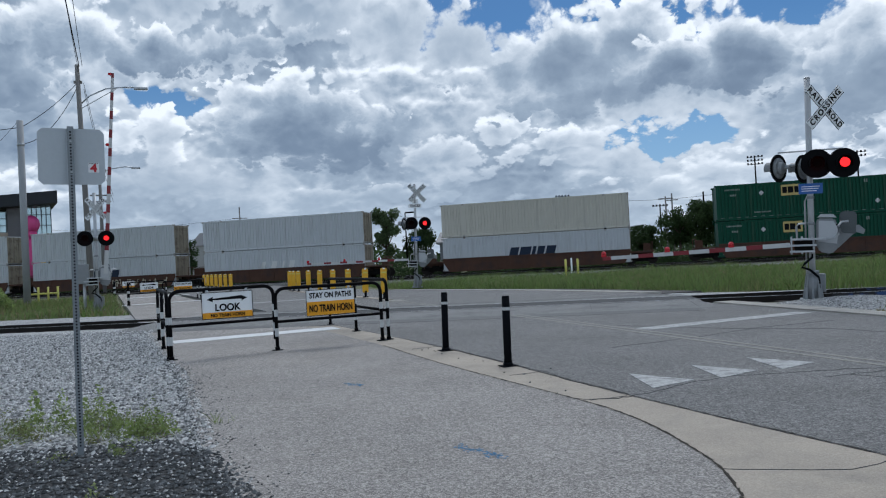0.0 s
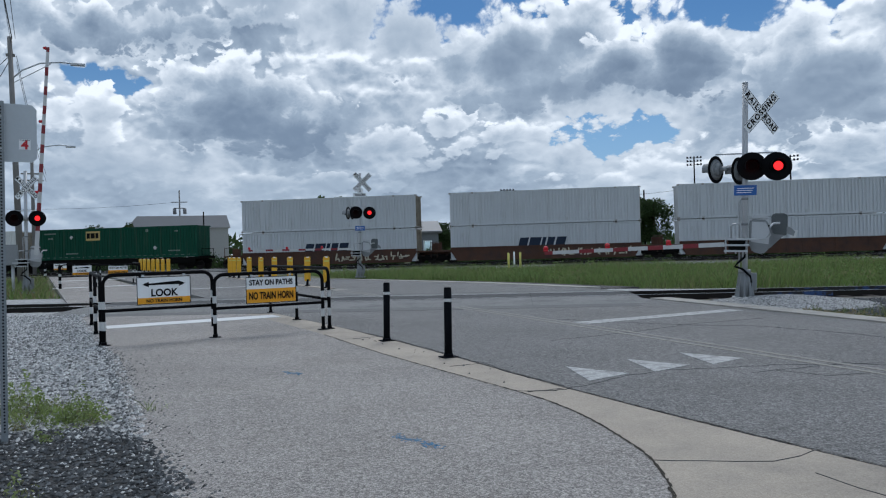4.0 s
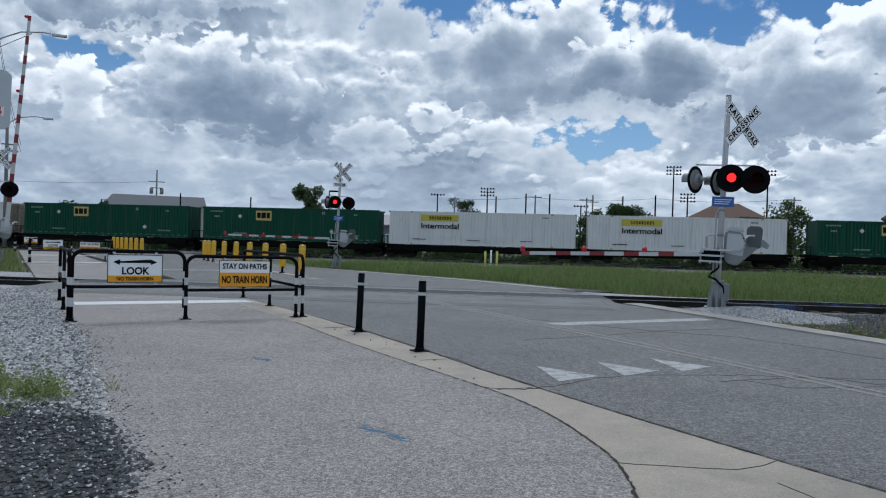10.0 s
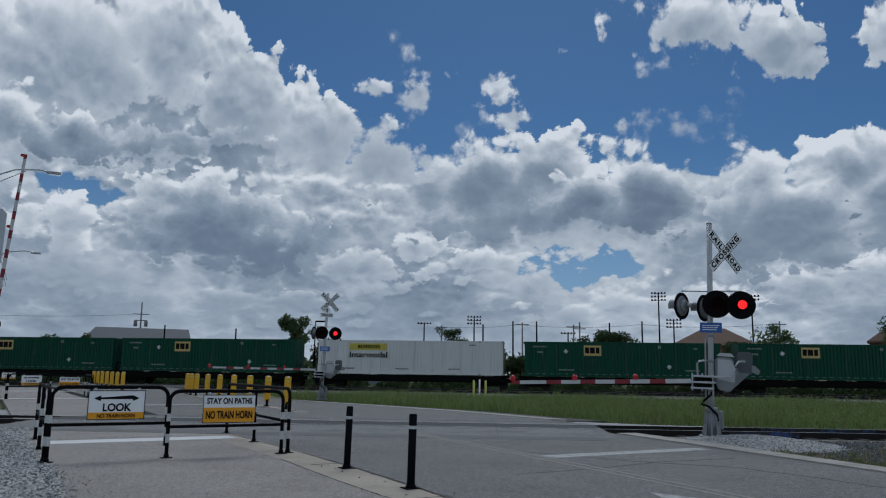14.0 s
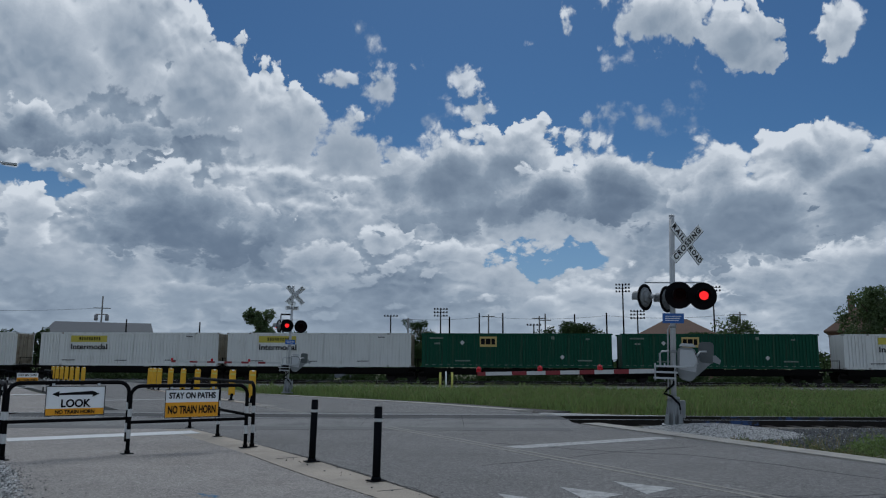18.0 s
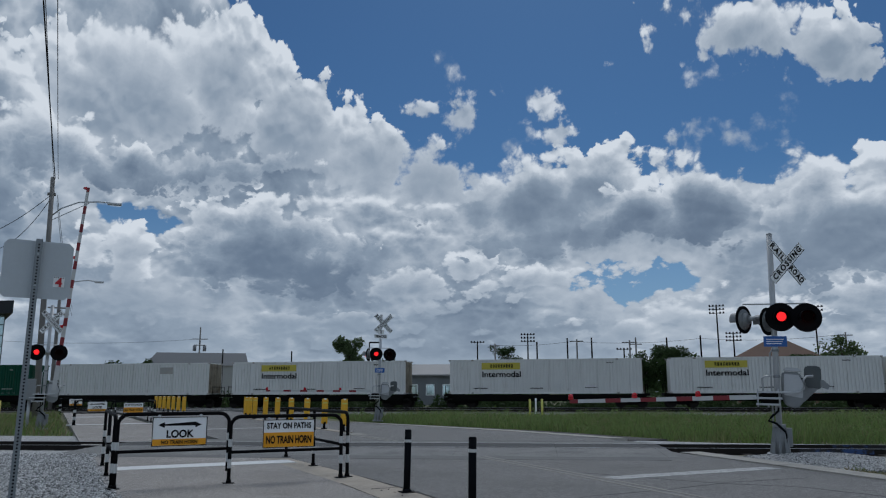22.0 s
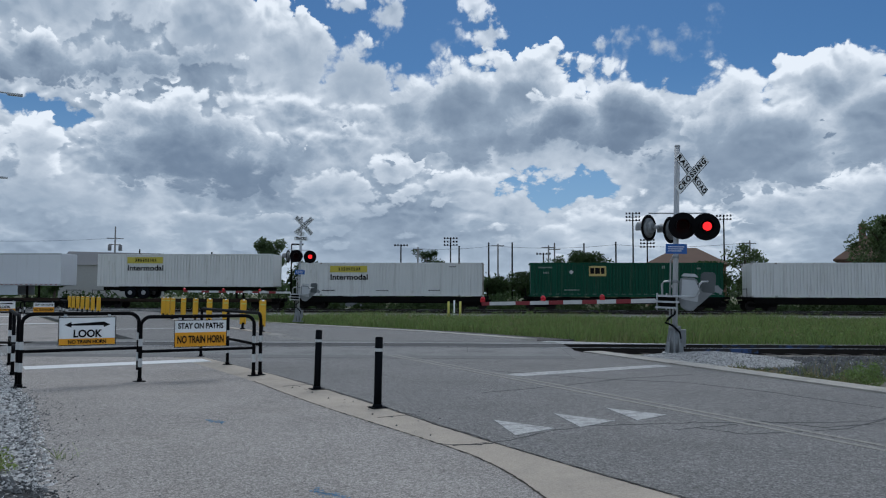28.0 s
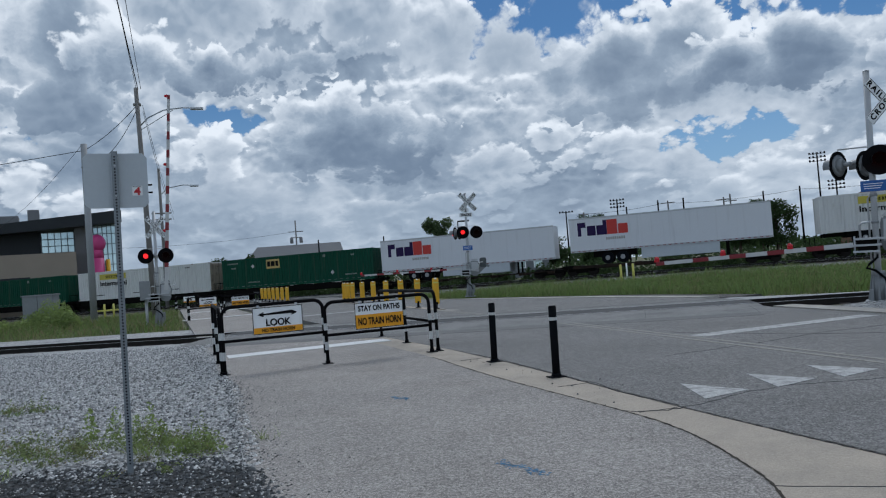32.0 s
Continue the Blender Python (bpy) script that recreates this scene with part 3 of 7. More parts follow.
def pipe(bm, pts, r, n=8):
    """A bent round bar through the points."""
    pts = [Vector(p) for p in pts]
    rings = []
    for i, p in enumerate(pts):
        ahead = (pts[min(i + 1, len(pts) - 1)] - pts[max(i - 1, 0)]).normalized()
        side = ahead.cross(Vector((0.31, 0.17, 0.93))).normalized()
        other = ahead.cross(side)
        rings.append([bm.verts.new(p + (side * math.cos(a) + other * math.sin(a)) * r) for a in (2 * math.pi * k / n for k in range(n))])
    for a, b in zip(rings, rings[1:]):
        for k in range(n):
            bm.faces.new((a[k], a[(k + 1) % n], b[(k + 1) % n], b[k])).smooth = True
    bm.faces.new(rings[0][::-1])
    bm.faces.new(rings[-1])
    return bm


def slab(bm, pts, z0, z1):
    """A flat plate with the outline pts (x, y), from z0 up to z1."""
    lo = [bm.verts.new((x, y, z0)) for x, y in pts]
    hi = [bm.verts.new((x, y, z1)) for x, y in pts]
    n = len(pts)
    top = bm.faces.new(hi)
    bottom = bm.faces.new(lo[::-1])
    for i in range(n):
        bm.faces.new((lo[i], lo[(i + 1) % n], hi[(i + 1) % n], hi[i]))
    bmesh.ops.triangulate(bm, faces=[top, bottom])
    bmesh.ops.recalc_face_normals(bm, faces=bm.faces[:])
    return bm


def mesh_of(name, bm, material, m=None):
    if m is not None:
        bm.transform(m)
    me = bpy.data.meshes.new(name)
    bm.to_mesh(me)
    bm.free()
    me.materials.append(material)
    return me


def part(name, bm, material, parent, label="", m=None):
    """Links a bmesh as one mesh object under a thing or a part."""
    ob = new(name, mesh_of(name, bm, material) if isinstance(bm, bmesh.types.BMesh) else bm)
    ob.parent = parent
    if m is not None:
        ob.matrix_local = m
    if label:
        ob["label"] = label
    return ob


def thing(name, m, label, category, group="", kind=""):
    ob = new(name)
    ob.empty_display_size = 0.1
    ob.matrix_world = m
    return tagged(ob, label, category, group, kind)


def solo(name, bm, material, label, category="", kind="", m=None, group=""):
    ob = new(name, mesh_of(name, bm, material))
    if m is not None:
        ob.matrix_world = m
    return tagged(ob, label, category, group, kind)


def B():
    return bmesh.new()


LETTERS = {}


def lettering(text, height, depth=0.002, bold=0.045, spread=1.0):
    """A flat mesh of the words in the built-in font: x to the right, z up, facing -y, centred; capitals are height tall."""
    key = (text, height, bold, spread)
    if key not in LETTERS:
        cu = bpy.data.curves.new("words", "FONT")
        cu.body, cu.size, cu.extrude = text, height / 0.7, depth
        cu.align_x, cu.align_y = "CENTER", "CENTER"
        cu.offset, cu.space_character = bold * height, spread
        ob = bpy.data.objects.new("words", cu)
        scene.collection.objects.link(ob)
        dg = bpy.context.evaluated_depsgraph_get()
        me = bpy.data.meshes.new_from_object(ob.evaluated_get(dg))
        bpy.data.objects.remove(ob)
        me.transform(pose(0, 0, 0, 90))
        LETTERS[key] = me
    return LETTERS[key].copy()


def words(text, height, material, parent, m, width=None, label="", bold=0.045):
    me = lettering(text, height, bold=bold)
    if width:
        xs = [v.co.x for v in me.vertices]
        me.transform(Matrix.Diagonal((width / (max(xs) - min(xs)), 1, 1, 1)))
    me.materials.clear()
    me.materials.append(material)
    ob = new("lettering", me)
    ob.parent, ob.matrix_local = parent, m
    if label:
        ob["label"] = label
    return ob


def blades(name, spots, heights, widths, material, label, category="grass", lean=0.35, z=0.0, segs=1):
    """Many upright blades or leaves in one mesh."""
    n = len(spots)
    rng = np.random.default_rng(len(name) * 7 + n)
    a = rng.uniform(0, 2 * np.pi, n)
    side = np.stack([np.cos(a), np.sin(a), np.zeros(n)], 1)
    off = np.stack([rng.normal(0, lean, n), rng.normal(0, lean, n), np.ones(n)], 1) * heights[:, None]
    base = np.column_stack([spots, np.full(n, z) if np.isscalar(z) else z])
    w = side * widths[:, None]
    v = np.concatenate([base - w, base + w, base + off * 0.55 + w * 0.8, base + off * 0.55 - w * 0.8, base + off * np.array([1.25, 1.25, 1.0])])
    i = np.arange(n)
    faces = [tuple(f) for f in np.stack([i, i + n, i + 2 * n, i + 3 * n], 1)] + [tuple(f) for f in np.stack([i + 3 * n, i + 2 * n, i + 4 * n], 1)]
    me = bpy.data.meshes.new(name)
    me.from_pydata(v.tolist(), [], faces)
    me.materials.append(material)
    return tagged(new(name, me), label, category, "", "stuff")


def stones(name, spots, sizes, material, label, z=0.0, flat=0.65):
    """Many small angular stones in one mesh."""
    n = len(spots)
    rng = np.random.default_rng(n)
    corner = np.array([(1, 0, 0), (0, 1, 0), (-1, 0, 0), (0, -1, 0), (0, 0, flat), (0, 0, -flat * 0.6)])
    a = rng.uniform(0, 6.28, n)
    rough = rng.uniform(0.6, 1.25, (n, 6, 1))
    c = corner[None] * rough * sizes[:, None, None]
    x = c[..., 0] * np.cos(a)[:, None] - c[..., 1] * np.sin(a)[:, None] + c[..., 2] * 0.2
    y = c[..., 0] * np.sin(a)[:, None] + c[..., 1] * np.cos(a)[:, None]
    v = np.stack([x + spots[:, :1], y + spots[:, 1:2], c[..., 2] + z + sizes[:, None] * 0.2], -1).reshape(-1, 3)
    tri = np.array([(0, 1, 4), (1, 2, 4), (2, 3, 4), (3, 0, 4), (1, 0, 5), (2, 1, 5), (3, 2, 5), (0, 3, 5)])
    f = (tri[None] + 6 * np.arange(n)[:, None, None]).reshape(-1, 3)
    me = bpy.data.meshes.new(name)
    me.from_pydata(v.tolist(), [], f.tolist())
    me.materials.append(material)
    return tagged(new(name, me), label, "stones", "", "stuff")


def inside(pts, poly):
    x, y = pts[:, 0], pts[:, 1]
    ok = np.zeros(len(pts), bool)
    for (x0, y0), (x1, y1) in zip(poly, poly[1:] + poly[:1]):
        cross = ((y0 > y) != (y1 > y)) & (x < (x1 - x0) * (y - y0) / (y1 - y0 + 1e-9) + x0)
        ok ^= cross
    return ok


def scatter(poly, count, seed):
    rng = np.random.default_rng(seed)
    p = np.array(poly)
    pts = rng.uniform(p.min(0), p.max(0), (count * 4, 2))
    return pts[inside(pts, poly)][:count]


# ---- ground, road, path ----
D = Vector((-0.43, 0.903, 0))  # along the road, away from the camera


def near_track(x):
    return 20.9 - 0.15 * x


def main_track(x):
    return 68.6 - 0.2129 * x


bm = B()
slab(bm, [(-2600, -2600), (2600, -2600), (2600, 2600), (-2600, 2600)], -1.0, -0.14)
solo("ground", bm, SOIL, "flat grassy ground reaching the horizon", "ground", "structure")



def eased(pts, n=4):
    """A smooth curve through the points."""
    out = []
    P = [Vector(p) for p in (pts[0], *pts, pts[-1])]
    for a, b, c, d in zip(P, P[1:], P[2:], P[3:]):
        for k in range(n):
            t = k / n
            q = 0.5 * (2 * b + (c - a) * t + (2 * a - 5 * b + 4 * c - d) * t * t + (3 * b - a - 3 * c + d) * t ** 3)
            out.append((q.x, q.y))
    return out + [tuple(P[-1])]


ROAD_L = [(5.8, -6), (4.1, 1.9), (3.3, 3.67), (2.77, 4.76), (2.23, 5.92), (1.64, 7.3), (0.75, 9.6), (0.0, 11.5), (-1.0, 13.8), (-3.5, 19.0), (-8.6, 30), (-14.3, 42), (-26.5, 68), (-60, 140)]
ROAD_R = [(11.6, -6), (9.06, 7.0), (8.6, 8.3), (6.88, 15.65), (6.2, 18.5), (5.9, 24.3), (3.2, 29.3), (-0.5, 34.5), (-3.4, 38.5), (-8.0, 48), (-17.4, 68), (-50, 140)]
road = thing("road", pose(0, 0, 0), "worn grey asphalt road with cracks and faded paint", "road", "", "structure")
part("road_surface", slab(B(), ROAD_L + ROAD_R[::-1], -0.3, 0.0), ASPHALT_ROAD, road)

PATH_R = eased([(0.7, -6), (0.8, 0), (1.05, 2.3), (1.38, 3.5), (1.56, 4.15), (1.64, 4.75), (1.61, 5.3), (1.51, 6.05), (1.3, 6.8), (0.88, 7.75), (-0.06, 9.8), (-0.76, 11.5), (-1.62, 13.6), (-4.05, 18.8)]) + [(-9.1, 29.8), (-14.8, 41.8), (-24.0, 61.5)]
PATH_L = [(-2.2, -6), (-1.0, 2.5), (-1.36, 4.6), (-2.02, 5.84), (-3.98, 10.67), (-4.75, 12.2), (-7.6, 18.3), (-12.6, 29), (-18.2, 41), (-27.5, 61)]
path = thing("footpath", pose(0, 0, 0), "coarse grey asphalt footpath beside the road", "footpath", "", "structure")
part("path_surface", slab(B(), PATH_R + PATH_L[::-1], -0.3, 0.002), ASPHALT_PATH, path)

kerb = thing("kerb_strip", pose(0, 0, 0), "flush pale concrete strip between footpath and road", "kerb", "", "structure")
KL, KR = [p for p in PATH_R if p[1] < 19], [p for p in ROAD_L if p[1] < 19.5]
part("strip", slab(B(), KL + KR[::-1], -0.3, -0.003), CONCRETE, kerb)
bm = B()
for pts in ([(1.05, 7.35), (1.2, 7.2), (1.4, 7.19), (1.62, 7.28)], [(1.62, 4.72), (1.75, 4.68), (1.93, 4.65), (2.15, 4.6), (2.38, 4.57), (2.6, 4.66), (2.76, 4.78)], [(2.5, 4.3), (2.58, 4.0), (2.67, 3.8), (2.86, 3.37), (3.04, 3.05), (3.21, 2.69)], [(-0.75, 12.1), (-0.4, 12.28), (-0.1, 12.38)], [(0.6, 8.9), (0.9, 9.03), (1.2, 9.1)]):
    for (x0, y0), (x1, y1) in zip(pts, pts[1:]):
        t = Vector((x1 - x0, y1 - y0, 0)).normalized().cross(Vector((0, 0, 1))) * 0.0018
        slab(bm, [(x0 - t.x, y0 - t.y), (x1 - t.x, y1 - t.y), (x1 + t.x, y1 + t.y), (x0 + t.x, y0 + t.y)], -0.01, 0.001)
part("joint", bm, TAR, kerb)

# dirt and crumbs in the seams along the strip
def seam(line, y0, y1, width, seed):
    rng = random.Random(seed)
    pts = [(x, y) for x, y in line if y0 < y < y1]
    bm = B()
    for (xa, ya), (xb, yb) in zip(pts, pts[1:]):
        d = Vector((xb - xa, yb - ya))
        s = Vector((-d.y, d.x)).normalized()
        n = max(2, int(d.length / 0.05))
        prev = None
        for k in range(n + 1):
            p = Vector((xa, ya)) + d * k / n
            w = width * rng.uniform(0.25, 1.0)
            off = s * rng.uniform(-0.006, 0.006)
            row = [bm.verts.new((*(p + off + s * w / 2), 0.0055)), bm.verts.new((*(p + off - s * w / 2), 0.0055))]
            if prev:
                bm.faces.new((prev[0], prev[1], row[1], row[0]))
            prev = row
    bmesh.ops.recalc_face_normals(bm, faces=bm.faces[:])
    return bm


part("seam_dirt", seam(PATH_R, 2.0, 13.3, 0.03, 3), SEAM_DIRT, kerb, "dark dirt in the seam")
part("seam_dirt", seam(ROAD_L, 1.5, 14.5, 0.022, 4), SEAM_DIRT, kerb, "dark dirt in the seam")

# pale kerb along the road's far side
bm = B()
slab(bm, [(11.6, -6), (9.06, 7.0), (8.6, 8.3), (6.88, 15.65), (6.2, 18.5), (6.7, 18.6), (7.38, 15.85), (9.06, 8.45), (9.5, 7.15), (12.1, -6)], -0.3, 0.03)
solo("kerb_right", bm, CONCRETE_PALE, "pale concrete kerb along the road edge", "kerb", "structure")
bm = B()
slab(bm, [(5.9, 24.3), (3.2, 29.3), (-0.5, 34.5), (-3.4, 38.5), (-3.15, 38.8), (-0.1, 34.7), (3.7, 29.5), (6.5, 24.3)], -0.3, 0.02)
solo("kerb_far", bm, CONCRETE_PALE, "pale concrete road edge beyond the track", "kerb", "structure")


def stripe(parent, name, a, b, w, material, z=0.006):
    a, b = Vector((*a, 0)), Vector((*b, 0))
    s = (b - a).normalized().cross(Vector((0, 0, 1))) * (w / 2)
    return part(name, slab(B(), [(p.x, p.y) for p in (a - s, b - s, b + s, a + s)], -0.01, z), material, parent)


def band(bm, pts, w, z0=-0.01, z1=0.0045):
    """A narrow strip that follows the points."""
    P = [Vector((*p, 0)) for p in pts]
    rows = []
    for i, p in enumerate(P):
        s = (P[min(i + 1, len(P) - 1)] - P[max(i - 1, 0)]).normalized().cross(Vector((0, 0, 1))) * (w / 2)
        rows.append([bm.verts.new((*(p + s).xy, z1)), bm.verts.new((*(p - s).xy, z1)), bm.verts.new((*(p - s).xy, z0)), bm.verts.new((*(p + s).xy, z0))])
    for a, b in zip(rows, rows[1:]):
        for k in range(4):
            bm.faces.new((a[k], a[(k + 1) % 4], b[(k + 1) % 4], b[k]))
    bm.faces.new(rows[0]), bm.faces.new(rows[-1][::-1])
    bmesh.ops.recalc_face_normals(bm, faces=bm.faces[:])
    return bm


stripe(path, "white_line", (-5.9, 15.5), (-2.75, 17.0), 0.7, WHITE_FRESH, 0.008)
for cx, cy in ((-14.75, 37.8), (-19.7, 49.6)):
    stripe(path, "white_line", (cx - 1.75, cy - 0.83), (cx + 1.75, cy + 0.83), 0.7, WHITE_FRESH, 0.008)
stripe(road, "stop_line", (-9.0, 31.9), (-5.6, 33.5), 0.5, WHITE_LINE)
stripe(road, "stop_line", (3.2, 13.3), (6.75, 14.85), 0.42, WHITE_LINE)
for k in (-0.11, 0.11):
    part("centre_line", band(B(), [(9.6 + k, -6), (4.85 + k, 7.9), (2.55 + k, 14.6), (0.3 + k, 21.0), (-2.3 + k, 27.4)], 0.085), YELLOW_LINE, road)
for (x, y) in ((1.95, 8.0), (2.77, 8.4), (3.56, 8.76)):
    c = Vector((x, y, 0))
    tri = [c + Vector(v) for v in ((-0.03, 0.55, 0), (0.52, -0.06, 0), (0.0, -0.42, 0))]
    part("yield_mark", slab(B(), [(p.x, p.y) for p in tri], -0.01, 0.006), WHITE_LINE, road)
# crack sealing and joints in the road
CRACKS = [[(1.22, 7.16), (1.55, 7.19), (1.95, 7.43), (2.44, 7.86), (3.06, 8.1), (3.71, 8.1), (4.27, 8.16), (4.83, 8.04), (5.62, 7.99), (6.34, 8.02), (7.91, 9.11)],
          [(3.74, 7.74), (4.51, 7.97), (4.98, 8.13), (5.46, 7.67), (6.88, 7.94)], [(4.0, 7.83), (4.35, 7.42), (5.6, 7.54), (8.04, 9.08)],
          [(3.0, 14.2), (4.6, 12.6), (5.84, 11.9), (6.47, 10.83), (7.12, 8.9), (7.5, 7.2), (8.2, 4.5)], [(2.2, 11.0), (3.6, 11.7), (5.0, 12.6), (6.9, 13.3)], [(0.9, 9.35), (0.3, 10.9), (-0.75, 13.3)],
          [(1.62, 7.4), (1.35, 8.05), (0.98, 9.1), (0.86, 9.35)]]
for pts in CRACKS:
    rng = random.Random(len(pts) * 13)
    fine = []
    for (x0, y0), (x1, y1) in zip(pts, pts[1:]):
        for k in range(6):
            fine.append((x0 + (x1 - x0) * k / 6 + rng.uniform(-0.03, 0.03), y0 + (y1 - y0) * k / 6 + rng.uniform(-0.03, 0.03)))
    part("crack", band(B(), fine, rng.uniform(0.008, 0.015), -0.01, 0.003), TAR, road)
# two faint sprayed marks, broken into flecks by the coarse surface
for seed, pts in ((5, [(-1.34, 8.92), (-1.27, 8.78), (-1.2, 8.82), (-1.14, 8.66)]), (6, [(-0.02, 5.66), (0.05, 5.5), (0.14, 5.46), (0.22, 5.3), (0.32, 5.26)])):
    rng = random.Random(seed)
    bm = B()
    for (x0, y0), (x1, y1) in zip(pts, pts[1:]):
        for k in range(34):
            f, r = rng.random(), 0.005 + 0.009 * rng.random() ** 2
            x, y, a = x0 + (x1 - x0) * f + rng.gauss(0, 0.022), y0 + (y1 - y0) * f + rng.gauss(0, 0.03), rng.random() * 6.28
            slab(bm, [(x + r * rng.uniform(0.6, 1.4) * math.cos(a + 1.2566 * i), y + r * rng.uniform(0.6, 1.4) * math.sin(a + 1.2566 * i)) for i in range(5)], -0.01, 0.0045)
    part("paint_mark", bm, BLUE_PAINT, path)

# gravel beside the path
GRAVEL_L = [(-90, -8), (-1.9, -8), (-0.8, 2.5), (-1.2, 4.6), (-1.85, 5.84), (-3.8, 10.67), (-4.55, 12.2), (-7.4, 18.3), (-7.9, 20.4), (-90, 32.5)]
bm = B()
slab(bm, GRAVEL_L, -0.3, -0.006)
solo("gravel_yard", bm, GRAVEL, "pale crushed gravel yard beside the footpath", "gravel", "structure")


bm = B()
slab(bm, [(6.68, 18.65), (7.36, 15.85), (9.04, 8.45), (9.48, 7.15), (12.05, -6), (60, -6), (75, 7.0), (75, 7.2), (6.6, 18.75)], -0.3, -0.06)
solo("verge", bm, DIRT, "gravelly dirt verge beside the road", "verge", "structure")
bm = B()
slab(bm, [(6.5, 24.35), (3.72, 29.5), (-0.08, 34.75), (-3.12, 38.85), (-2.3, 39.5), (1.0, 35.5), (4.9, 30.3), (7.9, 24.7)], -0.2, -0.05)
solo("gravel_shoulder", bm, BALLAST, "dark gravel shoulder along the far road edge", "gravel", "structure")
bm = B()
slab(bm, [(9.62, 7.25), (9.9, 8.0), (11.6, 8.25), (15, 7.9), (15, 4.5), (10.2, 4.6)], -0.2, 0.035)
solo("driveway", bm, CONCRETE_PALE, "pale concrete driveway corner", "driveway", "structure")
bm = B()
slab(bm, [(-9.2, 24.9), (-90, 37.1), (-90, 40.2), (-30, 31.3), (-12.4, 28.6)], -0.2, -0.06)
solo("gravel_strip", bm, GRAVEL, "pale gravel strip beyond the near track", "gravel", "structure")

bm = B()
slab(bm, [(-11.4, 62.3), (-9.6, 54.3), (160, 18.2), (160, 25.7)], -0.2, -0.075)
solo("ballast_shoulder", bm, BALLAST_GREY, "grey ballast shoulder beside the main line", "gravel", "structure")
bm = B()
slab(bm, [(5.2, 25.6), (6.9, 22.55), (13.5, 21.55), (12, 22.1), (9, 23.1)], -0.2, -0.07)
solo("gravel_strip", bm, GRAVEL, "pale gravel strip between the near track and the grass", "gravel", "structure")

# ---- tracks ----
def track(name, line, x0, x1, label, top, gauge=1.5, skip=(), ties=(-75, 80), bed=2.6):
    t = thing(name, pose(0, 0, 0), label, "track", "", "structure")
    slope = (line(x1) - line(x0)) / (x1 - x0)
    n = Vector((-slope, 1, 0)).normalized()

    def at(x, off):
        return (x + n.x * off, line(x) + n.y * off)
    spans, a = [], x0
    for s0, s1 in skip:
        spans.append((a, s0))
        a = s1
    spans.append((a, x1))
    for s0, s1 in spans:
        part("ballast_bed", slab(B(), [at(s0, -bed), at(s1, -bed), at(s1, bed), at(s0, bed)], -0.3, top - 0.17), BALLAST, t)
    for k in (-gauge / 2, gauge / 2):
        part("rail", slab(B(), [at(x0, k - 0.035), at(x1, k - 0.035), at(x1, k + 0.035), at(x0, k + 0.035)], top - 0.17, top), RAIL_STEEL, t)
        part("rail_head", slab(B(), [at(x0, k - 0.028), at(x1, k - 0.028), at(x1, k + 0.028), at(x0, k + 0.028)], top - 0.01, top + 0.003), RAIL_TOP, t)
    if ties:
        bm = B()
        box(bm, -0.11, -1.3, -0.16, 0.11, 1.3, 0.0)
        me = mesh_of("tie", bm, TIE_WOOD)
        step = max(0.62, (ties[1] - ties[0]) / 250)
        x = ties[0]
        while x < ties[1]:
            if not any(s0 < x < s1 for s0, s1 in skip):
                p = at(x, 0)
                part("tie", me, None, t, "", pose(p[0], p[1], top - 0.12, 0, 0, math.degrees(math.atan(slope))))
            x += step
    return t, at


near, near_at = track("track_near", near_track, -70, 75, "single rusty track crossing the road", 0.07, skip=((-8.6, 6.2),))
# flush panels where the road crosses it
x = -8.5
while x < 6.0:
    bm = B()
    xe = min(x + 2.4, 6.2)
    part("centre_panel", slab(B(), [near_at(x, -0.68), near_at(xe, -0.68), near_at(xe, 0.68), near_at(x, 0.68)], -0.3, 0.066), PANEL_DARK, near, "dark rubber crossing panel")
    # the outer panels ramp down to the road
    for o0, o1 in ((-2.7, -0.8), (0.8, 2.7)):
        za, zb = (0.001, 0.066) if o0 < 0 else (0.066, 0.001)
        lo = [bm.verts.new((*p, -0.3)) for p in (near_at(x, o0), near_at(xe, o0), near_at(xe, o1), near_at(x, o1))]
        hi = [bm.verts.new((v.co.x, v.co.y, z)) for v, z in zip(lo, (za, za, zb, zb))]
        bm.faces.new(lo[::-1]), bm.faces.new(hi)
        for i in range(4):
            bm.faces.new((lo[i], lo[(i + 1) % 4], hi[(i + 1) % 4], hi[i]))
    part("crossing_panel", bm, PANEL_CONCRETE, near, "smooth grey crossing panel")
    x += 2.406
for o0, o1 in ((-3.5, -2.72), (2.72, 3.2)):
    part("asphalt_patch", slab(B(), [near_at(-8.4, o0), near_at(5.9, o0), near_at(5.9, o1), near_at(-8.4, o1)], -0.1, 0.0035), TAR_PATCH, near, "dark asphalt patch beside the panels")
for xa, xb, off in ((9.3, 11.0, -0.79), (10.6, 13.6, 0.71)):
    part("rail_paint", slab(B(), [near_at(xa, off), near_at(xb, off), near_at(xb, off + 0.006), near_at(xa, off + 0.006)], -0.05, 0.06), RAIL_BLUE, near, "blue paint sprayed on the rail web")
main1, main1_at = track("track_main", main_track, -500, 430, "main line track carrying the train", 0.12, skip=((-27.5, -15.5),), bed=2.75)
main2, main2_at = track("track_second", lambda x: main_track(x) - 5.6, -500, 430, "second main line track on dark ballast", 0.1, skip=((-25.5, -13.5),), bed=2.8)
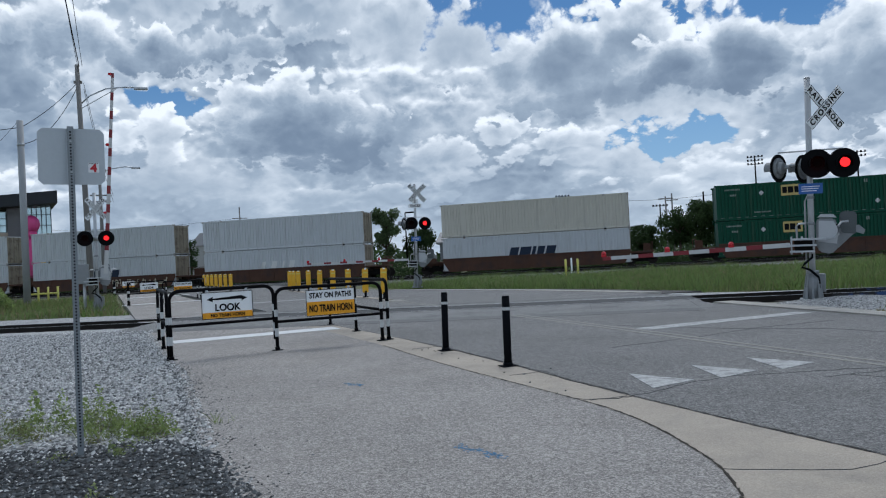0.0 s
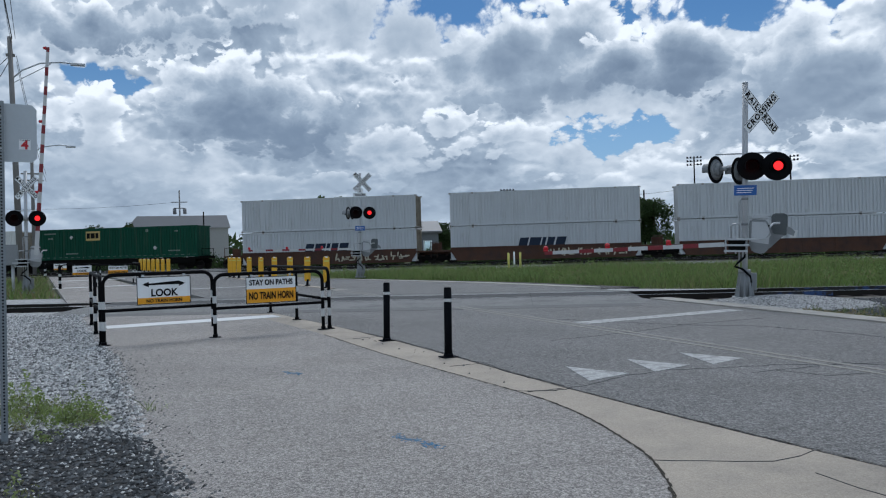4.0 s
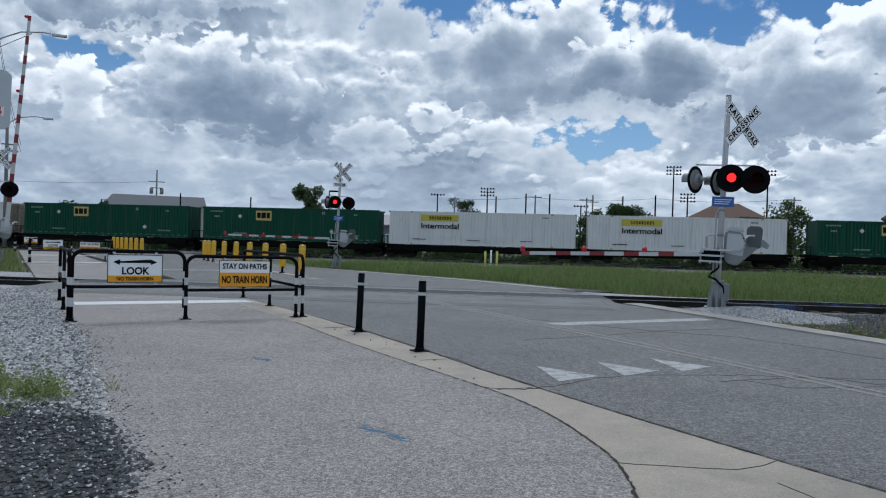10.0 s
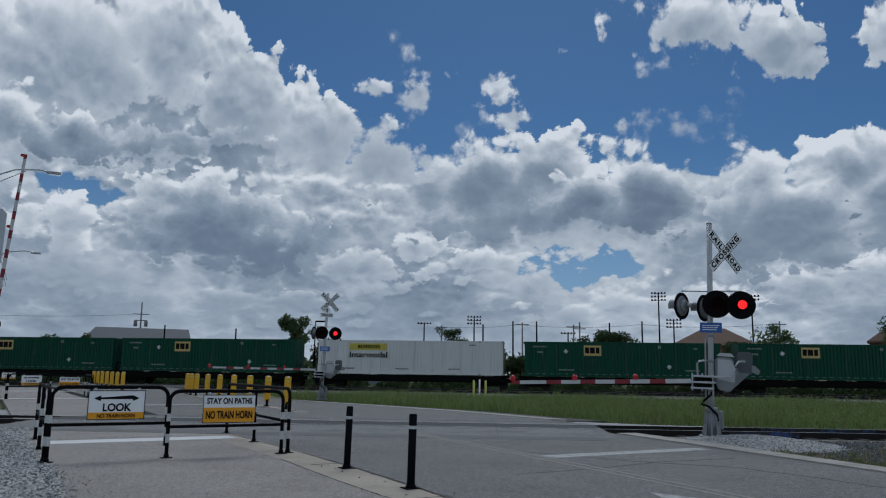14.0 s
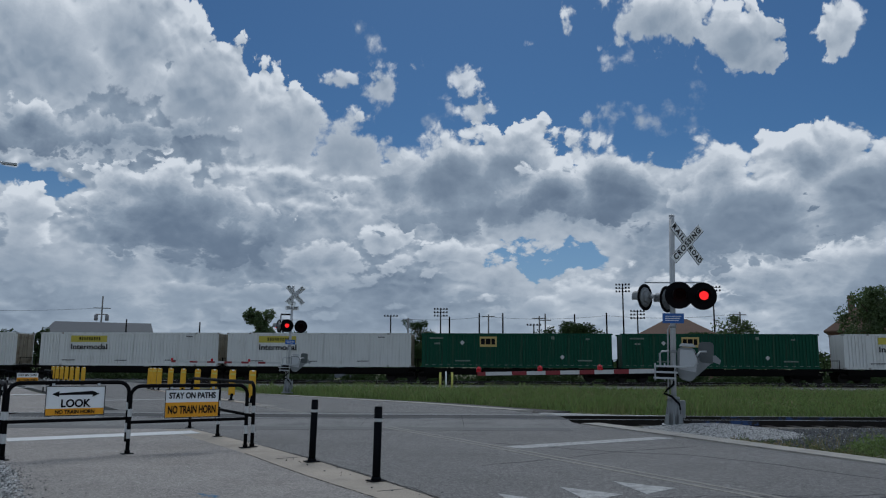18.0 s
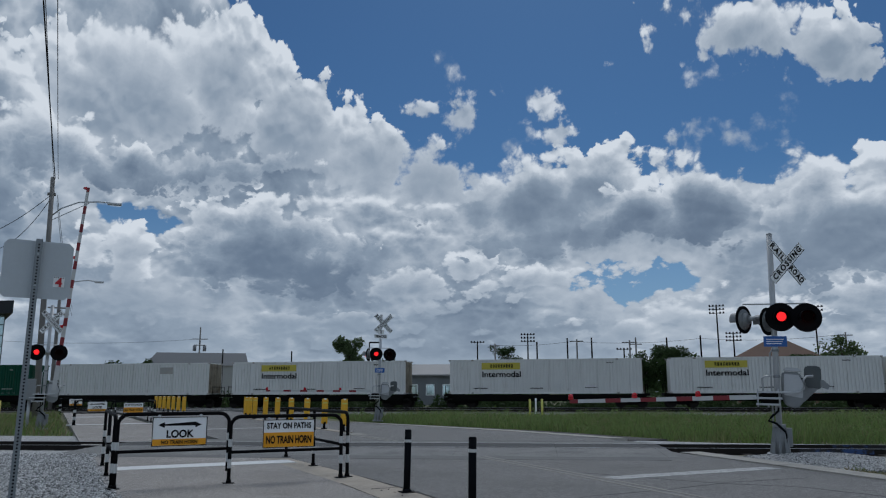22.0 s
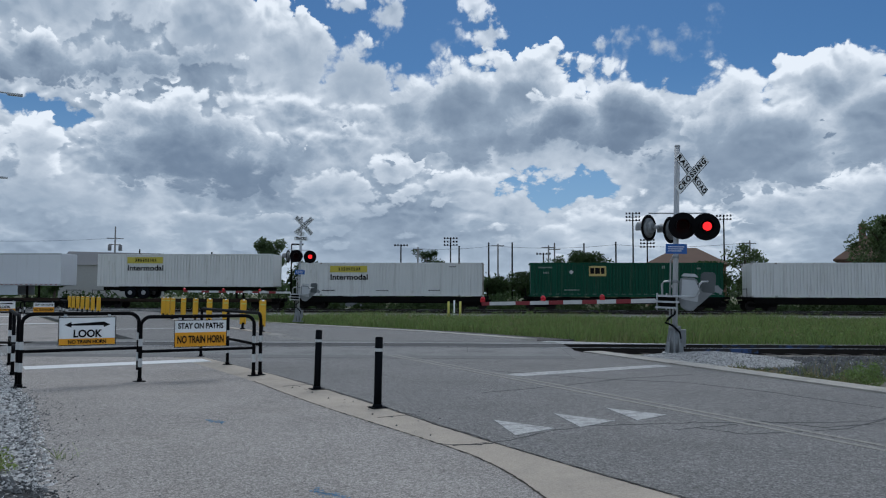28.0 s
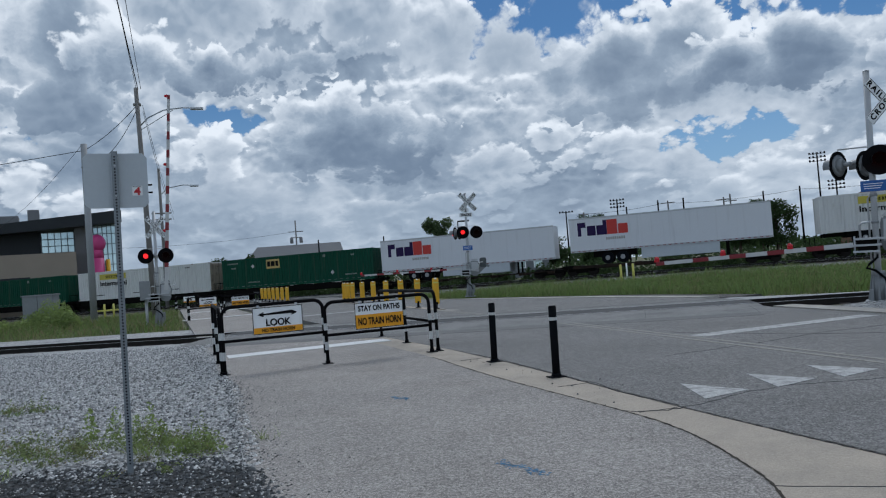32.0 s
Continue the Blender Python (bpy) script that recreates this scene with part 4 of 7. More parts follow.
for tr, at_, x0 in ((main1, main1_at, -27.4), (main2, main2_at, -25.4)):
    for i in range(5):
        bm = B()
        for o0, o1 in ((-2.4, -0.83), (-0.67, 0.67), (0.83, 2.4)):
            slab(bm, [at_(x0 + i * 2.4, o0), at_(x0 + i * 2.4 + 2.36, o0), at_(x0 + i * 2.4 + 2.36, o1), at_(x0 + i * 2.4, o1)], -0.3, 0.09)
        part("crossing_panel", bm, PANEL_CONCRETE, tr)


# ---- the train ----
U = Vector((0.97808, -0.20825, 0))   # along the train's way, to the right
NRM = Vector((0.20825, 0.97808, 0))  # away from the camera
TURN = -12.02
FOOT = NRM * 65.784                  # on the near faces of the containers


def run_of(t):
    """Metres that the train has gone at t seconds."""
    return 12.2 * min(t, 2.5) + 12.0 * max(0.0, min(t, 12.0) - 2.5) + 11.82 * max(0.0, t - 12.0)


def train_pose(q, t, z, depth=1.3):
    p = FOOT + U * (q + run_of(t)) + NRM * depth
    return pose(p.x, p.y, z, 0, 0, TURN)


MOVING = []  # thing, place along the train, height


def on_train(ob, q, z):
    ob.matrix_world = train_pose(q, 0.0, z)
    MOVING.append((ob, q, z))
    return ob


CL, CW, CH = 16.15, 2.6, 2.9
SHARED = {}


def shared(key, make, material):
    if key not in SHARED:
        SHARED[key] = mesh_of(key, make(), material)
    me = SHARED[key]
    if me.materials and me.materials[0] is not material:
        k2 = key + material.name
        if k2 not in SHARED:
            SHARED[k2] = me.copy()
            SHARED[k2].materials.clear()
            SHARED[k2].materials.append(material)
        me = SHARED[k2]
    return me


def ribbed_side():
    """A container's side wall with pressed ribs, centred, facing -y."""
    bm = B()
    n, x0, x1 = 58, -CL / 2 + 0.14, CL / 2 - 0.14
    xs = []
    for i in range(n):
        a = x0 + (x1 - x0) * i / n
        p = (x1 - x0) / n
        xs += [(a, 0.0), (a + p * 0.55, 0.0), (a + p * 0.6, 0.065), (a + p * 0.94, 0.065)]
    xs.append((x1, 0.0))
    lo = [bm.verts.new((x, y, 0.16)) for x, y in xs]
    hi = [bm.verts.new((x, y, CH - 0.11)) for x, y in xs]
    for i in range(len(xs) - 1):
        bm.faces.new((lo[i], lo[i + 1], hi[i + 1], hi[i]))
    return bm


def container_frame():
    bm = B()
    for s in (-1, 1):
        y0, y1 = (-CW / 2 - 0.012, -CW / 2 + 0.12) if s < 0 else (CW / 2 - 0.12, CW / 2 + 0.012)
        box(bm, -CL / 2, y0, 0.0, CL / 2, y1, 0.17)
        box(bm, -CL / 2, y0, CH - 0.12, CL / 2, y1, CH)
        for x in (-CL / 2, CL / 2 - 0.16):
            box(bm, x, y0, 0.17, x + 0.16, y1, CH - 0.12)
        for x in (-6.15, 6.0):
            box(bm, x, y0 - 0.005 if s < 0 else y0, 0.17, x + 0.15, y1 + (0.005 if s > 0 else 0), CH - 0.12)
    return bm


def container_core():
    bm = B()
    box(bm, -CL / 2 + 0.05, -CW / 2 + 0.06, 0.05, CL / 2 - 0.05, CW / 2 - 0.06, CH - 0.02)
    return bm


def container_door():
    bm = B()
    for y in (-1.2, 0.02):
        box(bm, 0, y, 0.12, 0.045, y + 1.18, CH - 0.12)
        for k in (0.25, 0.85):
            tube(bm, (0.075, y + k, 0.1), (0.075, y + k, CH - 0.1), 0.022, n=6)
        for k in (0.6, 1.4, 2.2):
            box(bm, 0.04, y + 0.1, k, 0.07, y + 1.08, k + 0.08)
    return bm


def corner_posts():
    bm = B()
    for x in (-CL / 2, CL / 2, -6.1, 6.1):
        for y in (-CW / 2, CW / 2):
            for z in (0.0, CH - 0.13):
                box(bm, x - 0.1, y - 0.09 + (0.06 if y < 0 else -0.06), z, x + 0.1, y + 0.09 + (0.06 if y < 0 else -0.06), z + 0.13)
    return bm


def bar(bm, x0, x1, z0, z1, y=-CW / 2 - 0.02, shear=0.0):
    vs = [bm.verts.new((x + shear * z, y, z)) for x, z in ((x0, z0), (x1, z0), (x1, z1), (x0, z1))]
    f = bm.faces.new(vs)
    r = bmesh.ops.extrude_face_region(bm, geom=[f])
    bmesh.ops.translate(bm, verts=[v for v in r["geom"] if isinstance(v, bmesh.types.BMVert)], vec=(0, -0.006, 0))
    bmesh.ops.recalc_face_normals(bm, faces=bm.faces[:])


def small_marks(rows):
    bm = B()
    for x, z, w, h in rows:
        n = max(2, int(w / (h * 0.75)))
        for i in range(n):
            bar(bm, x + w * i / n, x + w * (i + 0.7) / n, z, z + h)
    return bm


def container(kind, q, z, label):
    c = thing("container", pose(0, 0, 0), label, "container", "containers on the train")
    paint = {"green": C_GREEN, "white": C_WHITE, "grey": C_GREY, "tan": C_TAN, "yard": C_WHITE, "slanted": C_GREY, "faint": C_GREY}[kind]
    part("shell", shared("shell", container_core, paint), None, c)
    side = shared("side_wall", ribbed_side, paint)
    part("side_wall", side, None, c, "", pose(0, -CW / 2, 0))
    part("side_wall", side, None, c, "", pose(0, CW / 2, 0, 0, 0, 180))
    part("edge_frame", shared("edge_frame", container_frame, paint), None, c)
    part("corner_castings", shared("corner_castings", corner_posts, paint if kind == "green" else C_STEEL), None, c)["kind"] = "stuff"
    part("door_end", shared("door_end", container_door, paint if kind == "green" else C_DOOR), None, c, "", pose(CL / 2 - 0.03, 0, 0))
    if kind == "yard":
        part("logo_panel", shared("yellow_panel", lambda: (lambda b: (bar(b, -5.3, -2.0, 2.05, 2.62), b)[1])(B()), YARD_YELLOW), None, c, "yellow panel with dark lettering")
        part("logo_bars", shared("panel_bars", lambda: small_marks([(-4.55, 2.2, 2.0, 0.28)]), INK), None, c)["kind"] = "stuff"
        words("Intermodal", 0.46, INK, c, pose(-3.6, -CW / 2 - 0.025, 1.62), 3.3, "", 0.03)
        part("small_marks", shared("marks_w", lambda: small_marks([(-6.0, 0.42, 1.2, 0.09), (-1.2, 0.42, 1.1, 0.08), (3.4, 0.45, 1.0, 0.08), (5.2, 2.5, 0.6, 0.09)]), INK), None, c)["kind"] = "stuff"
    elif kind == "green":
        part("logo_panel", shared("gold_panel", lambda: (lambda b: (bar(b, -3.1, -1.65, 1.75, 2.62), b)[1])(B()), LOGO_GOLD), None, c, "gold square with dark bars")
        part("logo_bars", shared("gold_bars", lambda: (lambda b: ([bar(b, x, x + w, 1.95, 2.45, -CW / 2 - 0.03) for x, w in ((-3.0, 0.34), (-2.6, 0.42), (-2.1, 0.3))], b)[1])(B()), INK), None, c)["kind"] = "stuff"
        part("small_marks", shared("marks_g", lambda: small_marks([(-7.4, 2.42, 1.2, 0.13), (-7.0, 1.95, 0.5, 0.16), (-5.2, 0.5, 1.3, 0.12), (5.2, 0.55, 1.2, 0.12), (5.9, 2.35, 0.35, 0.14), (3.0, 2.4, 0.3, 0.25)]), MARK_DULL), None, c)["kind"] = "stuff"
        part("reflector_row", shared("green_dashes", lambda: (lambda b: ([bar(b, x * 0.62 - 7.8, x * 0.62 - 7.5, 0.2, 0.23) for x in range(26)], b)[1])(B()), MARK_DULL), None, c)["kind"] = "stuff"
        for x, zz in ((-4.6, 2.1), (3.9, 0.9)):
            b = B()
            vs = [b.verts.new((x + dx, -CW / 2 - 0.024, zz + dz)) for dx, dz in ((0, -0.2), (0.2, 0), (0, 0.2), (-0.2, 0))]
            b.faces.new(vs)
            part("placard", b, WHITE_PAINT, c, "white diamond placard")
    elif kind == "slanted":
        part("logo", shared("slant_blocks", lambda: (lambda b: ([bar(b, x, x + w, 1.05, 1.78, shear=0.28) for x, w in ((-2.5, 0.75), (-1.62, 0.95), (-0.55, 0.3), (-0.1, 0.6), (0.65, 0.8))], b)[1])(B()), LOGO_NAVY), None, c, "navy slanted blocks")["kind"] = "stuff"
    elif kind == "faint":
        part("logo", shared("slant_faint", lambda: (lambda b: ([bar(b, x, x + w, 1.05, 1.75, shear=0.28) for x, w in ((-2.5, 0.35), (-1.5, 0.5), (-0.4, 0.2), (0.3, 0.5))], b)[1])(B()), C_WHITE), None, c, "ghost of removed lettering")["kind"] = "stuff"
    elif kind == "white":
        part("logo_panel", shared("brown_panel", lambda: (lambda b: (bar(b, 3.2, 4.5, 1.9, 2.5), b)[1])(B()), C_STEEL), None, c, "small brown panel")
    return on_train(c, q + CL / 2, z)


def wheel_mesh():
    bm = B()
    tube(bm, (0, -0.07, 0), (0, 0.07, 0), 0.42, n=20)
    tube(bm, (0, -0.1, 0), (0, 0.1, 0), 0.16, n=12)
    return bm


def truck(parent, x):
    bm = B()
    for y in (-0.98, 0.98):
        box(bm, -1.15, y - 0.09, 0.42, 1.15, y + 0.09, 0.62)
        box(bm, -0.5, y - 0.1, 0.26, 0.5, y + 0.1, 0.44)
        for k in (-0.88, 0.88):
            box(bm, k - 0.2, y - 0.11, 0.38, k + 0.2, y + 0.11, 0.66)
    box(bm, -0.25, -1.0, 0.4, 0.25, 1.0, 0.75)
    t = part("truck", shared("truck", lambda: bm, CAR_DARK), None, parent, "", pose(x, 0, 0))
    for k in (-0.88, 0.88):
        for y in (-0.75, 0.75):
            part("wheel", shared("wheel", wheel_mesh, RAIL_STEEL), None, t, "", pose(k, y, 0.42))


def spine_car(q0, q1, deck, rust=False):
    """A low flat car that carries one container or trailer from q0 to q1 along the train."""
    L = q1 - q0
    car = thing("rail_car", pose(0, 0, 0), "rusty brown low flat car on the rails" if rust else "grimy black low flat car on the rails", "rail car", "cars of the train")
    paint = FLAT_RUST if rust else CAR_DARK
    bm = B()
    box(bm, -L / 2 + 0.3, -0.45, 0.55, L / 2 - 0.3, 0.45, deck - 0.1)
    part("centre_sill", bm, paint, car)
    bm = B()
    for k in np.linspace(-L / 2 + 1.2, L / 2 - 1.2, 7):
        box(bm, k - 0.3, -1.32, deck - 0.22, k + 0.3, 1.32, deck - 0.005)
    # full-length side beams, added to give the shade under the load
    box(bm, -L / 2 + 0.8, -1.34, 0.62, L / 2 - 0.8, -1.24, deck - 0.06)
    box(bm, -L / 2 + 0.8, 1.24, 0.62, L / 2 - 0.8, 1.34, deck - 0.06)
    part("deck_frame", bm, paint, car)
    for s in (-1, 1):
        bm = B()
        box(bm, s * (L / 2 - 0.45) - 0.4, -1.25, deck - 0.2, s * (L / 2 - 0.45) + 0.4, 1.25, deck + 0.02)
        box(bm, s * (L / 2 - 0.1) - 0.25, -0.2, 0.6, s * (L / 2 - 0.1) + 0.25, 0.2, 0.9)
        for y in (-1.2, 1.2):
            tube(bm, (s * (L / 2 - 0.2), y, 0.5), (s * (L / 2 - 0.2), y, deck + 0.75), 0.03, n=6)
        tube(bm, (s * (L / 2 - 0.2), -1.2, deck + 0.7), (s * (L / 2 - 0.2), 1.2, deck + 0.7), 0.03, n=6)
        part("end_platform", bm, CAR_DARK, car)
    for x in (-L / 2 + 1.5, L / 2 - 1.5):
        truck(car, x)
    return on_train(car, (q0 + q1) / 2, 0.12)


def well_car(q0, q1, writing):
    """A deep well car with high side sills."""
    L = q1 - q0
    car = thing("rail_car", pose(0, 0, 0), "rust-brown deep well car with sprayed graffiti" if writing else "rust-brown deep well car", "rail car", "cars of the train")
    for y in (-1.42, 1.36):
        bm = B()
        pts = [(-L / 2 + 1.9, 1.0), (-L / 2 + 2.4, 0.2), (L / 2 - 2.4, 0.2), (L / 2 - 1.9, 1.0), (L / 2 - 1.9, 1.28), (-L / 2 + 1.9, 1.28)]
        a = [bm.verts.new((x, y, z)) for x, z in pts]
        b = [bm.verts.new((x, y + 0.06, z)) for x, z in pts]
        bm.faces.new(a), bm.faces.new(b[::-1])
        for i in range(6):
            bm.faces.new((a[i], b[i], b[(i + 1) % 6], a[(i + 1) % 6]))
        bmesh.ops.recalc_face_normals(bm, faces=bm.faces[:])
        for k in np.arange(-L / 2 + 2.8, L / 2 - 2.6, 1.25):
            box(bm, k, y - 0.04, 0.25, k + 0.09, y + 0.1, 1.22)
        box(bm, -L / 2 + 1.9, y - 0.07, 1.22, L / 2 - 1.9, y + 0.12, 1.34)
        box(bm, -L / 2 + 2.4, y - 0.06, 0.16, L / 2 - 2.4, y + 0.12, 0.26)
        part("side_sill", bm, RUST, car)
    bm = B()
    box(bm, -L / 2 + 2.2, -1.3, 0.16, L / 2 - 2.2, 1.3, 0.24)
    part("well_floor", bm, CAR_DARK, car)
    for s in (-1, 1):
        bm = B()
        box(bm, s * (L / 2 - 1.0) - 0.98, -1.3, 0.98, s * (L / 2 - 1.0) + 0.98, 1.3, 1.12)
        box(bm, s * (L / 2 - 1.0) - 0.9, -0.35, 0.6, s * (L / 2 - 1.0) + 0.9, 0.35, 0.98)
        for y in (-1.25, 1.25):
            tube(bm, (s * (L / 2 - 0.1), y, 0.5), (s * (L / 2 - 0.1), y, 1.9), 0.03, n=6)
        tube(bm, (s * (L / 2 - 0.1), -1.25, 1.85), (s * (L / 2 - 0.1), 1.25, 1.85), 0.03, n=6)
        box(bm, s * (L / 2 - 0.5) - 0.3, 0.2, 1.12, s * (L / 2 - 0.5) + 0.3, 0.8, 1.75, 0.04)
        part("end_platform", bm, RUST, car)
        truck(car, s * (L / 2 - 1.0))
    if writing:
        rng = random.Random(writing)
        bm = B()
        x = L / 2 - 9.4
        while x < L / 2 - 2.9:
            w = rng.uniform(0.25, 0.6)
            for _ in range(3):
                x0, z0 = x + rng.uniform(0, w * 0.6), rng.uniform(0.35, 0.7)
                if rng.random() < 0.6:
                    bar(bm, x0, x0 + 0.12, z0, z0 + rng.uniform(0.3, 0.5), -1.5, rng.uniform(-0.4, 0.4))
                else:
                    bar(bm, x0, x0 + w * 0.8, z0, z0 + 0.1, -1.5, rng.uniform(-0.3, 0.3))
            x += w + 0.1
        part("graffiti", bm, PALE_GRAFFITI, car, "pale sprayed bars")["kind"] = "stuff"
    return on_train(car, (q0 + q1) / 2, 0.12)


def trailer(kind, q, deck, top):
    """A road trailer carried on a flat car, standing on its own wheels and legs."""
    t = thing("road_trailer", pose(0, 0, 0), "white box trailer with purple and orange blocks on a flat car" if kind == "parcel" else "white ribbed container on a road chassis, on a flat car", "trailer", "trailers on the train")
    h = 2.9
    z0 = top - deck - h
    if kind == "parcel":
        bm = B()
        box(bm, -CL / 2, -CW / 2, z0, CL / 2, CW / 2, top - deck, 0.05)
        part("box_body", bm, T_WHITE, t)
        part("bottom_rail", box(B(), -CL / 2, -CW / 2 - 0.015, z0 - 0.02, CL / 2, -CW / 2 + 0.05, z0 + 0.14), ALU, t)
        part("bottom_rail", box(B(), -CL / 2, CW / 2 - 0.05, z0 - 0.02, CL / 2, CW / 2 + 0.015, z0 + 0.14), ALU, t)
        part("top_rail", box(B(), -CL / 2, -CW / 2 - 0.015, top - deck - 0.12, CL / 2, -CW / 2 + 0.05, top - deck + 0.01), ALU, t)
        bm = B()
        for k in range(34):
            bar(bm, -CL / 2 + 0.1 + k * 0.47, -CL / 2 + 0.34 + k * 0.47, z0 + 0.04, z0 + 0.09, -CW / 2 - 0.02)
        part("reflector_row", bm, RED_PAINT, t)["kind"] = "stuff"
        bm = B()
        zt = z0 + 1.35
        for x, w, low, high in ((-7.35, 0.3, 0.0, 1.0), (-7.05, 0.4, 0.62, 1.0), (-6.55, 0.72, 0.0, 0.72), (-5.75, 0.55, 0.0, 0.72), (-5.2, 0.3, 0.0, 1.08)):
            bar(bm, x, x + w, zt + low * 1.15, zt + high * 1.15, -CW / 2 - 0.012)
        part("logo_dark_half", bm, LOGO_PURPLE, t, "purple lettering blocks")["kind"] = "stuff"
        bm = B()
        for x, w, low, high in ((-4.88, 0.86, 0.0, 1.08), (-3.95, 0.8, 0.0, 0.72)):
            bar(bm, x, x + w, zt + low * 1.15, zt + high * 1.15, -CW / 2 - 0.012)
        part("logo_bright_half", bm, LOGO_ORANGE, t, "orange-red lettering blocks")["kind"] = "stuff"
        part("logo_small", small_marks([(-5.0, zt - 0.45, 1.6, 0.22)]), C_STEEL, t)
    else:
        c = part("container_body", shared("shell", container_core, C_WHITE), None, t, "", pose(0, 0, z0))
        part("side_wall", shared("side_wall", ribbed_side, C_WHITE), None, c, "", pose(0, -CW / 2, 0))
        part("edge_frame", shared("edge_frame", container_frame, C_WHITE), None, c)
        part("logo_panel", shared("yellow_panel", None, YARD_YELLOW), None, c)
        part("logo_bars", shared("panel_bars", None, INK), None, c)["kind"] = "stuff"
        w = words("Intermodal", 0.46, INK, c, pose(-3.6, -CW / 2 - 0.025, 1.62), 3.3, "", 0.03)
        bm = B()
        box(bm, -CL / 2 + 0.2, -0.55, z0 - 0.35, CL / 2 - 0.2, -0.35, z0 - 0.05)
        box(bm, -CL / 2 + 0.2, 0.35, z0 - 0.35, CL / 2 - 0.2, 0.55, z0 - 0.05)
        part("chassis", bm, CAR_DARK, t)
    for x in (-5.0, -3.75):
        for y in (-1.0, 1.0):
            w = part("tyre", shared("tyre", lambda: tube(B(), (0, -0.28, 0), (0, 0.28, 0), 0.5, n=20), BLACK_PLASTIC), None, t, "", pose(x, y, 0.5))
            part("rim", shared("rim", lambda: tube(tube(B(), (0, -0.3, 0), (0, 0.3, 0), 0.2, n=16), (0, -0.33, 0), (0, 0.33, 0), 0.1, n=10), RIM_GREY), None, w)
    bm = B()
    box(bm, -6.2, -0.9, 0.6, -2.6, 0.9, z0 - 0.005)
    part("axle_frame", bm, CAR_DARK, t)
    for y in (-0.9, 0.9):
        bm = B()
        box(bm, 4.6, y - 0.07, 0.05, 4.75, y + 0.07, z0)
        box(bm, 4.5, y - 0.14, 0.0, 4.85, y + 0.14, 0.06)
        part("landing_leg", bm, CAR_DARK, t)
    if kind == "parcel":
        bm = B()
        for y in (-1.26, 1.22):
            box(bm, -2.2, y, 0.25, 4.0, y + 0.04, z0 + 0.01)
        part("side_skirt", bm, SIGN_BACK, t)
    return on_train(t, q + CL / 2, deck + 0.0)


def build_train():
    doubles = [(8.0, "green", "green"), (-15.2, "slanted", "tan"), (-38.7, "faint", "grey"), (-58.0, "slanted", "grey"), (-77.2, "slanted", "grey")]
    names = {"green": "dark green ribbed container with a gold square", "slanted": "pale grey ribbed container with navy slanted marking", "faint": "pale grey ribbed container with worn-off marking",
             "grey": "pale grey ribbed container, upper of two", "tan": "cream ribbed container, upper of two", "yard": "white ribbed container with a yellow panel", "white": "plain white ribbed container with a brown patch"}
    for i, (q, low, high) in enumerate(doubles):
        well_car(q - 1.9, q + CL + 1.9, (0, 0, 0, 7, 11)[i])
        container(low, q, 0.36, names[low])
        upper = container(high, q, 3.325, names[high] if high != "green" else "dark green ribbed container stacked on another")
        lock = shared("stacking_lock", lambda: box(B(), -0.09, -0.07, -0.068, 0.09, 0.07, 0.01), CAR_DARK)
        for x in (-6.1, 6.1):
            for y in (-CW / 2 + 0.1, CW / 2 - 0.1):
                part("stacking_lock", lock, None, upper, "", pose(x, y, 0))
    singles = [(-97.8, "green"), (-116.3, "yard"), (-133.5, "yard"), (-150.7, "green"), (-168.3, "green"), (-186.3, "yard"), (-204.5, "green"), (-221.5, "green"), (-238.6, "yard"),
               (-255.6, "yard"), (-274.0, "yard"), (-294.1, "yard"), (-312.6, "white"), (-331.1, "green"), (-351.4, "yard"), (-424.0, "green"), (-441.6, "yard"), (-459.5, "green")]
    for q, kind in singles:
        spine_car(q - 0.6, q + CL + 0.6, 1.17)
        container(kind, q, 1.3, names[kind])
    for q, kind, top in ((-369.9, "yard", 4.98), (-389.5, "parcel", 5.05), (-407.0, "parcel", 4.68)):
        deck = 1.02 if top > 4.8 else 0.75
        spine_car(q - 0.7, q + CL + 0.7, deck - 0.12, True)
        trailer(kind, q, deck, top)


build_train()


# ---- crossing signals ----
def blade_pair(parent, m, tracks=False):
    """The crossed boards with their words."""
    cb = part("crossbuck", tube(B(), (0, 0.03, -0.09), (0, 0.03, 0.09), 0.03, n=8), GALV, parent, "white crossed boards with black words", m)
    for a, text, y in ((45, ("RAIL", "ROAD"), -0.012), (-45, ("CROSSING",), -0.03)):
        bm = B()
        box(bm, -0.61, -0.004, -0.115, 0.61, 0.004, 0.115, 0.0)
        bl = part("blade", bm, SIGN_WHITE, cb, "", pose(0, y, 0, 0, a, 0))
        rim = B()
        for z in (-0.112, 0.1):
            box(rim, -0.61, -0.0065, z, 0.61, -0.0045, z + 0.012)
        for i, w in enumerate(text):
            x = 0 if len(text) == 1 else (-0.36, 0.36)[i]
            me = lettering(w, 0.128, bold=0.05, spread=1.3)
            xs = [v.co.x for v in me.vertices]
            me.transform(Matrix.Diagonal(((1.1 if len(text) == 1 else 0.47) / (max(xs) - min(xs)), 1, 1, 1)))
            me.transform(pose(x, -0.0075, 0))
            rim.from_mesh(me)
        me2 = mesh_of("lettering", rim, INK)
        ob = part("lettering", me2, None, cb, "", pose(0, y, 0, 0, a, 0))
        ob["kind"] = "stuff"
    return cb


FLASHERS = []  # lamp disc, which of the pair


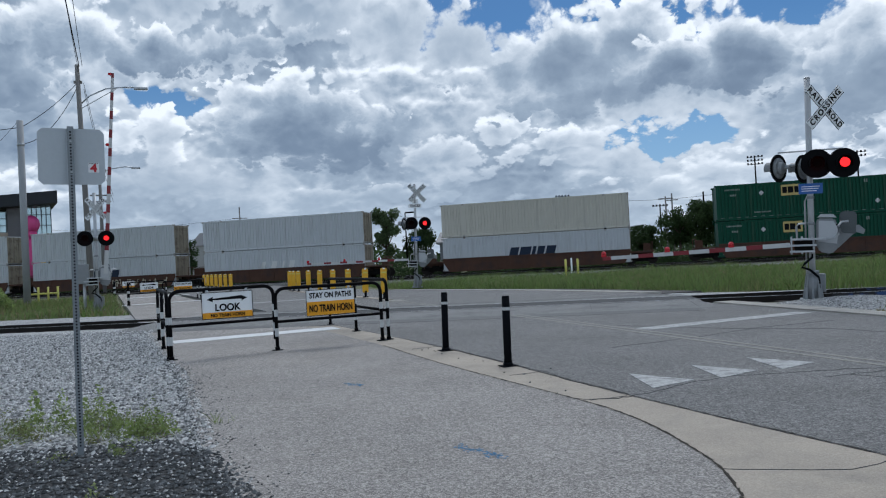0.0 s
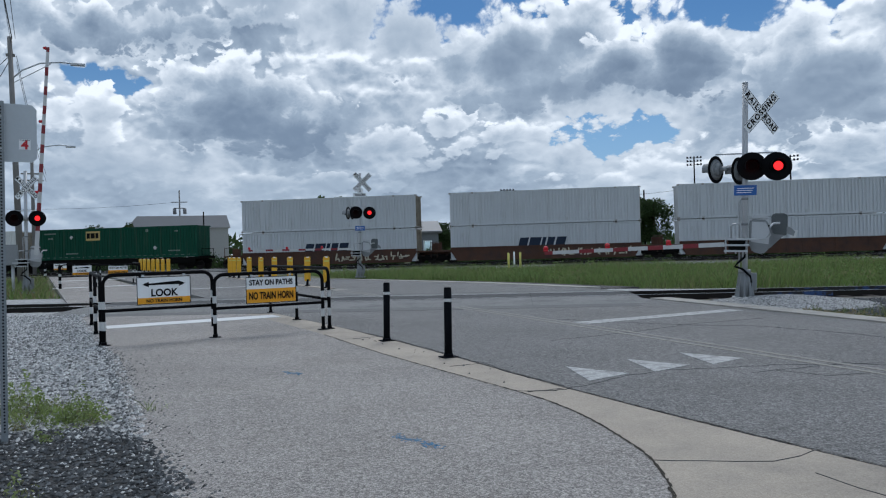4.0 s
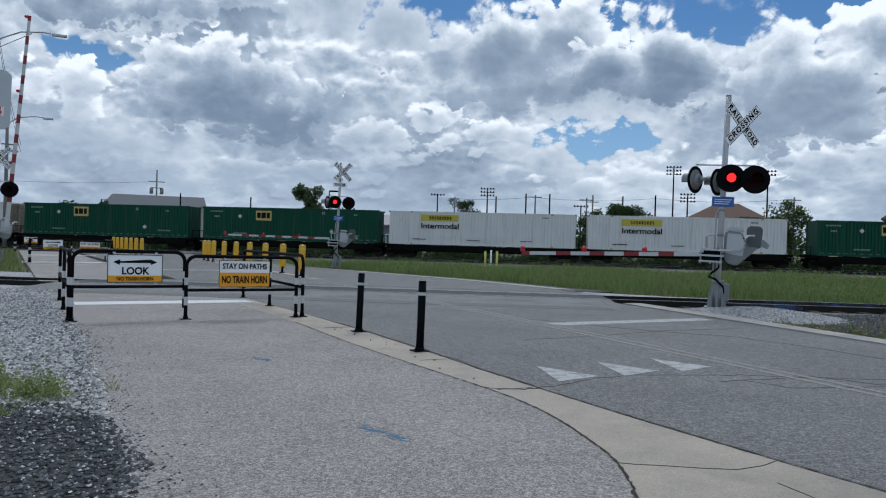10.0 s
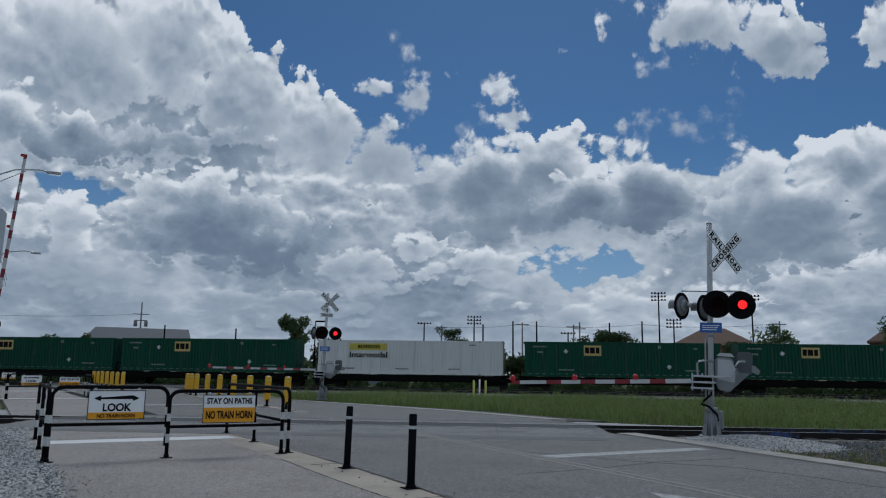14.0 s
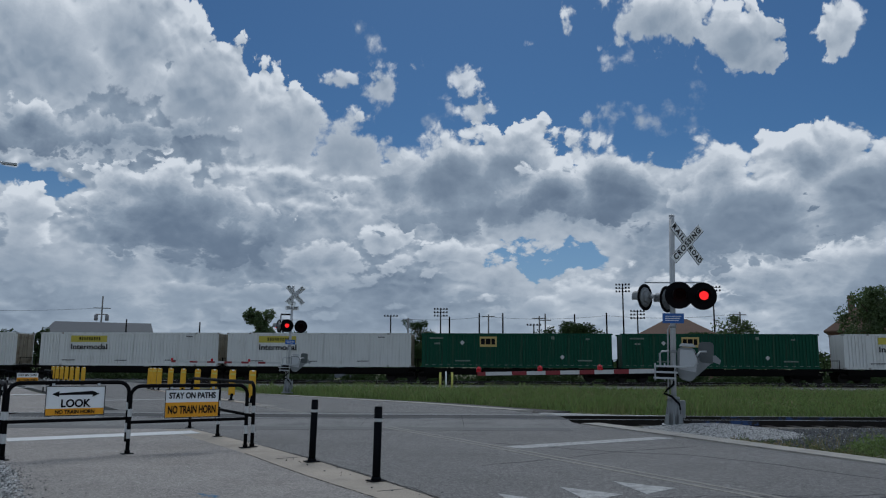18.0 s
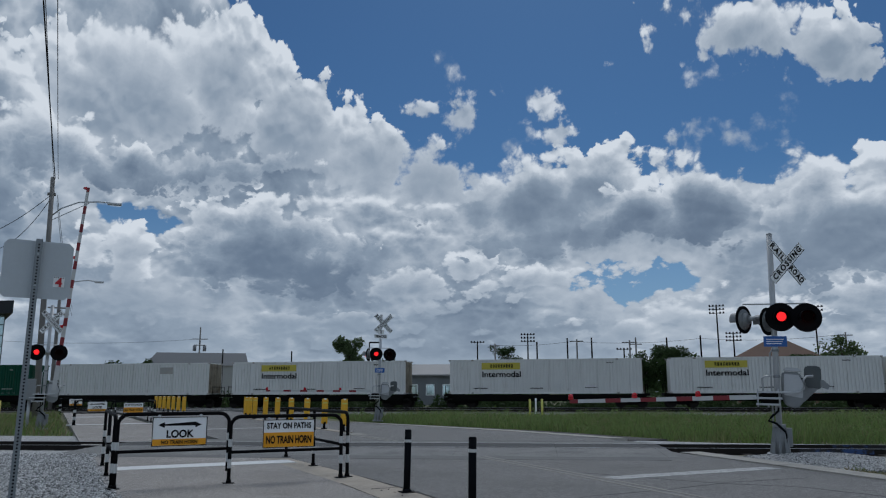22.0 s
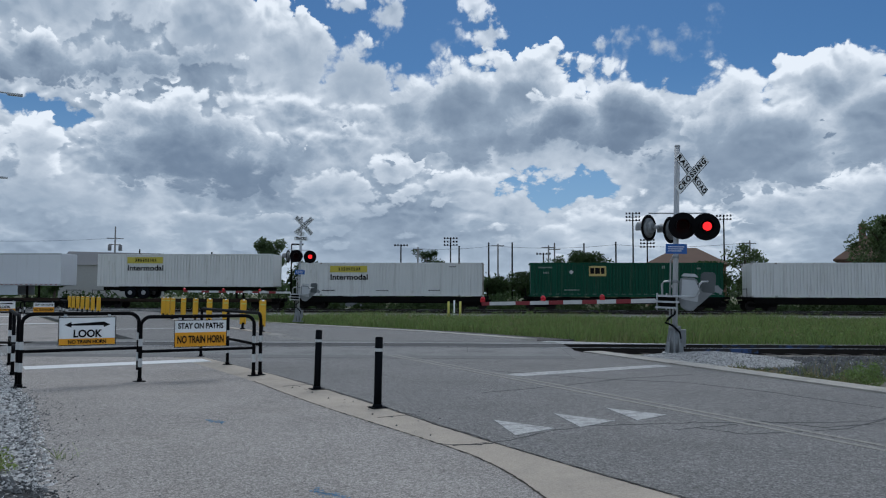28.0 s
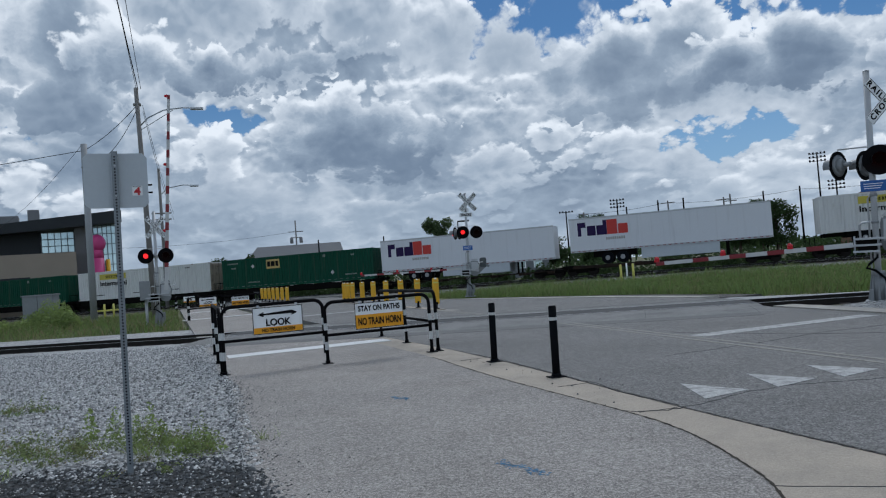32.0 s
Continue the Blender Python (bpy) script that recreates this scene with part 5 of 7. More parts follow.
def lamp_unit(parent, m, side, turned=False):
    """A round flasher: dark background disc, hood and a red lens that turns its lit or its dark face out."""
    bm = B()
    tube(bm, (0, 0.0, 0), (0, 0.015, 0), 0.33, n=28)
    unit = part("lamp_unit", bm, LAMP_BLACK, parent, "round black flasher with a hood", m)
    bm = B()
    tube(bm, (0, 0.015, 0), (0, 0.14, 0), 0.17, 0.12, n=18)
    tube(bm, (0, 0.14, 0), (0, 0.3, 0), 0.05, 0.04, n=10)
    if turned:
        tube(bm, (0, 0.016, 0), (0, 0.05, 0), 0.25, 0.18, n=24)
    part("housing", bm, MACHINE if turned else ALU, unit)
    bm = B()
    n = 14
    a = [math.radians(-25 + 230 * i / n) for i in range(n + 1)]
    inner = [[bm.verts.new((0.155 * math.cos(t), y * (1 if k else 1), 0.155 * math.sin(t))) for t in a] for k, y in enumerate((0.0, -0.27))]
    outer = [[bm.verts.new((0.165 * math.cos(t), y, 0.165 * math.sin(t))) for t in a] for y in (0.0, -0.27)]
    for i in range(n):
        bm.faces.new((inner[0][i], inner[0][i + 1], inner[1][i + 1], inner[1][i]))
        bm.faces.new((outer[0][i], outer[1][i], outer[1][i + 1], outer[0][i + 1]))
        bm.faces.new((inner[1][i], inner[1][i + 1], outer[1][i + 1], outer[1][i]))
    part("hood", bm, MACHINE if turned else LAMP_BLACK, unit)
    bm = B()
    tube(bm, (0, -0.012, 0), (0, -0.002, 0), 0.105, n=24)
    me = mesh_of("lens", bm, LAMP_LIT)
    me.materials.append(LAMP_DARK)
    for f in me.polygons:
        f.material_index = 0 if f.center.y < -0.011 else 1
    lens = part("lens", me, None, unit, "red lens", pose(0, -0.03, 0))
    FLASHERS.append((lens, side, parent))
    return unit


def signal(name, base, rz, lean, height, label, xbuck, front, back, arm=None, raised=False, tracks=False, blue=True, plan=None):
    """A crossing signal: mast on a cast base, crossed boards, flashers, gate machine and gate arm. Its front looks along -y."""
    s = thing(name, pose(*base, lean[0], lean[1], rz), label, "crossing signal", "crossing signals")
    part("mast", tube(B(), (0, 0, 0.3), (0, 0, height), 0.066, n=16), ALU, s)
    bm = B()
    tube(bm, (0, 0, height), (0, 0, height + 0.03), 0.072, 0.05, n=16)
    part("cap", bm, ALU, s)
    bm = B()
    box(bm, -0.28, -0.28, 0.0, 0.28, 0.28, 0.05, 0.01)
    tube(bm, (0, 0, 0.05), (0, 0, 0.62), 0.17, 0.12, n=12)
    tube(bm, (0, 0, 0.62), (0, 0, 0.7), 0.14, n=12)
    for k in range(4):
        a = k * math.pi / 2 + 0.78
        box(bm, 0.2 * math.cos(a) - 0.035, 0.2 * math.sin(a) - 0.035, 0.05, 0.2 * math.cos(a) + 0.035, 0.2 * math.sin(a) + 0.035, 0.3)
    part("base_casting", bm, MACHINE, s)
    for k in range(8):
        a = k * math.pi / 4
        part("base_rib", shared("base_rib", lambda: tube(B(), (0.2, 0, 0.05), (0.125, 0, 0.62), 0.028, 0.02, n=6), MACHINE), None, s, "", pose(0, 0, 0, 0, 0, math.degrees(a)))
    bm = B()
    box(bm, 0.1, 0.05, 0.2, 0.27, 0.22, 0.62, 0.03)
    part("junction_base", bm, MACHINE, s)
    blade_pair(s, pose(*xbuck))
    if tracks:
        bm = B()
        box(bm, -0.16, -0.085, height - 1.0, 0.16, -0.078, height - 0.78)
        box(bm, -0.34, -0.085, height - 1.23, 0.34, -0.078, height - 1.02)
        pl = part("track_plate", bm, SIGN_WHITE, s, "white track count plates")
        words("2", 0.15, INK, pl, pose(0, -0.09, height - 0.89))
        words("TRACKS", 0.13, INK, pl, pose(0, -0.09, height - 1.125), 0.56)
    bm = B()
    for x0, x1, y in (front[0][0], front[1][0], -0.05), (back[0][0] if back else 0, back[1][0] if back else 0, 0.05):
        tube(bm, (x0 - 0.02, y, front[0][2] + 0.02), (x1 + 0.02, y, front[0][2] + 0.02), 0.03, n=8)
    xs = [f[0] for f in front] + [f[0] for f in (back or [])]
    tube(bm, (min(xs), 0.0, front[0][2] + 0.33), (max(xs), 0.0, front[0][2] + 0.33), 0.018, n=8)
    tube(bm, (0, 0, front[0][2] - 0.1), (0, 0, front[0][2] + 0.12), 0.1, n=12)
    part("crossarm", bm, ALU, s)
    for i, (x, y, z, r) in enumerate(front):
        lamp_unit(s, pose(x, y - 0.16, z, 0, 0, r), i)
    for i, (x, y, z, r) in enumerate(back or []):
        lamp_unit(s, pose(x, y, z, 0, 0, r), 1 - i, True)
    if blue:
        bm = B()
        box(bm, -0.24, -0.1, 2.46, 0.26, -0.09, 2.7, 0.004)
        pl = part("notice_plate", bm, SIGN_BLUE, s, "blue notice plate with small pale writing")
        bm = B()
        for k in range(3):
            box(bm, -0.18, -0.104, 2.52 + 0.05 * k, 0.14 + 0.03 * k, -0.101, 2.535 + 0.05 * k)
        part("writing", bm, SIGN_WHITE, pl)["kind"] = "stuff"
    # gate machine
    def plate(pts, y0, y1, bevel=0.0):
        bm = B()
        a = [bm.verts.new((x, y0, z)) for x, z in pts]
        b = [bm.verts.new((x, y1, z)) for x, z in pts]
        bm.faces.new(a), bm.faces.new(b[::-1])
        for i in range(len(pts)):
            bm.faces.new((a[i], b[i], b[(i + 1) % len(pts)], a[(i + 1) % len(pts)]))
        bmesh.ops.recalc_face_normals(bm, faces=bm.faces[:])
        if bevel:
            bmesh.ops.bevel(bm, geom=bm.edges[:], offset=bevel, segments=2, affect="EDGES", clamp_overlap=True)
        return bm

    part("machine_box", plate([(0.09, 1.3), (0.16, 1.12), (0.4, 1.06), (0.54, 1.2), (0.6, 1.6), (0.48, 1.88), (0.14, 1.9), (0.09, 1.8)], 0.06, 0.44, 0.03), MACHINE, s, "grey metal gate machine")
    part("door_panel", plate([(0.14, 1.36), (0.52, 1.3), (0.56, 1.62), (0.46, 1.82), (0.16, 1.84)], 0.045, 0.062), ALU, s)
    part("lid", plate([(0.13, 1.92), (0.2, 1.99), (0.46, 1.98), (0.53, 1.9)], 0.05, 0.45), ALU, s)
    bm = B()
    for x, z in ((0.42, 1.72), (0.42, 1.64), (0.51, 1.72), (0.51, 1.64)):
        box(bm, x, 0.052, z, x + 0.05, 0.0625, z + 0.03)
    part("vents", bm, CAR_DARK, s)["kind"] = "stuff"
    part("conduit", pipe(B(), [(-0.12, 0.06, 0.7), (-0.12, 0.06, 2.3), (-0.06, 0.03, 2.42)], 0.02), ALU, s)
    for z in (1.3, 1.75, 2.35):
        part("clamp_band", tube(B(), (0, 0, z), (0, 0, z + 0.06), 0.078, n=14), MACHINE, s)
    # the clamp that holds the arm: stacked plates with dark slots between
    for z, x0, x1 in ((1.12, -0.46, 0.06), (1.26, -0.52, 0.1), (1.4, -0.4, 0.3)):
        part("arm_bracket", box(B(), x0, -0.24, z, x1, -0.1, z + 0.045, 0.008), ALU, s)
    part("bracket_core", box(B(), -0.36, -0.2, 1.12, 0.02, -0.12, 1.42, 0.01), CAR_DARK, s)
    for x in (-0.42, -0.2, 0.02):
        part("bracket_bolt", tube(B(), (x, -0.17, 1.08), (x, -0.17, 1.49), 0.018, n=8), ALU, s)
    part("handle", pipe(B(), [(-0.3, -0.12, 1.44), (-0.31, -0.12, 1.72), (-0.26, -0.12, 1.78), (-0.1, -0.08, 1.79)], 0.024), ALU, s)
    part("handle", pipe(B(), [(0.1, -0.12, 1.42), (0.46, -0.12, 1.43), (0.55, -0.1, 1.52), (0.56, -0.08, 1.72), (0.62, -0.02, 1.79), (0.76, 0.05, 1.8)], 0.026), ALU, s)
    sgn = 0.9 if not raised else 0.5
    part("counterweight", plate([(x * sgn, z) for x, z in ((0.66, 1.58), (0.72, 1.52), (1.0, 1.5), (1.05, 1.56), (1.06, 1.98), (1.0, 2.04), (0.72, 2.04), (0.66, 1.98))], 0.44, 0.54, 0.02), PLATE_DARK, s, "dull dark grey counterweight plate")
    part("weight_arm", plate([(x * sgn, z) for x, z in ((0.5, 1.2), (0.62, 1.2), (1.02, 1.56), (1.2, 1.5), (1.24, 1.6), (1.1, 1.72), (0.68, 1.66), (0.5, 1.5))], 0.455, 0.5), MACHINE, s)
    part("cable", pipe(B(), [(0.02, -0.08, 1.2), (0.0, -0.14, 1.0), (-0.16, -0.17, 0.86), (-0.22, -0.17, 0.78), (-0.05, -0.16, 0.72), (0.12, -0.1, 0.55), (0.14, -0.06, 0.4)], 0.028), BLACK_PLASTIC, s, "sagging black cable")
    if arm:
        p0, p1 = Vector(arm[0]), Vector(arm[1])
        L = (p1 - p0).length
        q = (p1 - p0).to_track_quat("X", "Z").to_matrix().to_4x4()
        bm = B()
        tip = 0.7
        h0, h1, d = (0.052, 0.042, 0.02) if not raised else (0.085, 0.06, 0.02)
        vs = []
        for x, h in ((0, h0), (L, h1)):
            vs.append([bm.verts.new((x, y, z)) for y, z in ((-d, -h), (d, -h), (d, h), (-d, h))])
        for i in range(4):
            bm.faces.new((vs[0][i], vs[0][(i + 1) % 4], vs[1][(i + 1) % 4], vs[1][i]))
        bm.faces.new(vs[0][::-1]), bm.faces.new(vs[1])
        bmesh.ops.recalc_face_normals(bm, faces=bm.faces[:])
        ga = part("gate_arm", bm, WHITE_PAINT, s, "white gate arm with red bands", Matrix.Translation(p0) @ q)
        n = max(4, int(L / 0.82))
        for i in range(n):
            x = L - 0.02 - i * 0.82 if i else L - 0.19
            w = 0.36 if i else 0.2
            x = x - w if i else x
            if x < 0.3:
                break
            h = h0 + (h1 - h0) * (x + w / 2) / L + 0.002
            b = B()
            box(b, x, -d - 0.004, -h, x + w, d + 0.004, h)
            part("red_band", b, RED_PAINT, ga)
        for f in (0.995, 0.64, 0.3):
            b = B()
            box(b, f * L - 0.06, -0.05, h1, f * L + 0.06, 0.05, h1 + 0.05)
            bmesh.ops.create_uvsphere(b, u_segments=12, v_segments=8, radius=0.062, matrix=pose(f * L, 0, h1 + 0.075))
            part("arm_lamp", b, RED_GLASS, ga, "small red arm lamp")
    return s


# the near signal, its boards turned towards oncoming traffic
signal("crossing_signal", (8.2, 17.6, 0.0), -25, (0.3, 1.6), 5.12, "grey crossing signal with lowered gate arm on a gravel mound",
       (0.34, -0.1, 4.4, 0, 0, 40), [(0.15, -0.08, 3.13, 6), (0.69, -0.1, 3.11, 8)], [(-0.66, 0.05, 3.1, 240), (-0.14, 0.16, 3.06, 240)], arm=((-0.45, -0.2, 1.30), (-4.64, -0.87, 1.09)))
signal("crossing_signal", (-2.14, 40.1, 0.0), 3, (0, 1.4), 5.45, "grey crossing signal beyond the near track with lowered arm",
       (0.12, -0.1, 5.0, 0, 0, 12), [(-0.2, -0.08, 3.4, 0), (0.5, -0.1, 3.38, 0)], [(-0.62, 0.05, 3.38, 250), (-0.4, 0.1, 3.38, 250)], arm=((-0.4, -0.2, 1.5), (-5.6, -0.9, 1.42)), tracks=True)
signal("crossing_signal", (-15.6, 32.6, 0.0), 25.6, (0, 0.6), 5.1, "grey crossing signal with its gate arm raised upright",
       (0.05, -0.1, 4.42, 0, 0, -30), [(-0.42, -0.08, 3.13, 0), (0.42, -0.1, 3.13, 0)], None, arm=((0.36, -0.2, 1.6), (0.92, -0.2, 10.35)), raised=True, blue=False)
cab = thing("relay_box", pose(-16.05, 32.4, 0, 0, 0, 25), "grey metal relay box on a post", "relay box")
part("case", box(B(), -0.24, -0.22, 1.2, 0.2, 0.18, 2.05, 0.03), MACHINE, cab)
part("post", tube(B(), (0, 0, 0), (0, 0, 1.2), 0.06, n=10), ALU, cab)

# gravel mound at the near signal
def mound_height(x, y):
    r = math.hypot((x - 8.75) / 2.3, (y - 16.5) / 2.7)
    return -0.13 + 0.27 * max(0.0, 1 - r ** 1.25)


bm = B()
bmesh.ops.create_grid(bm, x_segments=30, y_segments=30, size=1.0)
for v in bm.verts:
    v.co = Vector((8.75 + v.co.x * 2.3, 16.5 + v.co.y * 2.7, 0))
    v.co.z = mound_height(v.co.x, v.co.y) + 0.02 * noise.noise(v.co * 3)
for f in bm.faces:
    f.smooth = True
solo("gravel_mound", bm, GRAVEL, "low mound of pale gravel round the signal", "gravel", "structure")


# ---- barricades and posts ----
def barricade(name, a, b, height, label, sign=None, legs=(), short=0.0):
    """A bent-tube barrier from a to b, with two rails, banded legs and an optional sign."""
    a, b = Vector((*a, 0)), Vector((*b, 0))
    L = (b - a).length
    ang = math.degrees(math.atan2((b - a).y, (b - a).x))
    t = thing(name, pose(a.x, a.y, 0, 0, 0, ang), label, "barrier", "path barriers")
    r, c = 0.031, 0.16
    top = [(0, 0, 0.02), (0, 0, height - c)]
    for k in range(1, 6):
        th = math.pi / 2 * k / 5
        top.append((c - c * math.cos(th), 0, height - c + c * math.sin(th)))
    for k in range(0, 6):
        th = math.pi / 2 * k / 5
        top.append((L - c + c * math.sin(th), 0, height - c + c * math.cos(th)))
    top += [(L, 0, 0.02 + short)]
    part("frame_tube", pipe(B(), top, r, 10), BLACK_PAINT, t)
    part("lower_rail", tube(B(), (0, 0, height - 0.57), (L, 0, height - 0.57), 0.026, n=10), BLACK_PAINT, t)
    feet = [(0.0, 0.0), (L, short)] + [(x, 0.0) for x in legs]
    for x, z in feet:
        if 0 < x < L:
            part("leg", tube(B(), (x, 0, 0), (x, 0, height), r, n=10), BLACK_PAINT, t)
        if z == 0:
            bm = B()
            box(bm, x - 0.09, -0.075, 0.0, x + 0.09, 0.075, 0.012, 0.004)
            tube(bm, (x, 0, 0.012), (x, 0, 0.06), 0.042, n=10)
            part("foot_plate", bm, BLACK_PAINT, t)
        for z0, z1 in ((0.24, 0.38), (0.58, 0.7)):
            part("white_band", tube(B(), (x, 0, z0 + z * 0.6), (x, 0, z1 + z * 0.6), r + 0.003, n=12, caps=False), WHITE_PAINT, t)
    if sign:
        x0, z0, x1, z1, split, what = sign
        bm = B()
        box(bm, x0, -0.05, z0, x1, -0.042, z1, 0.003)
        pl = part("sign_plate", bm, SIGN_WHITE, t, "white and amber sign plate")
        bm = B()
        box(bm, x0 + 0.012, -0.054, z0 + 0.012, x1 - 0.012, -0.0515, z0 + split)
        part("amber_field", bm, SIGN_YELLOW, pl)
        bm = B()
        for u0, w0, u1, w1 in ((x0, z0, x1, z0 + 0.01), (x0, z1 - 0.01, x1, z1), (x0, z0, x0 + 0.01, z1), (x1 - 0.01, z0, x1, z1)):
            box(bm, u0, -0.058, w0, u1, -0.0515, w1)
        part("border", bm, INK, pl)
        for x in (x0 + 0.1, x1 - 0.1):
            part("clamp", box(B(), x - 0.02, -0.042, z0 - 0.02, x + 0.02, -0.02, z1 + 0.04), GALV, pl)
        w = x1 - x0
        mid = (x0 + x1) / 2
        if what == "look":
            h = z1 - z0
            bm = B()
            za = z1 - 0.27 * h
            vs = [(x0 + 0.1 * w, za), (x0 + 0.22 * w, za + 0.1 * h), (x0 + 0.22 * w, za + 0.03 * h), (x1 - 0.22 * w, za + 0.03 * h), (x1 - 0.22 * w, za + 0.1 * h), (x1 - 0.1 * w, za), (x1 - 0.22 * w, za - 0.1 * h), (x1 - 0.22 * w, za - 0.03 * h), (x0 + 0.22 * w, za - 0.03 * h), (x0 + 0.22 * w, za - 0.1 * h)]
            f = bm.faces.new([bm.verts.new((x, -0.056, z)) for x, z in vs])
            bmesh.ops.triangulate(bm, faces=[f])
            part("arrow", bm, INK, pl, "black double arrow")
            words("LOOK", 0.25 * h, INK, pl, pose(mid, -0.056, z0 + split + 0.16 * h), 0.5 * w)
            words("NO TRAIN HORN", 0.12 * h, INK, pl, pose(mid, -0.058, z0 + split * 0.52), 0.66 * w)
        else:
            h = z1 - z0
            words("STAY ON PATHS", 0.2 * h, INK, pl, pose(mid, -0.056, z0 + split + (h - split) * 0.5), 0.86 * w)
            words("NO TRAIN HORN", 0.26 * h, INK, pl, pose(mid, -0.058, z0 + split * 0.5), 0.88 * w)
    return t


LK = barricade("barrier", (-4.70, 12.27), (-3.16, 13.0), 1.12, "black tube barrier with white bands and an arrow sign", (0.50, 0.62, 1.34, 1.07, 0.11, "look"), short=0.17)
ST = barricade("barrier", (-3.12, 12.96), (-1.38, 13.72), 1.06, "black tube barrier with white bands and an amber sign", (0.52, 0.54, 1.40, 1.0, 0.25, "stay"))
SL = barricade("barrier", (-4.76, 12.32), (-6.45, 16.19), 1.1, "black tube barrier with white bands along the path edge", None, (2.1,))
SR = barricade("barrier", (-1.28, 13.86), (-3.06, 18.07), 1.1, "black tube barrier with white bands beside the road", None, (2.24,))
# the same set beyond the tracks
for ob, x, y, r in ((LK, -15.96, 36.6, 23), (ST, -14.55, 37.2, 22), (SL, -16.05, 36.65, 113), (SR, -12.75, 37.95, 113), (LK, -25.0, 55.0, 22), (SL, -25.1, 55.0, 113)):
    copy_thing(ob, pose(x, y, 0, 0, 0, r))


def delineator():
    t = thing("delineator_post", pose(0.63, 9.67, 0, 0, 1.0, 24), "black flexible post with a white band on the kerb strip", "post", "black posts")
    bm = B()
    tube(bm, (0, 0, 0.03), (0, 0, 0.88), 0.05, n=18)
    tube(bm, (0, 0, 0.88), (0, 0, 0.9), 0.05, 0.043, n=18)
    part("tube", bm, BLACK_PLASTIC, t)
    part("band", tube(B(), (0, 0, 0.715), (0, 0, 0.755), 0.0515, n=18, caps=False), WHITE_PAINT, t)
    bm = B()
    box(bm, -0.105, -0.085, 0.0, 0.105, 0.085, 0.012, 0.005)
    tube(bm, (0, 0, 0.012), (0, 0, 0.05), 0.068, 0.056, n=18)
    part("base_plate", bm, BLACK_PLASTIC, t)
    return t


d1 = delineator()
copy_thing(d1, pose(-0.2, 11.67, 0, 0, 1.4, 24))


def median_post():
    t = thing("median_post", pose(-2.83, 29.17, 0.02, 0, 1, 20), "yellow plastic post on a dark rubber foot", "post", "yellow median posts")
    bm = B()
    n = 16
    rings = []
    for z, k in ((0.2, 0.97), (0.24, 1.0), (1.12, 1.0), (1.17, 0.93), (1.19, 0.7)):
        rings.append([bm.verts.new((0.13 * k * math.cos(a), 0.06 * k * math.sin(a), z)) for a in (2 * math.pi * i / n for i in range(n))])
    for a, b in zip(rings, rings[1:]):
        for i in range(n):
            bm.faces.new((a[i], a[(i + 1) % n], b[(i + 1) % n], b[i])).smooth = True
    bm.faces.new(rings[0][::-1]), bm.faces.new(rings[-1])
    part("paddle", bm, YELLOW_POST, t)
    part("cap", tube(B(), (0, 0, 1.15), (0, 0, 1.2), 0.075, 0.05, n=12), SIGN_WHITE, t)
    part("grip_band", tube(B(), (0, 0, 0.2), (0, 0, 0.27), 0.075, n=12), BLACK_PLASTIC, t)
    part("foot", tube(tube(B(), (0, 0, 0.03), (0, 0, 0.21), 0.05, n=10), (0, 0, 0.0), (0, 0, 0.04), 0.13, 0.1, n=14), BLACK_PLASTIC, t)
    part("reflector", box(B(), -0.1, -0.066, 1.0, 0.1, -0.06, 1.05), YELLOW_STEEL, t)
    return t


mp = median_post()
for x, y in ((-3.83, 31.47), (-4.89, 33.89), (-5.99, 36.42), (-7.07, 38.89), (-8.14, 41.33), (-9.21, 43.8), (-9.75, 45.0), (-10.22, 46.1)):
    copy_thing(mp, pose(x, y, 0.02, 0, 1, 20))
for k in range(7):
    copy_thing(mp, pose(-16.2 + D.x * k * 2.5, 54 + D.y * k * 2.5, 0.02, 0, 0, 20))
bm = B()
band(bm, [(-2.6, 28.6), (-3.83, 31.47), (-9.75, 45.0), (-10.5, 46.8)], 0.34, -0.02, 0.02)
solo("median_strip", bm, CONCRETE, "low pale median strip under the yellow posts", "median", "structure")
part("yellow_patch", band(B(), [(-2.0, 27.3), (-2.55, 28.5)], 0.6), YELLOW_LINE, road)

# yellow guard posts by the far grass
for x, y, h in ((6.66, 46.6, 1.0), (7.36, 46.4, 1.0)):
    tagged(solo("guard_post", tube(tube(B(), (0, 0, -0.14), (0, 0, h), 0.07, n=10), (0, 0, h), (0, 0, h + 0.03), 0.07, 0.03, n=10), YELLOW_STEEL, "pale yellow steel guard post in the grass", "post", "", pose(x, y, 0)), group="guard posts")
solo("marker_post", tube(B(), (7.0, 46.5, -0.14), (7.0, 46.5, 1.08), 0.055, 0.05, n=8), SIGN_WHITE, "white marker post between two yellow posts", "post")

# ---- the numbered sign ----
sg = thing("sign_post", pose(-3.04, 5.94, 0.02, 0, 0.7, 27), "square galvanised post with punched holes carrying a sign seen from behind", "sign post")
bm = B()
box(bm, -0.024, -0.024, -0.14, 0.024, 0.024, 2.62)
part("post", bm, POST_STEEL, sg)
bm = B()
for i in range(100):
    z = 0.06 + i * 0.0254
    n = 8
    bm.faces.new([bm.verts.new((0.0075 * math.cos(a), -0.0245, z + 0.0075 * math.sin(a))) for a in (2 * math.pi * k / n for k in range(n))])
ho = part("holes", bm, INK, sg, "row of punched holes")
ho["kind"] = "stuff"
bm = B()
c, w0, w1, z0, z1 = 0.035, -0.24, 0.25, 2.155, 2.61
pts = [(w0 + c, z0), (w1 - c, z0), (w1, z0 + c), (w1, z1 - c), (w1 - c, z1), (w0 + c, z1), (w0, z1 - c), (w0, z0 + c)]
fa = [bm.verts.new((x, 0.026, z)) for x, z in pts]
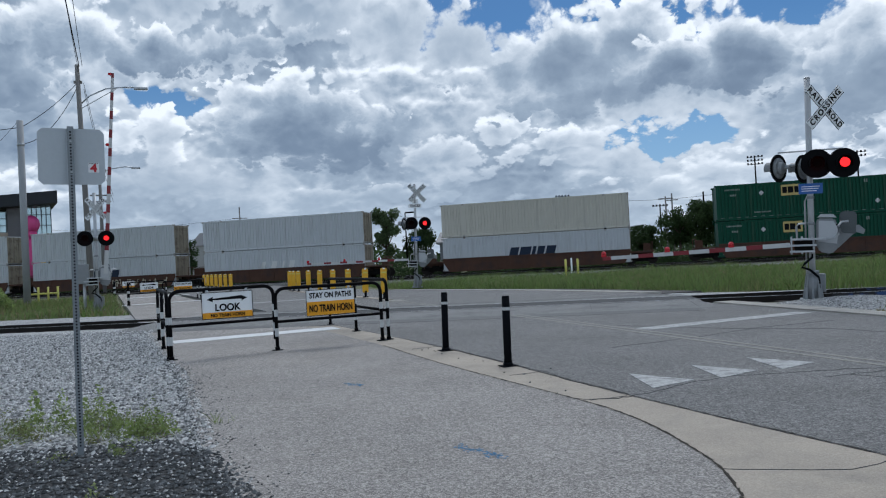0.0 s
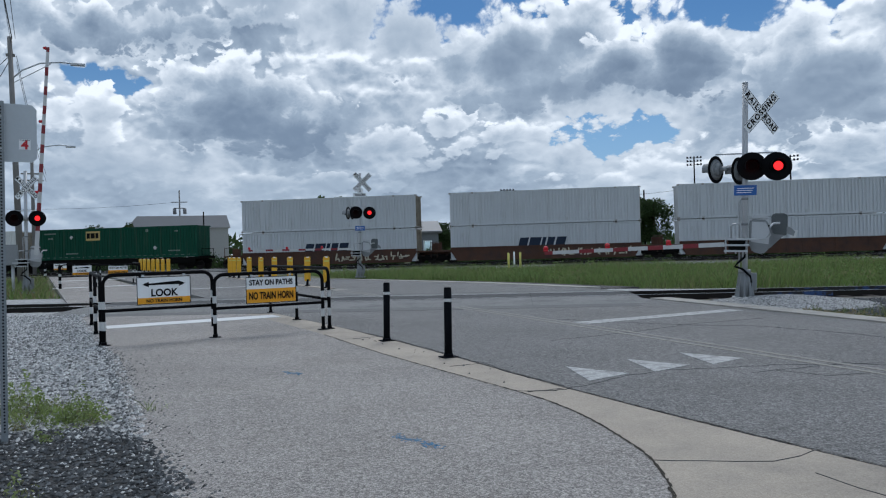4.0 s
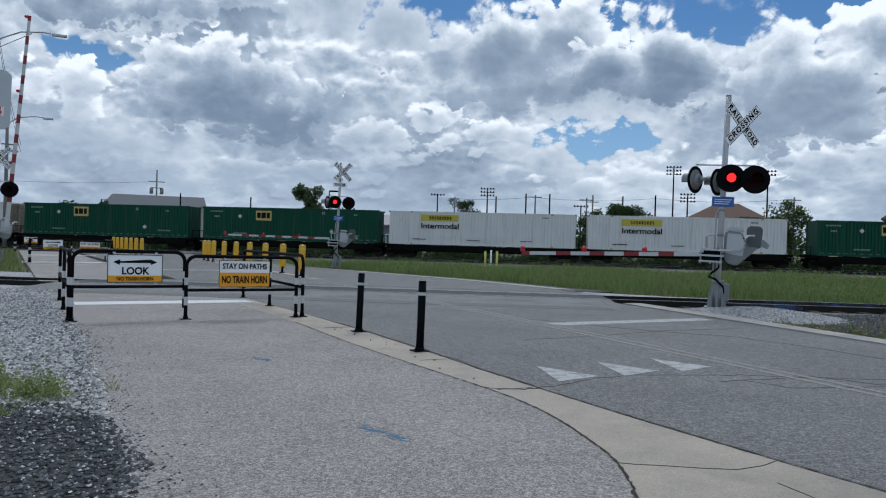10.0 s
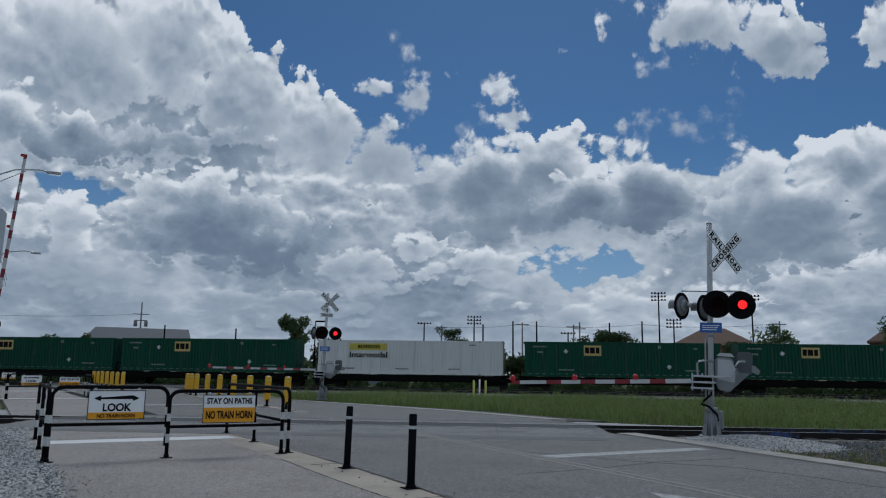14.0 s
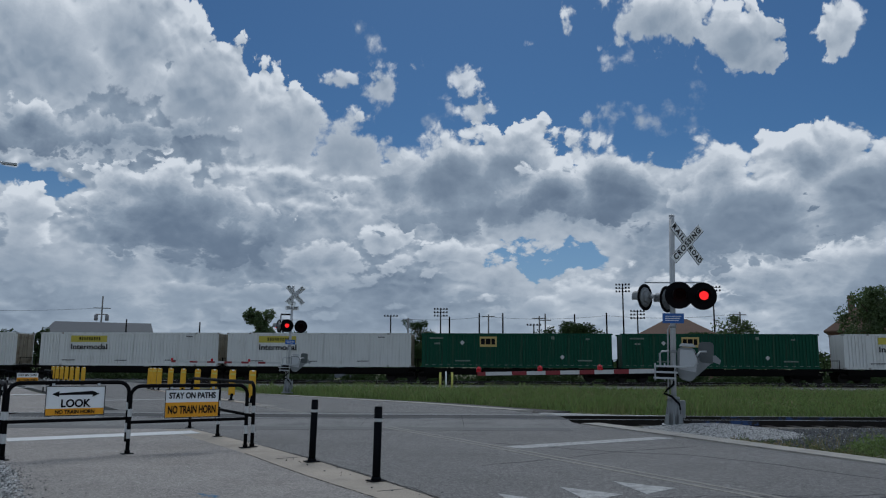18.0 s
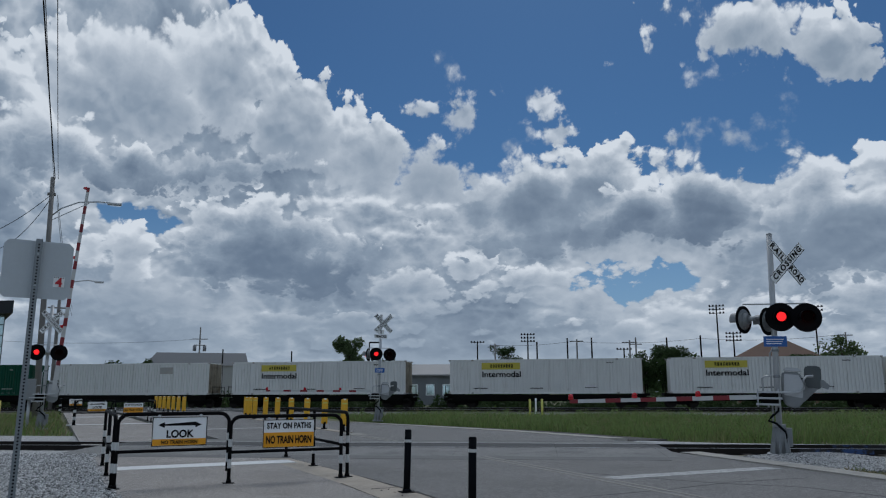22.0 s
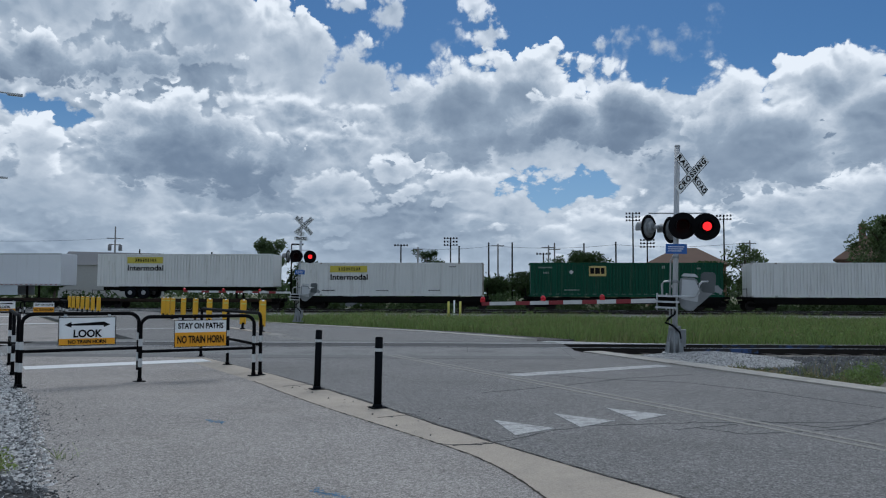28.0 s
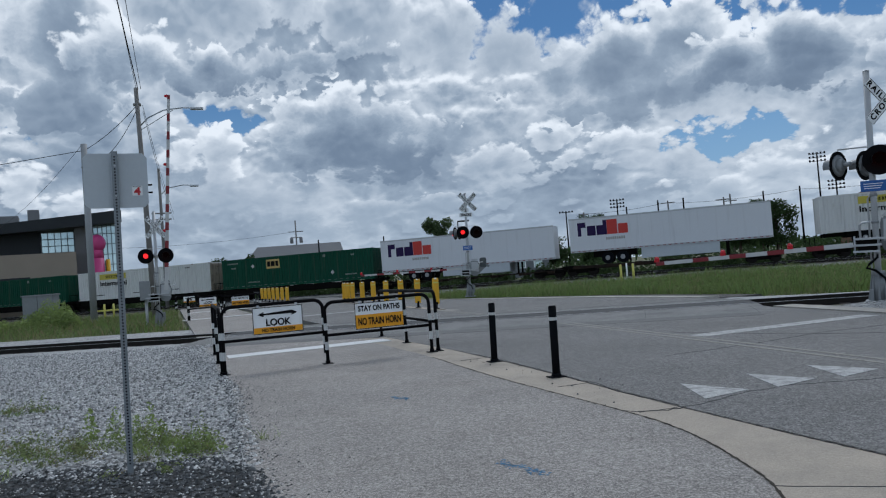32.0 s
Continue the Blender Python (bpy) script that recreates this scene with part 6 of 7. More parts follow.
fb = [bm.verts.new((x, 0.029, z)) for x, z in pts]
bm.faces.new(fa), bm.faces.new(fb[::-1])
for i in range(8):
    bm.faces.new((fa[i], fb[i], fb[(i + 1) % 8], fa[(i + 1) % 8]))
bmesh.ops.recalc_face_normals(bm, faces=bm.faces[:])
pl = part("sign_panel", bm, SIGN_BACK, sg, "bare grey sign back")
st = part("sticker", box(B(), 0.125, 0.023, 2.255, 0.205, 0.0258, 2.335), SIGN_WHITE, pl, "small pale sticker")
words("4", 0.066, RED_INK, st, pose(0.165, 0.0215, 2.288), 0.052)
bm = B()
for k in range(6):
    box(bm, 0.13 + k * 0.012, 0.0215, 2.326, 0.138 + k * 0.012, 0.0225, 2.332)
part("sticker_text", bm, INK, st)["kind"] = "stuff"
for z in (2.25, 2.5):
    part("bolt", tube(B(), (0, -0.032, z), (0, 0.03, z), 0.009, n=6), GALV, sg)


# ---- poles, lamps and wires ----
def sag(p0, p1, drop, n=14):
    p0, p1 = Vector(p0), Vector(p1)
    return [p0.lerp(p1, k / n) - Vector((0, 0, 4 * drop * (k / n) * (1 - k / n))) for k in range(n + 1)]


lp = thing("utility_pole", pose(-23.3, 48.0, 0, 0, -1.0, 26), "tall weathered grey utility pole with a street lamp arm", "utility pole")
part("pole", tube(B(), (0, 0, -0.14), (0, 0, 15.1), 0.2, 0.13, n=12), POLE_WOOD, lp)
part("lamp_arm", pipe(B(), [(0.1, 0, 12.6), (0.6, 0, 13.1), (1.6, 0, 13.6), (2.8, 0, 13.75), (3.6, 0, 13.72)], 0.045), GALV, lp)
part("brace", tube(B(), (0.1, 0, 12.3), (2.2, 0, 13.6), 0.025, n=6), GALV, lp)
bm = B()
box(bm, 3.3, -0.14, 13.6, 4.15, 0.14, 13.75, 0.05)
part("lamp_head", bm, ALU, lp)
part("crossarm", box(B(), -0.25, -0.1, 13.9, 0.25, 0.1, 14.05), POLE_WOOD, lp)
for z in (8.1, 8.6):
    part("hardware", box(B(), -0.5, -0.12, z, 0.5, 0.12, z + 0.09), CAR_DARK, lp)
lp2 = thing("street_lamp", pose(-33.0, 70.5, 0.1, 0, 0, 26), "distant grey street lamp on a wooden pole", "street lamp")
part("pole", tube(B(), (0, 0, -0.14), (0, 0, 13.4), 0.18, 0.12, n=10), POLE_WOOD, lp2)
part("lamp_arm", pipe(B(), [(0.1, 0, 10.9), (0.8, 0, 11.5), (2.2, 0, 11.75), (3.0, 0, 11.7)], 0.05), GALV, lp2)
part("lamp_head", box(B(), 2.8, -0.14, 11.55, 3.6, 0.14, 11.72, 0.05), ALU, lp2)
for z in (8.4, 9.0):
    part("crossarm", box(B(), -0.9, -0.06, z, 0.9, 0.06, z + 0.12), POLE_WOOD, lp2)
sp = thing("utility_pole", pose(-26.4, 46.1, 0, 0, 0.2, 30), "plain grey metal-wrapped pole by the track", "utility pole")
part("pole", tube(B(), (0, 0, -0.14), (0, 0, 11.35), 0.21, 0.19, n=12), POLE_GREY, sp)
part("band", tube(B(), (0, 0, 9.8), (0, 0, 9.95), 0.22, n=12), GALV, sp)
for name, p0, p1, drop, r in (("overhead_wire", (-23.4, 47.9, 15.0), (0.6, -6, 16.0), 0.5, 0.03), ("overhead_wire", (-23.3, 48.1, 15.05), (1.5, -6, 16.1), 0.6, 0.016), ("overhead_wire", (-23.4, 48.0, 14.0), (1.0, -6, 14.9), 0.4, 0.013),
                              ("overhead_wire", (-23.5, 47.9, 14.0), (-26.4, 46.1, 10.9), 0.25, 0.02), ("overhead_wire", (-23.5, 47.9, 13.8), (-26.4, 46.1, 9.9), 0.9, 0.02), ("overhead_wire", (-26.5, 46.0, 10.9), (-90, 30, 8.5), 1.6, 0.022),
                              ("overhead_wire", (-26.5, 46.0, 11.2), (-60, 80, 9), 1.2, 0.012), ("overhead_wire", (-23.3, 48.2, 14.0), (-32, 71, 9.1), 0.5, 0.015), ("overhead_wire", (-23.3, 48.2, 13.6), (-32, 71, 8.5), 0.6, 0.015)):
    tagged(solo(name, pipe(B(), sag(p0, p1, drop), r, 5), WIRE, "thin dark overhead wire between poles", "wire"), group="overhead wires")

# metal cabinet and yellow posts in the left-hand grass
cb2 = thing("track_cabinet", pose(-27.6, 42.6, -0.14, 0, 0, 10), "large grey metal track-side cabinet in tall grass", "cabinet")
part("body", box(B(), -0.85, -0.5, 0.0, 0.85, 0.5, 2.0, 0.03), MACHINE, cb2)
part("lid", box(B(), -0.9, -0.56, 2.0, 0.9, 0.56, 2.08, 0.02), MACHINE, cb2)
part("door_seam", box(B(), -0.01, -0.504, 0.2, 0.01, -0.498, 2.0), INK, cb2)
fg = thing("guard_rail", pose(-28.2, 51.2, -0.14, 0, 0, 20), "small yellow guard rail in the grass", "rail")
for x in (-0.9, -0.3, 0.3, 0.9):
    part("post", tube(B(), (x, 0, 0), (x, 0, 1.15), 0.07, n=8), YELLOW_STEEL, fg)
part("rail", tube(B(), (-0.9, 0, 0.7), (0.9, 0, 0.7), 0.06, n=8), YELLOW_STEEL, fg)


# ---- vegetation ----
def tree(x, y, h, r, seed, leaf, label, low=0.3, count=900, size=0.2):
    """A tapered trunk with limbs and a crown of many small leaf clumps."""
    rng = random.Random(seed)
    t = thing("tree", pose(x, y, -0.14), label, "tree", "trees behind the train")
    bm = B()
    tube(bm, (0, 0, 0), (0.1, 0.05, h * 0.5), 0.035 * h, 0.02 * h, n=8)
    tube(bm, (0.1, 0.05, h * 0.5), (0.0, 0.0, h * 0.88), 0.02 * h, 0.006 * h, n=6)
    ends = []
    for k in range(9):
        a, z = rng.uniform(0, 6.28), rng.uniform(0.3, 0.7) * h
        e = Vector((math.cos(a) * r * rng.uniform(0.5, 0.85), math.sin(a) * r * rng.uniform(0.5, 0.85), z + rng.uniform(0.1, 0.28) * h))
        tube(bm, (0.05, 0.02, z), e, 0.012 * h, 0.003 * h, n=5)
        ends.append(e)
    part("trunk", bm, BARK, t)
    lobes = [(e, rng.uniform(0.22, 0.42) * r) for e in ends]
    for _ in range(26):
        z = rng.uniform(max(low, 0.25), 0.93)
        wide = math.sin(math.pi * min(1.0, max(0.12, (1.02 - z) / (1.02 - low)))) ** 0.6
        a, q = rng.uniform(0, 6.28), r * wide * rng.uniform(0.1, 0.8)
        lobes.append((Vector((q * math.cos(a), q * math.sin(a), z * h)), rng.uniform(0.18, 0.4) * r))
    verts, faces = [], []
    for i in range(int(count * 6)):
        c, rr = lobes[rng.randrange(len(lobes))]
        d = Vector((rng.gauss(0, 1), rng.gauss(0, 1), rng.gauss(0, 0.8))).normalized() * rr * 1.12 * rng.random() ** 0.45
        p = c + d
        if p.z < low * h or p.z > h:
            continue
        s = size * rng.uniform(0.5, 1.2)
        n = Vector((rng.gauss(0, 1), rng.gauss(0, 1), rng.gauss(0, 1))).normalized()
        u = n.orthogonal().normalized() * s
        v = n.cross(u).normalized() * s
        k = len(verts)
        verts += [p - u, p - v * 0.5, p + u, p + v * 0.6, p + n * s * 0.35]
        faces += [(k, k + 1, k + 4), (k + 1, k + 2, k + 4), (k + 2, k + 3, k + 4), (k + 3, k, k + 4)]
    me = bpy.data.meshes.new("crown")
    me.from_pydata([tuple(v) for v in verts], [], faces)
    me.materials.append(leaf)
    part("crown", me, None, t)
    return t


for i, (x, y, h, r, leaf, n) in enumerate(((-10.0, 108, 9.5, 2.1, LEAF_LIGHT, 1100), (-5.0, 106, 6.4, 2.6, LEAF, 800), (61.5, 79.0, 10.8, 4.3, LEAF_LIGHT, 1600), (53.7, 96, 8.7, 3.0, LEAF_LIGHT, 500), (31.0, 106, 7.2, 3.0, LEAF, 900),
                                            (35.2, 104, 7.6, 3.2, LEAF, 1000), (16.1, 139, 9.9, 3.2, LEAF, 700), (37.0, 115, 8.6, 2.6, LEAF, 700), (27.0, 110, 5.0, 3.0, LEAF, 700), (-46, 118, 6.5, 2.2, LEAF, 500), (-42.5, 120, 6.9, 1.6, LEAF, 400), (93, 86, 8.4, 4.0, LEAF_LIGHT, 1000), (99, 82, 8.0, 4.2, LEAF, 1000), (47, 92, 6.0, 3.0, LEAF, 700), (71, 76, 6.0, 3.0, LEAF, 700), (6, 108, 5.2, 2.6, LEAF, 600), (11.5, 107, 4.6, 2.8, LEAF, 600), (22, 108, 4.2, 2.6, LEAF, 600))):
    tree(x, y, h, r, 40 + i, leaf, "leafy green tree behind the railway" if leaf is LEAF_LIGHT else "dark green bushy tree behind the railway", 0.22, n)

# far woods along the horizon
rng = np.random.default_rng(5)
n = 17000
az = np.radians(rng.uniform(-58, 66, n))
dist = rng.uniform(150, 230, n)
h = (2.2 + 2.4 * np.sin(az * 9) ** 2 + 1.8 * np.sin(az * 23 + 1) ** 2) * rng.uniform(0.25, 1.0, n)
p = np.stack([np.sin(az) * dist, np.cos(az) * dist, h], 1)
sz = rng.uniform(0.3, 0.85, n)
q = rng.normal(0, 1, (n, 3, 3)) * sz[:, None, None] * 0.9
v = (p[:, None] + q).reshape(-1, 3)
v[:, 2] = np.maximum(v[:, 2], -0.1)
me = bpy.data.meshes.new("far_woods")
me.from_pydata(v.tolist(), [], np.arange(3 * n).reshape(-1, 3).tolist())
me.materials.append(LEAF)
tagged(new("far_woods", me), "dark green far woods along the horizon", "woods", "", "stuff")

FIELD = [(7.8, 24.7), (4.8, 30.4), (1.0, 35.6), (-2.0, 39.7), (-4.6, 45.5), (-6.5, 52.0), (76, 34), (76, 13.3), (30, 20.2), (10, 23.2)]
sp_ = scatter(FIELD, 150000, 2)
X, Y = sp_[:, 0], sp_[:, 1]
patch = 0.5 * np.sin(X * 0.5 + np.sin(Y * 0.7)) * np.sin(Y * 0.4 + 1) + 0.3 * np.sin(X * 1.7 + 2 * np.sin(Y * 1.1)) * np.sin(Y * 1.9 + X * 0.6) + 0.2 * np.sin(X * 4.3 + Y) * np.sin(Y * 3.7 - X * 1.3)
hh = np.random.default_rng(1).uniform(0.12, 0.5, len(sp_)) * (0.92 + 0.75 * patch)
blades("field_grass", sp_, hh, np.full(len(sp_), 0.014), GRASS, "tall green grass between the tracks", z=-0.14)
blades("field_straw", sp_[::9] + 0.05, hh[::9] * 1.15, np.full(len(sp_[::9]), 0.008), DRYGRASS, "dry seed stalks among the field grass", z=-0.14)
sp_ = np.concatenate([scatter([(9.7, 9.2), (10.1, 8.4), (16, 8.4), (40, 6), (40, 12.4), (24, 14.8), (13, 15.6), (10.8, 13.5)], 60000, 3), scatter([(9.4, 9.6), (8.3, 13.6), (10.5, 15.2), (14, 15.6), (14, 12)], 3000, 33)])
clump = 0.5 + 0.5 * np.sin(sp_[:, 0] * 2.1 + np.sin(sp_[:, 1] * 3)) * np.sin(sp_[:, 1] * 2.3 + sp_[:, 0])
keep = clump + np.random.default_rng(14).normal(0, 0.18, len(sp_)) > 0.45
sp_, clump = sp_[keep], clump[keep]
hh = np.random.default_rng(4).uniform(0.08, 0.44, len(sp_)) * (0.2 + clump)
blades("verge_grass", sp_[::2], hh[::2], np.full(len(sp_[::2]), 0.0035), DRYGRASS, "dry straw-coloured weeds on the verge", z=-0.07)
blades("verge_weeds", sp_[1::2], hh[1::2] * 0.85, np.full(len(sp_[1::2]), 0.005), VERGE_GREEN, "green weeds on the verge", z=-0.07)
sp_ = scatter([(-12.6, 29.0), (-13.3, 29.9), (-18.8, 41.5), (-25.5, 56), (-85, 66), (-85, 40.5), (-30, 31.6)], 70000, 6)
hh = np.random.default_rng(7).uniform(0.12, 0.5, len(sp_)) * (0.8 + 0.4 * np.sin(sp_[:, 0] * 0.7))
blades("left_grass", sp_[::3], hh[::3], np.full(len(sp_[::3]), 0.014), DRYGRASS, "dry brownish grass beyond the near track", z=-0.14)
blades("left_grass_green", np.delete(sp_, np.s_[::3], 0), np.delete(hh, np.s_[::3]), np.full(len(sp_) - len(sp_[::3]), 0.018), GRASS, "green grass beyond the near track", z=-0.14)


def leaf_cloud(name, plants, leaves, leaf, material, label, category, z=-0.02, seed=3):
    """Low leafy plants: many small leaves round each spot. plants: x, y, radius, height."""
    rng = np.random.default_rng(seed)
    P = np.repeat(np.array(plants), leaves, 0)
    n = len(P)
    d = rng.normal(0, 0.42, (n, 2)) * P[:, 2:3]
    up = rng.uniform(0, 1, n) * P[:, 3] * np.exp(-((d / P[:, 2:3]) ** 2).sum(1) * 1.5)
    c = np.column_stack([P[:, :2] + d, up + z])
    a = rng.normal(0, 1, (n, 3))
    a /= np.linalg.norm(a, axis=1, keepdims=True)
    b = np.cross(a, rng.normal(0, 1, (n, 3)))
    b /= np.linalg.norm(b, axis=1, keepdims=True)
    s = leaf * rng.uniform(0.5, 1.3, (n, 1))
    v = np.concatenate([c - a * s, c + b * s * 0.45, c + a * s, c - b * s * 0.45])
    i = np.arange(n)
    me = bpy.data.meshes.new(name)
    me.from_pydata(v.tolist(), [], np.stack([i, i + n, i + 2 * n, i + 3 * n], 1).tolist())
    me.materials.append(material)
    return tagged(new(name, me), label, category, "", "stuff")


rng = np.random.default_rng(21)
leaf_cloud("left_bushes", [(x, y, rng.uniform(0.5, 1.0), rng.uniform(0.5, 1.3)) for x, y in scatter([(-24.5, 39.5), (-31, 37), (-36, 40), (-28, 45)], 34, 16)], 260, 0.09, WEED, "leafy green bushes by the cabinet", "bushes", -0.14)
tufts = scatter(FIELD, 2200, 61)
keep = np.sin(tufts[:, 0] * 0.35 + 1) * np.sin(tufts[:, 1] * 0.5 + tufts[:, 0] * 0.1) > -0.35
tufts = tufts[keep]
leaf_cloud("field_weeds", [(x, y, rng.uniform(0.2, 0.55), rng.uniform(0.25, 0.72)) for x, y in tufts], 42, 0.055, GRASS, "leafy weeds rising out of the field grass", "weeds", -0.12)
leaf_cloud("field_seed_heads", [(x + 0.2, y, rng.uniform(0.3, 0.7), rng.uniform(0.3, 0.66)) for x, y in tufts[::3]], 26, 0.04, DRYGRASS, "tan seed heads in the field grass", "weeds", -0.08)
leaf_cloud("cabinet_bush", [(-27.22, 41.64, 0.9, 1.2), (-26.0, 40.8, 1.1, 1.8), (-24.83, 40.01, 1.1, 1.7), (-23.99, 39.43, 0.8, 1.1)], 1500, 0.085, WEED, "bushy green shrub growing beside the cabinet", "bush", -0.14)
# the dark scrub also stands in for the train's shade below the cars
hx = rng.uniform(-75, 95, 420)
leaf_cloud("trackside_scrub", [(x, 76.5 - 0.2129 * x + rng.uniform(0, 6), rng.uniform(0.8, 2.0), rng.uniform(0.8, 2.3)) for x in hx], 150, 0.2, LEAF, "dark scrub along the far side of the railway", "scrub", -0.14)
SPOTS = [(-3.5, 6.8, 1.5, 0.45, 46), (-2.6, 6.2, 0.6, 0.45, 14), (-4.7, 6.9, 1.0, 0.5, 24), (-3.1, 4.1, 0.7, 0.3, 14), (-4.8, 5.2, 1.1, 0.5, 20), (-5.8, 6.7, 1.1, 0.5, 24), (-6.6, 9.6, 1.0, 0.2, 16), (-8.8, 10.2, 0.9, 0.2, 10), (-2.75, 6.75, 0.5, 0.3, 16)]


def path_edge(y):
    """The footpath's edge on the gravel side."""
    return np.interp(y, [p[1] for p in PATH_L], [p[0] for p in PATH_L])


plants = [(x + rng.normal(0, 0.5) * rx, y + rng.normal(0, 0.5) * ry, rng.uniform(0.06, 0.2), rng.uniform(0.05, 0.34)) for x, y, rx, ry, k in SPOTS for _ in range(int(k * 0.8))]
plants = [p for p in plants if p[0] < path_edge(p[1]) - 0.34]
leaf_cloud("gravel_weeds", plants, 80, 0.016, WEED_DULL, "bright leafy weeds growing through the gravel", "weeds")
leaf_cloud("tall_weeds", [(-3.49, 7.22, 0.1, 0.42), (-3.55, 7.07, 0.09, 0.34), (-3.91, 7.29, 0.12, 0.4), (-4.23, 7.41, 0.1, 0.36), (-3.26, 6.97, 0.09, 0.3), (-2.89, 6.56, 0.14, 0.2), (-2.6, 6.58, 0.16, 0.22), (-2.77, 6.7, 0.15, 0.24)], 190, 0.022, WEED, "tall leafy green weeds beside the sign post", "weeds")
leaf_cloud("gravel_weeds", [(x + 0.05, y + 0.04, r * 1.3, h * 0.5) for x, y, r, h in plants[::2]], 40, 0.012, DRYGRASS, "yellowed low weeds in the gravel", "weeds")

leaf_cloud("verge_bushes", [(x, y, rng.uniform(0.14, 0.34), rng.uniform(0.15, 0.55)) for x, y in scatter([(10.6, 9.4), (18, 9.2), (30, 8.5), (30, 13), (14, 15.3), (11.6, 14.6)], 110, 44)], 190, 0.026, VERGE_GREEN, "dull green weeds in clumps on the verge", "weeds", -0.06)
leaf_cloud("verge_green_clump", [(8.87, 11.76, 0.34, 0.42), (9.54, 12.36, 0.22, 0.34), (9.01, 12.19, 0.4, 0.24)], 420, 0.03, GRASS, "leafy green weed clump on the verge", "weeds", -0.06)
leaf_cloud("kerb_weeds", [(7.93 + 0.25 * rng.random() - 0.24 * (y - 13.6), y, rng.uniform(0.1, 0.24), rng.uniform(0.06, 0.2)) for y in np.linspace(11.4, 14.5, 26)], 110, 0.022, DRYGRASS, "low dry weeds behind the kerb", "weeds", -0.07)
leaf_cloud("kerb_green_weeds", [(8.0 + 0.35 * rng.random() - 0.24 * (y - 13.6), y, rng.uniform(0.1, 0.22), rng.uniform(0.08, 0.24)) for y in np.linspace(11.5, 14.3, 20)], 110, 0.022, VERGE_GREEN, "low green weeds behind the kerb", "weeds", -0.07)
leaf_cloud("verge_tall_weeds", [(9.87, 10.54, 0.35, 0.5), (9.42, 9.69, 0.3, 0.4), (10.34, 10.29, 0.4, 0.6), (9.74, 9.36, 0.35, 0.5), (10.33, 11.45, 0.3, 0.42), (11.67, 11.39, 0.4, 0.7), (9.99, 11.63, 0.25, 0.35), (11.09, 11.58, 0.35, 0.5)], 420, 0.026, DRYGRASS, "tall brown seeding weeds on the verge", "weeds", -0.06)
leaf_cloud("verge_tall_green", [(x + 0.2, y + 0.3, r, h * 0.8) for x, y, r, h in [(9.87, 10.54, 0.35, 0.5), (9.42, 9.69, 0.3, 0.4), (10.34, 10.29, 0.4, 0.6), (9.74, 9.36, 0.35, 0.5), (10.33, 11.45, 0.3, 0.42), (11.67, 11.39, 0.4, 0.7), (9.99, 11.63, 0.25, 0.35), (11.09, 11.58, 0.35, 0.5)]], 360, 0.026, VERGE_GREEN, "green weeds among the brown ones on the verge", "weeds", -0.06)
leaf_cloud("verge_dry_bushes", [(x, y, rng.uniform(0.12, 0.3), rng.uniform(0.1, 0.4)) for x, y in scatter([(10.3, 9.0), (18, 8.9), (30, 8.5), (30, 13), (14, 15.3), (10.4, 14.0)], 90, 45)], 150, 0.022, DRYGRASS, "dry brown weeds in clumps on the verge", "weeds", -0.06)


def weed_patch(name, patches, seed, material, label, hmin, hmax, width):
    rng = np.random.default_rng(seed)
    pts, hs = [], []
    for x, y, rx, ry, n in patches:
        clumps = rng.normal(0, 0.45, (max(3, n // 22), 2)) * (rx, ry) + (x, y)
        k = rng.integers(0, len(clumps), n)
        pts.append(clumps[k] + rng.normal(0, 0.05, (n, 2)))
        hs.append(rng.uniform(hmin, hmax, n) * rng.uniform(0.5, 1.0, len(clumps))[k])
    pts = np.concatenate(pts)
    return blades(name, pts, np.concatenate(hs), np.full(len(pts), width), material, label, "weeds", 0.65, -0.02)


weed_patch("gravel_grass", ((-6.6, 9.6, 1.4, 0.3, 260), (-8.6, 9.9, 1.2, 0.3, 200)), 10, GRASS, "thin weeds in the pale gravel", 0.04, 0.13, 0.006)
weed_patch("sign_grass", ((-3.6, 6.8, 1.5, 0.4, 260), (-4.8, 6.2, 1.4, 0.6, 160)), 19, WEED, "thin grass stalks by the sign post", 0.05, 0.2, 0.004)

# loose stones
DARKBED = [(-9, -7.5), (-2.3, -6.5), (-1.3, 0.5), (-0.95, 2.5), (-1.25, 4.6), (-1.9, 5.8), (-2.5, 6.35), (-4.2, 6.1), (-6.2, 6.5), (-9, 5.6)]
bm = B()
slab(bm, DARKBED, -0.2, -0.002)
solo("dark_gravel", bm, DARK_GRIT, "darker crushed stone by the sign post", "gravel", "structure")
s1 = scatter([(-15, 5.8), (-1.9, 5.9), (-3.85, 10.6), (-4.65, 12.2), (-7.5, 18.3), (-7.7, 19.3), (-15, 20.3)], 60000, 12)
edge_y = np.random.default_rng(8).uniform(3.2, 17.5, 2600)
edge_x = path_edge(edge_y) + np.random.default_rng(9).exponential(0.09, 2600) - 0.05
s1 = np.concatenate([s1, np.column_stack([edge_x, edge_y])])
stones("loose_stones", s1, np.random.default_rng(2).uniform(0.01, 0.032, len(s1)) * np.where(np.arange(len(s1)) < 60000, 1.0, 0.55), STONE, "loose pale crushed stones", -0.004)
s2 = scatter([(-6.5, 3.2), (-1.0, 3.0), (-1.25, 4.6), (-1.9, 5.8), (-2.5, 6.35), (-4.2, 6.1), (-6.2, 6.5)], 14000, 13)
stones("loose_dark_stones", s2, np.random.default_rng(3).uniform(0.008, 0.026, len(s2)), STONE_DARK, "loose dark crushed stones", 0.0)
stones("loose_light_stones", s2[::3] + 0.013, np.random.default_rng(6).uniform(0.006, 0.02, len(s2[::3])), STONE, "pale stones among the dark ones", 0.0)
